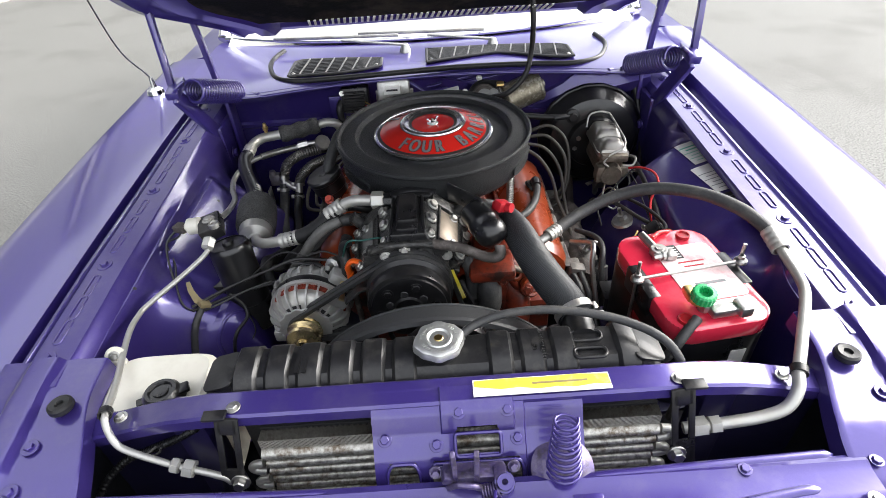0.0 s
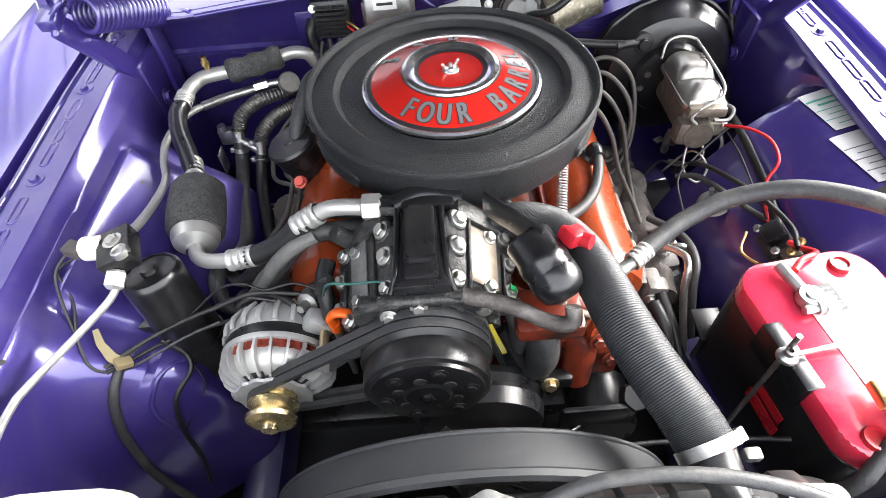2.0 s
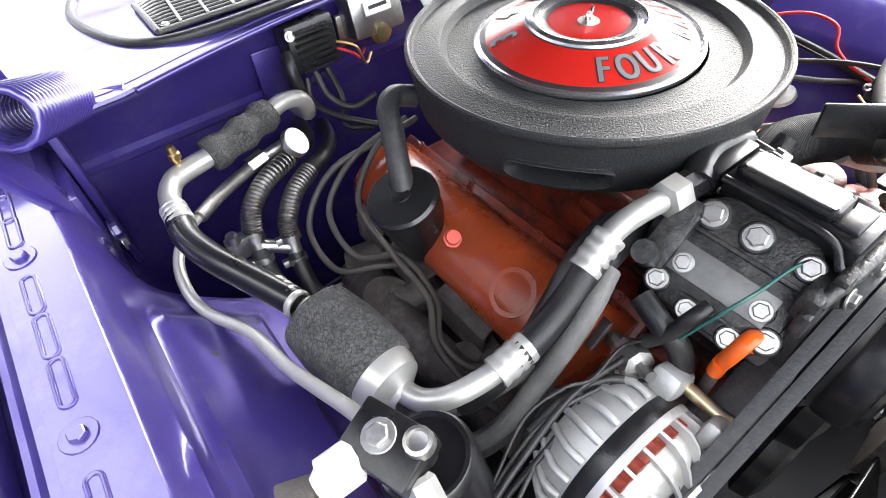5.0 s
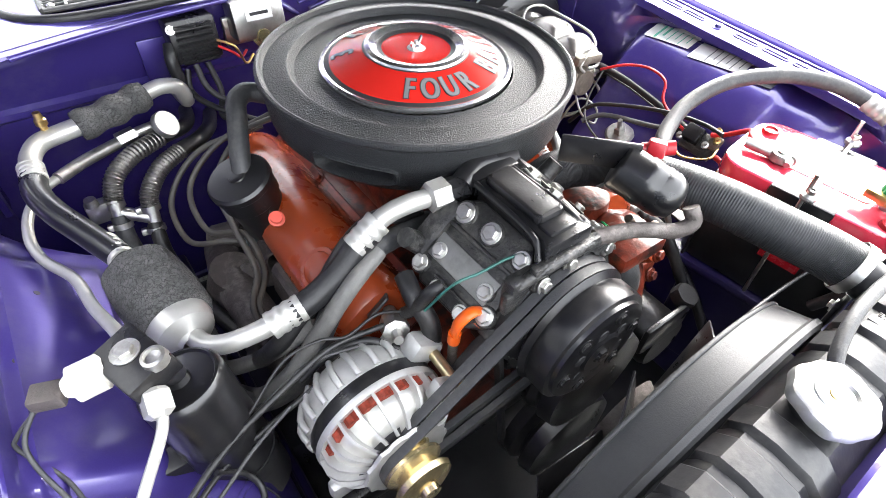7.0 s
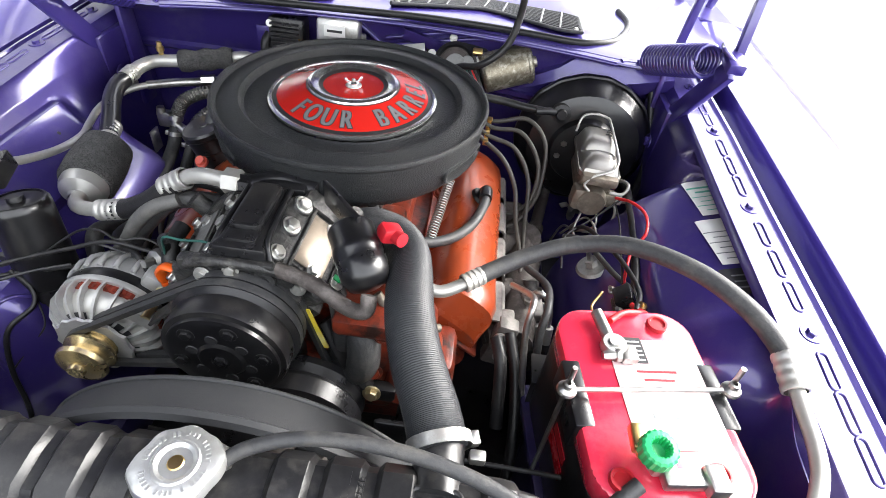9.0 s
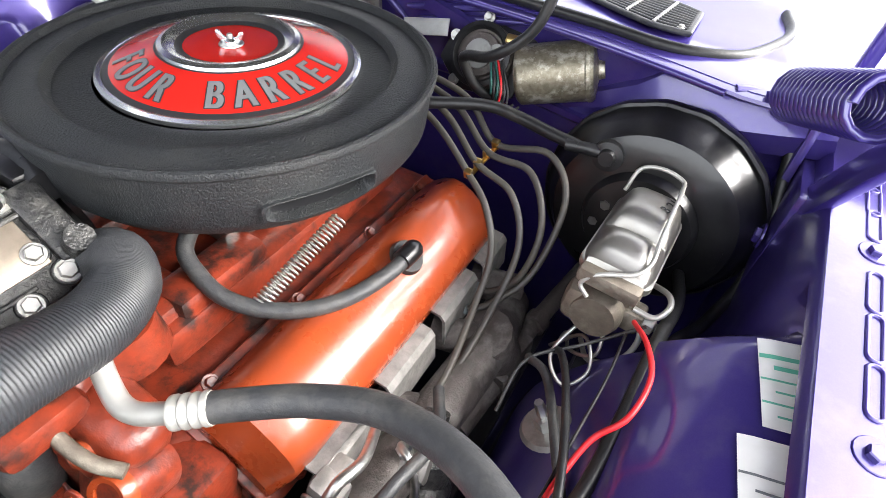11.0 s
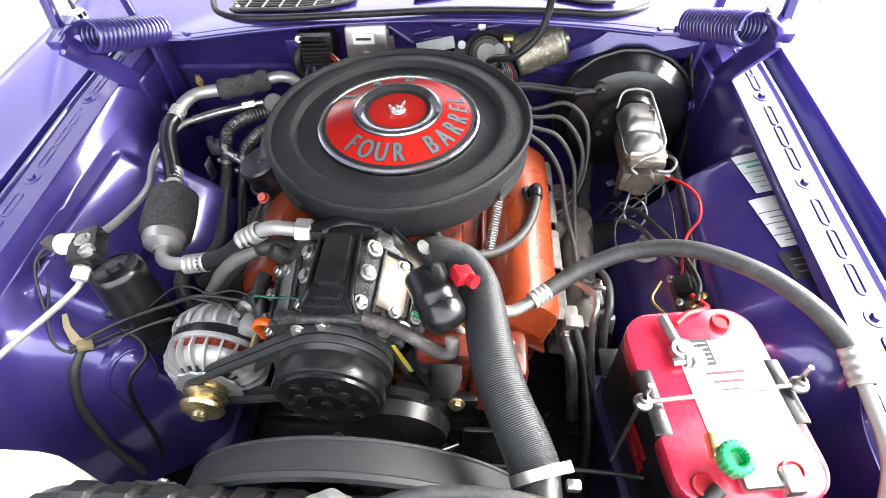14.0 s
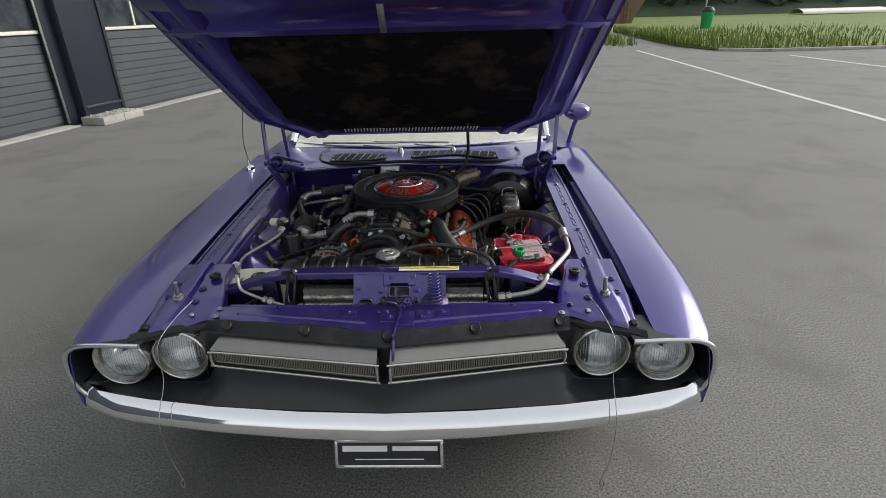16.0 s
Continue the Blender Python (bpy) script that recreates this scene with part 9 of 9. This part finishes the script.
solo("shock_stud", join(lathe([(0, 0.006), (0.026, 0.005), (0.030, 0.0)], facing((0.451, 1.137, 0.607), (-0.45, -0.05, 1)), 24), lathe([(0, 0.042), (0.005, 0.042), (0.006, 0.022), (0.012, 0.022), (0.012, 0.006)], facing((0.451, 1.137, 0.607), (-0.45, -0.05, 1)), 6)), STEEL, "shiny shock absorber nut on the inner fender", "nut")
for s, pts, r, mat, lab in ((1, [(0.487, 1.25, 0.689), (0.503, 1.207, 0.713), (0.515, 1.16, 0.724), (0.509, 1.114, 0.719), (0.49, 1.094, 0.695), (0.479, 1.06, 0.680), (0.470, 1.02, 0.672)], 0.0028, RED_WIRE, "red wire over the inner fender"),
                            (1, [(0.52, 1.44, 0.62), (0.525, 1.33, 0.665), (0.515, 1.24, 0.68), (0.51, 1.15, 0.675), (0.50, 1.06, 0.665), (0.48, 0.98, 0.66)], 0.0075, RUBBER, "taped black wiring loom along the inner fender"),
                            (1, [(0.40, 1.20, 0.62), (0.43, 1.17, 0.64), (0.47, 1.09, 0.645), (0.50, 1.02, 0.655), (0.51, 0.96, 0.64)], 0.005, RUBBER_GREY, "grey-black wire with a pale sleeve"),
                            (1, [(0.395, 1.13, 0.60), (0.40, 1.19, 0.625), (0.45, 1.235, 0.64), (0.50, 1.25, 0.69)], 0.002, RUBBER_GREY, "thin grey wire over the inner fender"),
                            (1, [(0.575, 1.54, 0.80), (0.60, 1.48, 0.66), (0.575, 1.40, 0.60), (0.54, 1.30, 0.64), (0.53, 1.24, 0.68)], 0.008, RUBBER, "taped black wiring loom round the booster"),
                            (-1, [(-0.545, 0.985, 0.772), (-0.568, 1.0, 0.745), (-0.583, 0.985, 0.744), (-0.584, 0.972, 0.742), (-0.563, 0.938, 0.719), (-0.551, 0.893, 0.700), (-0.535, 0.860, 0.677), (-0.518, 0.857, 0.660), (-0.505, 0.870, 0.660), (-0.470, 0.905, 0.662), (-0.42, 0.925, 0.672), (-0.37, 0.935, 0.690), (-0.33, 0.935, 0.705), (-0.27, 0.925, 0.70)], 0.0020, RUBBER_GREY, "thin grey switch wire looping down the inner fender"),
                            (-1, [(-0.518, 0.855, 0.661), (-0.494, 0.879, 0.652), (-0.455, 0.905, 0.650), (-0.40, 0.92, 0.655), (-0.345, 0.925, 0.67), (-0.30, 0.93, 0.69)], 0.0030, RUBBER, "black lead clipped to the inner fender"),
                            (-1, [(-0.52, 0.862, 0.664), (-0.48, 0.892, 0.668), (-0.43, 0.915, 0.678), (-0.37, 0.928, 0.694), (-0.31, 0.935, 0.712), (-0.25, 0.932, 0.708), (-0.20, 0.93, 0.70)], 0.0034, RUBBER, "twisted black leads behind the alternator"),
                            (-1, [(-0.505, 0.868, 0.656), (-0.516, 0.836, 0.633), (-0.524, 0.811, 0.585), (-0.524, 0.794, 0.527), (-0.520, 0.781, 0.443), (-0.50, 0.77, 0.36)], 0.0070, RUBBER_GREY, "grey rubber-sleeved loom down the inner fender"),
                            (-1, [(-0.46, 0.905, 0.655), (-0.437, 0.901, 0.625), (-0.429, 0.883, 0.607), (-0.445, 0.851, 0.596), (-0.454, 0.836, 0.571), (-0.461, 0.822, 0.510), (-0.463, 0.812, 0.435), (-0.478, 0.801, 0.356)], 0.0038, RUBBER, "black taped loom over the inner fender"),
                            (-1, [(-0.437, 0.901, 0.617), (-0.417, 0.873, 0.578), (-0.436, 0.85, 0.55), (-0.457, 0.826, 0.520)], 0.0014, RUBBER, "thin black wire over the inner fender"),
                            (-1, [(-0.41, 0.93, 0.68), (-0.36, 0.945, 0.715), (-0.32, 0.94, 0.728), (-0.29, 0.932, 0.722), (-0.25, 0.935, 0.728), (-0.215, 0.93, 0.715)], 0.0018, RUBBER, "thin black wire over the alternator"),
                            (-1, [(-0.216, 0.93, 0.712), (-0.208, 0.915, 0.735), (-0.200, 0.905, 0.762), (-0.185, 0.90, 0.772)], 0.0075, RUBBER, "black sleeved connector lead beside the compressor"),
                            (1, [(0.416, 1.244, 0.590), (0.430, 1.21, 0.64), (0.448, 1.165, 0.660), (0.473, 1.077, 0.683), (0.486, 1.0, 0.692), (0.47, 0.95, 0.70)], 0.0042, RUBBER, "black loom over the inner fender"),
                            (1, [(0.484, 1.23, 0.688), (0.483, 1.168, 0.686), (0.477, 1.101, 0.680), (0.47, 1.03, 0.675)], 0.0016, RUBBER, "thin black wire over the inner fender"),
                            (1, [(0.44, 1.02, 0.66), (0.42, 0.985, 0.655), (0.44, 0.945, 0.665), (0.475, 0.95, 0.67)], 0.0022, BRASS, "yellowish wire on the starter relay"),
                            (1, [(0.455, 0.94, 0.665), (0.44, 0.90, 0.67), (0.43, 0.88, 0.69), (0.425, 0.87, 0.72)], 0.005, RED_WIRE, "red battery lead into the relay"),
                            (1, [(0.11, 0.70, 0.665), (0.20, 0.705, 0.66), (0.30, 0.70, 0.665), (0.345, 0.69, 0.68)], 0.003, RUBBER, "thin black wire behind the radiator"),
                            (1, [(0.33, 1.12, 0.60), (0.36, 1.06, 0.62), (0.355, 0.99, 0.64), (0.345, 0.95, 0.61), (0.35, 0.90, 0.52)], 0.0065, RUBBER_GREY, "grey power steering line with a fitting"),
                            (1, [(0.30, 1.05, 0.62), (0.325, 0.99, 0.66), (0.322, 0.955, 0.67), (0.318, 0.93, 0.63), (0.33, 0.87, 0.52)], 0.0055, STEEL, "bent steel power steering line"),
                            (-1, [(-0.24, 0.905, 0.69), (-0.27, 0.93, 0.70), (-0.31, 0.945, 0.685), (-0.345, 0.95, 0.66)], 0.005, RUBBER, "black wires behind the alternator"),
                            (-1, [(-0.20, 0.955, 0.745), (-0.205, 0.925, 0.735), (-0.20, 0.90, 0.71), (-0.205, 0.89, 0.67)], 0.012, RUBBER, "black sleeved loom beside the valve cover"),
                            (-1, [(-0.205, 0.905, 0.735), (-0.185, 0.885, 0.785), (-0.155, 0.878, 0.792), (-0.12, 0.872, 0.80), (-0.10, 0.862, 0.80), (-0.105, 0.85, 0.775)], 0.0017, GREEN_WIRE, "green wire across the compressor head"),
                            (1, [(0.30, 0.96, 0.60), (0.315, 0.90, 0.56), (0.32, 0.82, 0.50), (0.31, 0.74, 0.42)], 0.009, RUBBER, "black hose beside the engine"),
                            (1, [(0.275, 0.93, 0.62), (0.285, 0.89, 0.60), (0.29, 0.83, 0.53)], 0.010, RUBBER, "black power steering hose")):
    solo("wire" if r < 0.009 else "hose", tube(pts, r, 8, 8), mat, lab, "wire" if r < 0.009 else "hose")
solo("loom_clip", join(sheet([[Vector((-0.538, 0.905, 0.694)), Vector((-0.531, 0.908, 0.694))], [Vector((-0.530, 0.886, 0.686)), Vector((-0.519, 0.889, 0.686))], [Vector((-0.516, 0.868, 0.672)), Vector((-0.506, 0.878, 0.672))], [Vector((-0.498, 0.860, 0.660)), Vector((-0.488, 0.873, 0.660))]], 0.002), box((-0.497, 0.868, 0.664), (0.022, 0.018, 0.010), 0.002, (0, 30, 40))), TAN, "bent yellowish metal loom clip on the inner fender", "clip")
# pressed ring and holes on the passenger-side inner fender
ring = [(-0.437, 0.899, 0.609), (-0.451, 0.882, 0.623), (-0.463, 0.863, 0.625), (-0.474, 0.845, 0.609), (-0.48, 0.833, 0.591), (-0.477, 0.825, 0.569), (-0.466, 0.822, 0.519)]
part("pressed_ring", tube(ring, 0.0042, 8, 6), PURPLE_IN, CAR)
for p in ((-0.589, 0.83, 0.751), (-0.551, 1.197, 0.707), (-0.575, 1.08, 0.735)):
    part("hole", lathe([(0, 0.0006), (0.0035, 0.0006), (0.0038, 0)], facing(p, (0.75, 0, 0.66)), 12), INK, CAR)
loom = solo("wire", tube([(-0.385, 0.534, 0.722), (-0.43, 0.536, 0.692), (-0.478, 0.537, 0.668), (-0.525, 0.530, 0.648), (-0.56, 0.50, 0.615), (-0.565, 0.46, 0.56)], lambda u: 0.0058 + 0.0007 * math.sin(2 * math.pi * 46 * u), 12, 40), RUBBER, "black corrugated loom below the radiator support", "wire")
part("loom_tie", tube([(-0.455, 0.528, 0.690), (-0.470, 0.522, 0.683), (-0.492, 0.524, 0.672), (-0.486, 0.530, 0.660), (-0.462, 0.530, 0.668), (-0.452, 0.530, 0.682)], 0.0018, 8, 5), RUBBER_DUSTY, loom, "pale grey wire loop")
# starter relay, proportioning valve, sender
REL = thing("starter_relay", (0.468, 0.99, 0.65), "grimy black starter relay with bare terminals on the inner fender", "relay")
part("base", join(box((0.474, 0.985, 0.662), (0.044, 0.066, 0.010), 0.003, (0, -42, 0)), box((0.482, 0.985, 0.645), (0.016, 0.040, 0.05), 0.003, (0, -42, 0))), CAST_BLACK, REL)
part("coil_can", box((0.468, 1.0, 0.676), (0.030, 0.034, 0.024), 0.004, (0, -42, 0)), BLACK, REL)
for p in ((0.456, 0.967, 0.674), (0.470, 0.956, 0.684), (0.486, 0.967, 0.692), (0.454, 1.018, 0.668)):
    part("terminal", join(lathe([(0, 0.014), (0.0032, 0.014), (0.0035, 0.006), (0.0065, 0.005), (0.0065, 0)], facing(p, (-0.6, -0.2, 0.8)), 8)), BRASS if p[0] > 0.46 else STEEL, REL)
part("bakelite", box((0.475, 0.960, 0.676), (0.026, 0.022, 0.010), 0.002, (0, -42, 0)), IRON_BROWN, REL)
solo("proportioning_valve", join(box((0.445, 1.336, 0.600), (0.030, 0.020, 0.034), 0.004, (0, 15, 20)), lathe([(0, 0.024), (0.006, 0.024), (0.009, 0.016), (0.009, 0)], pose(0.452, 1.336, 0.612), 6), lathe([(0, 0.024), (0.006, 0.024), (0.009, 0.016), (0.009, 0)], pose(0.436, 1.336, 0.585, 180), 6), box((0.415, 1.331, 0.600), (0.018, 0.014, 0.003), 0.001, (0, -10, 20))), STEEL, "dull steel brake valve on a small bracket", "valve")
solo("oil_sender", join(lathe([(0, 0.05), (0.006, 0.05), (0.007, 0.034), (0.016, 0.032), (0.018, 0.02), (0.016, 0.004), (0.009, 0.0), (0.009, -0.02)], facing((-0.224, 0.945, 0.690), (-0.3, -0.75, 0.35)), 8), box((-0.245, 0.92, 0.690), (0.03, 0.018, 0.018), 0.004, (0, 0, 30))), STEEL, "plated sender with a push-on connector", "sender")
part("tape_patch", box((-0.2235, 0.979, 0.6815), (0.036, 0.004, 0.032), 0.001, (50, -38, 0)), RUBBER_GREY, vc_l, "dark grey tape patch")
# stickers on the driver-side inner fender
def slope_at(x, y):
    sec = sorted(wall_section(1, y))
    return float(np.interp(x, [a for a, _ in sec], [b for _, b in sec])) + 0.001


for y0, y1, x0, mat, lab in ((1.140, 1.238, 0.586, GREEN_LABEL, "pale green emissions sticker on the inner fender"), (1.020, 1.128, 0.583, WHITE, "white instruction sticker on the inner fender"), (0.958, 1.010, 0.588, INK, "black warning sticker on the inner fender")):
    xs = [x0 + 0.0095 * k for k in range(6)]
    st = solo("sticker", sheet([[Vector((x + 0.12 * (y1 - y), y, slope_at(x + 0.12 * (y1 - y), y) + 0.0025)) for x in xs] for y in (y0, y0 * 0.67 + y1 * 0.33, y0 * 0.33 + y1 * 0.67, y1)], 0.0008), WHITE if mat is GREEN_LABEL else mat, lab, "sticker", group="bay stickers")
    if mat is not INK:
        for k in range(6):
            ya = y0 + 0.010 + 0.0125 * k
            part("print", sheet([[Vector((x + 0.12 * (y1 - y), y, slope_at(x + 0.12 * (y1 - y), y) + 0.0042)) for x in xs[1 - k % 2:-1]] for y in (ya, ya + (0.005 if mat is GREEN_LABEL and k > 3 else 0.0022))]), GREEN_LABEL if mat is GREEN_LABEL else LETTER_GREY, st)
    else:
        for k in range(3):
            ya = y0 + 0.010 + 0.012 * k
            part("print", sheet([[Vector((x + 0.12 * (y1 - y), y, slope_at(x + 0.12 * (y1 - y), y) + 0.0042)) for x in xs[1:-1]] for y in (ya, ya + 0.003)]), LETTER_GREY, st)
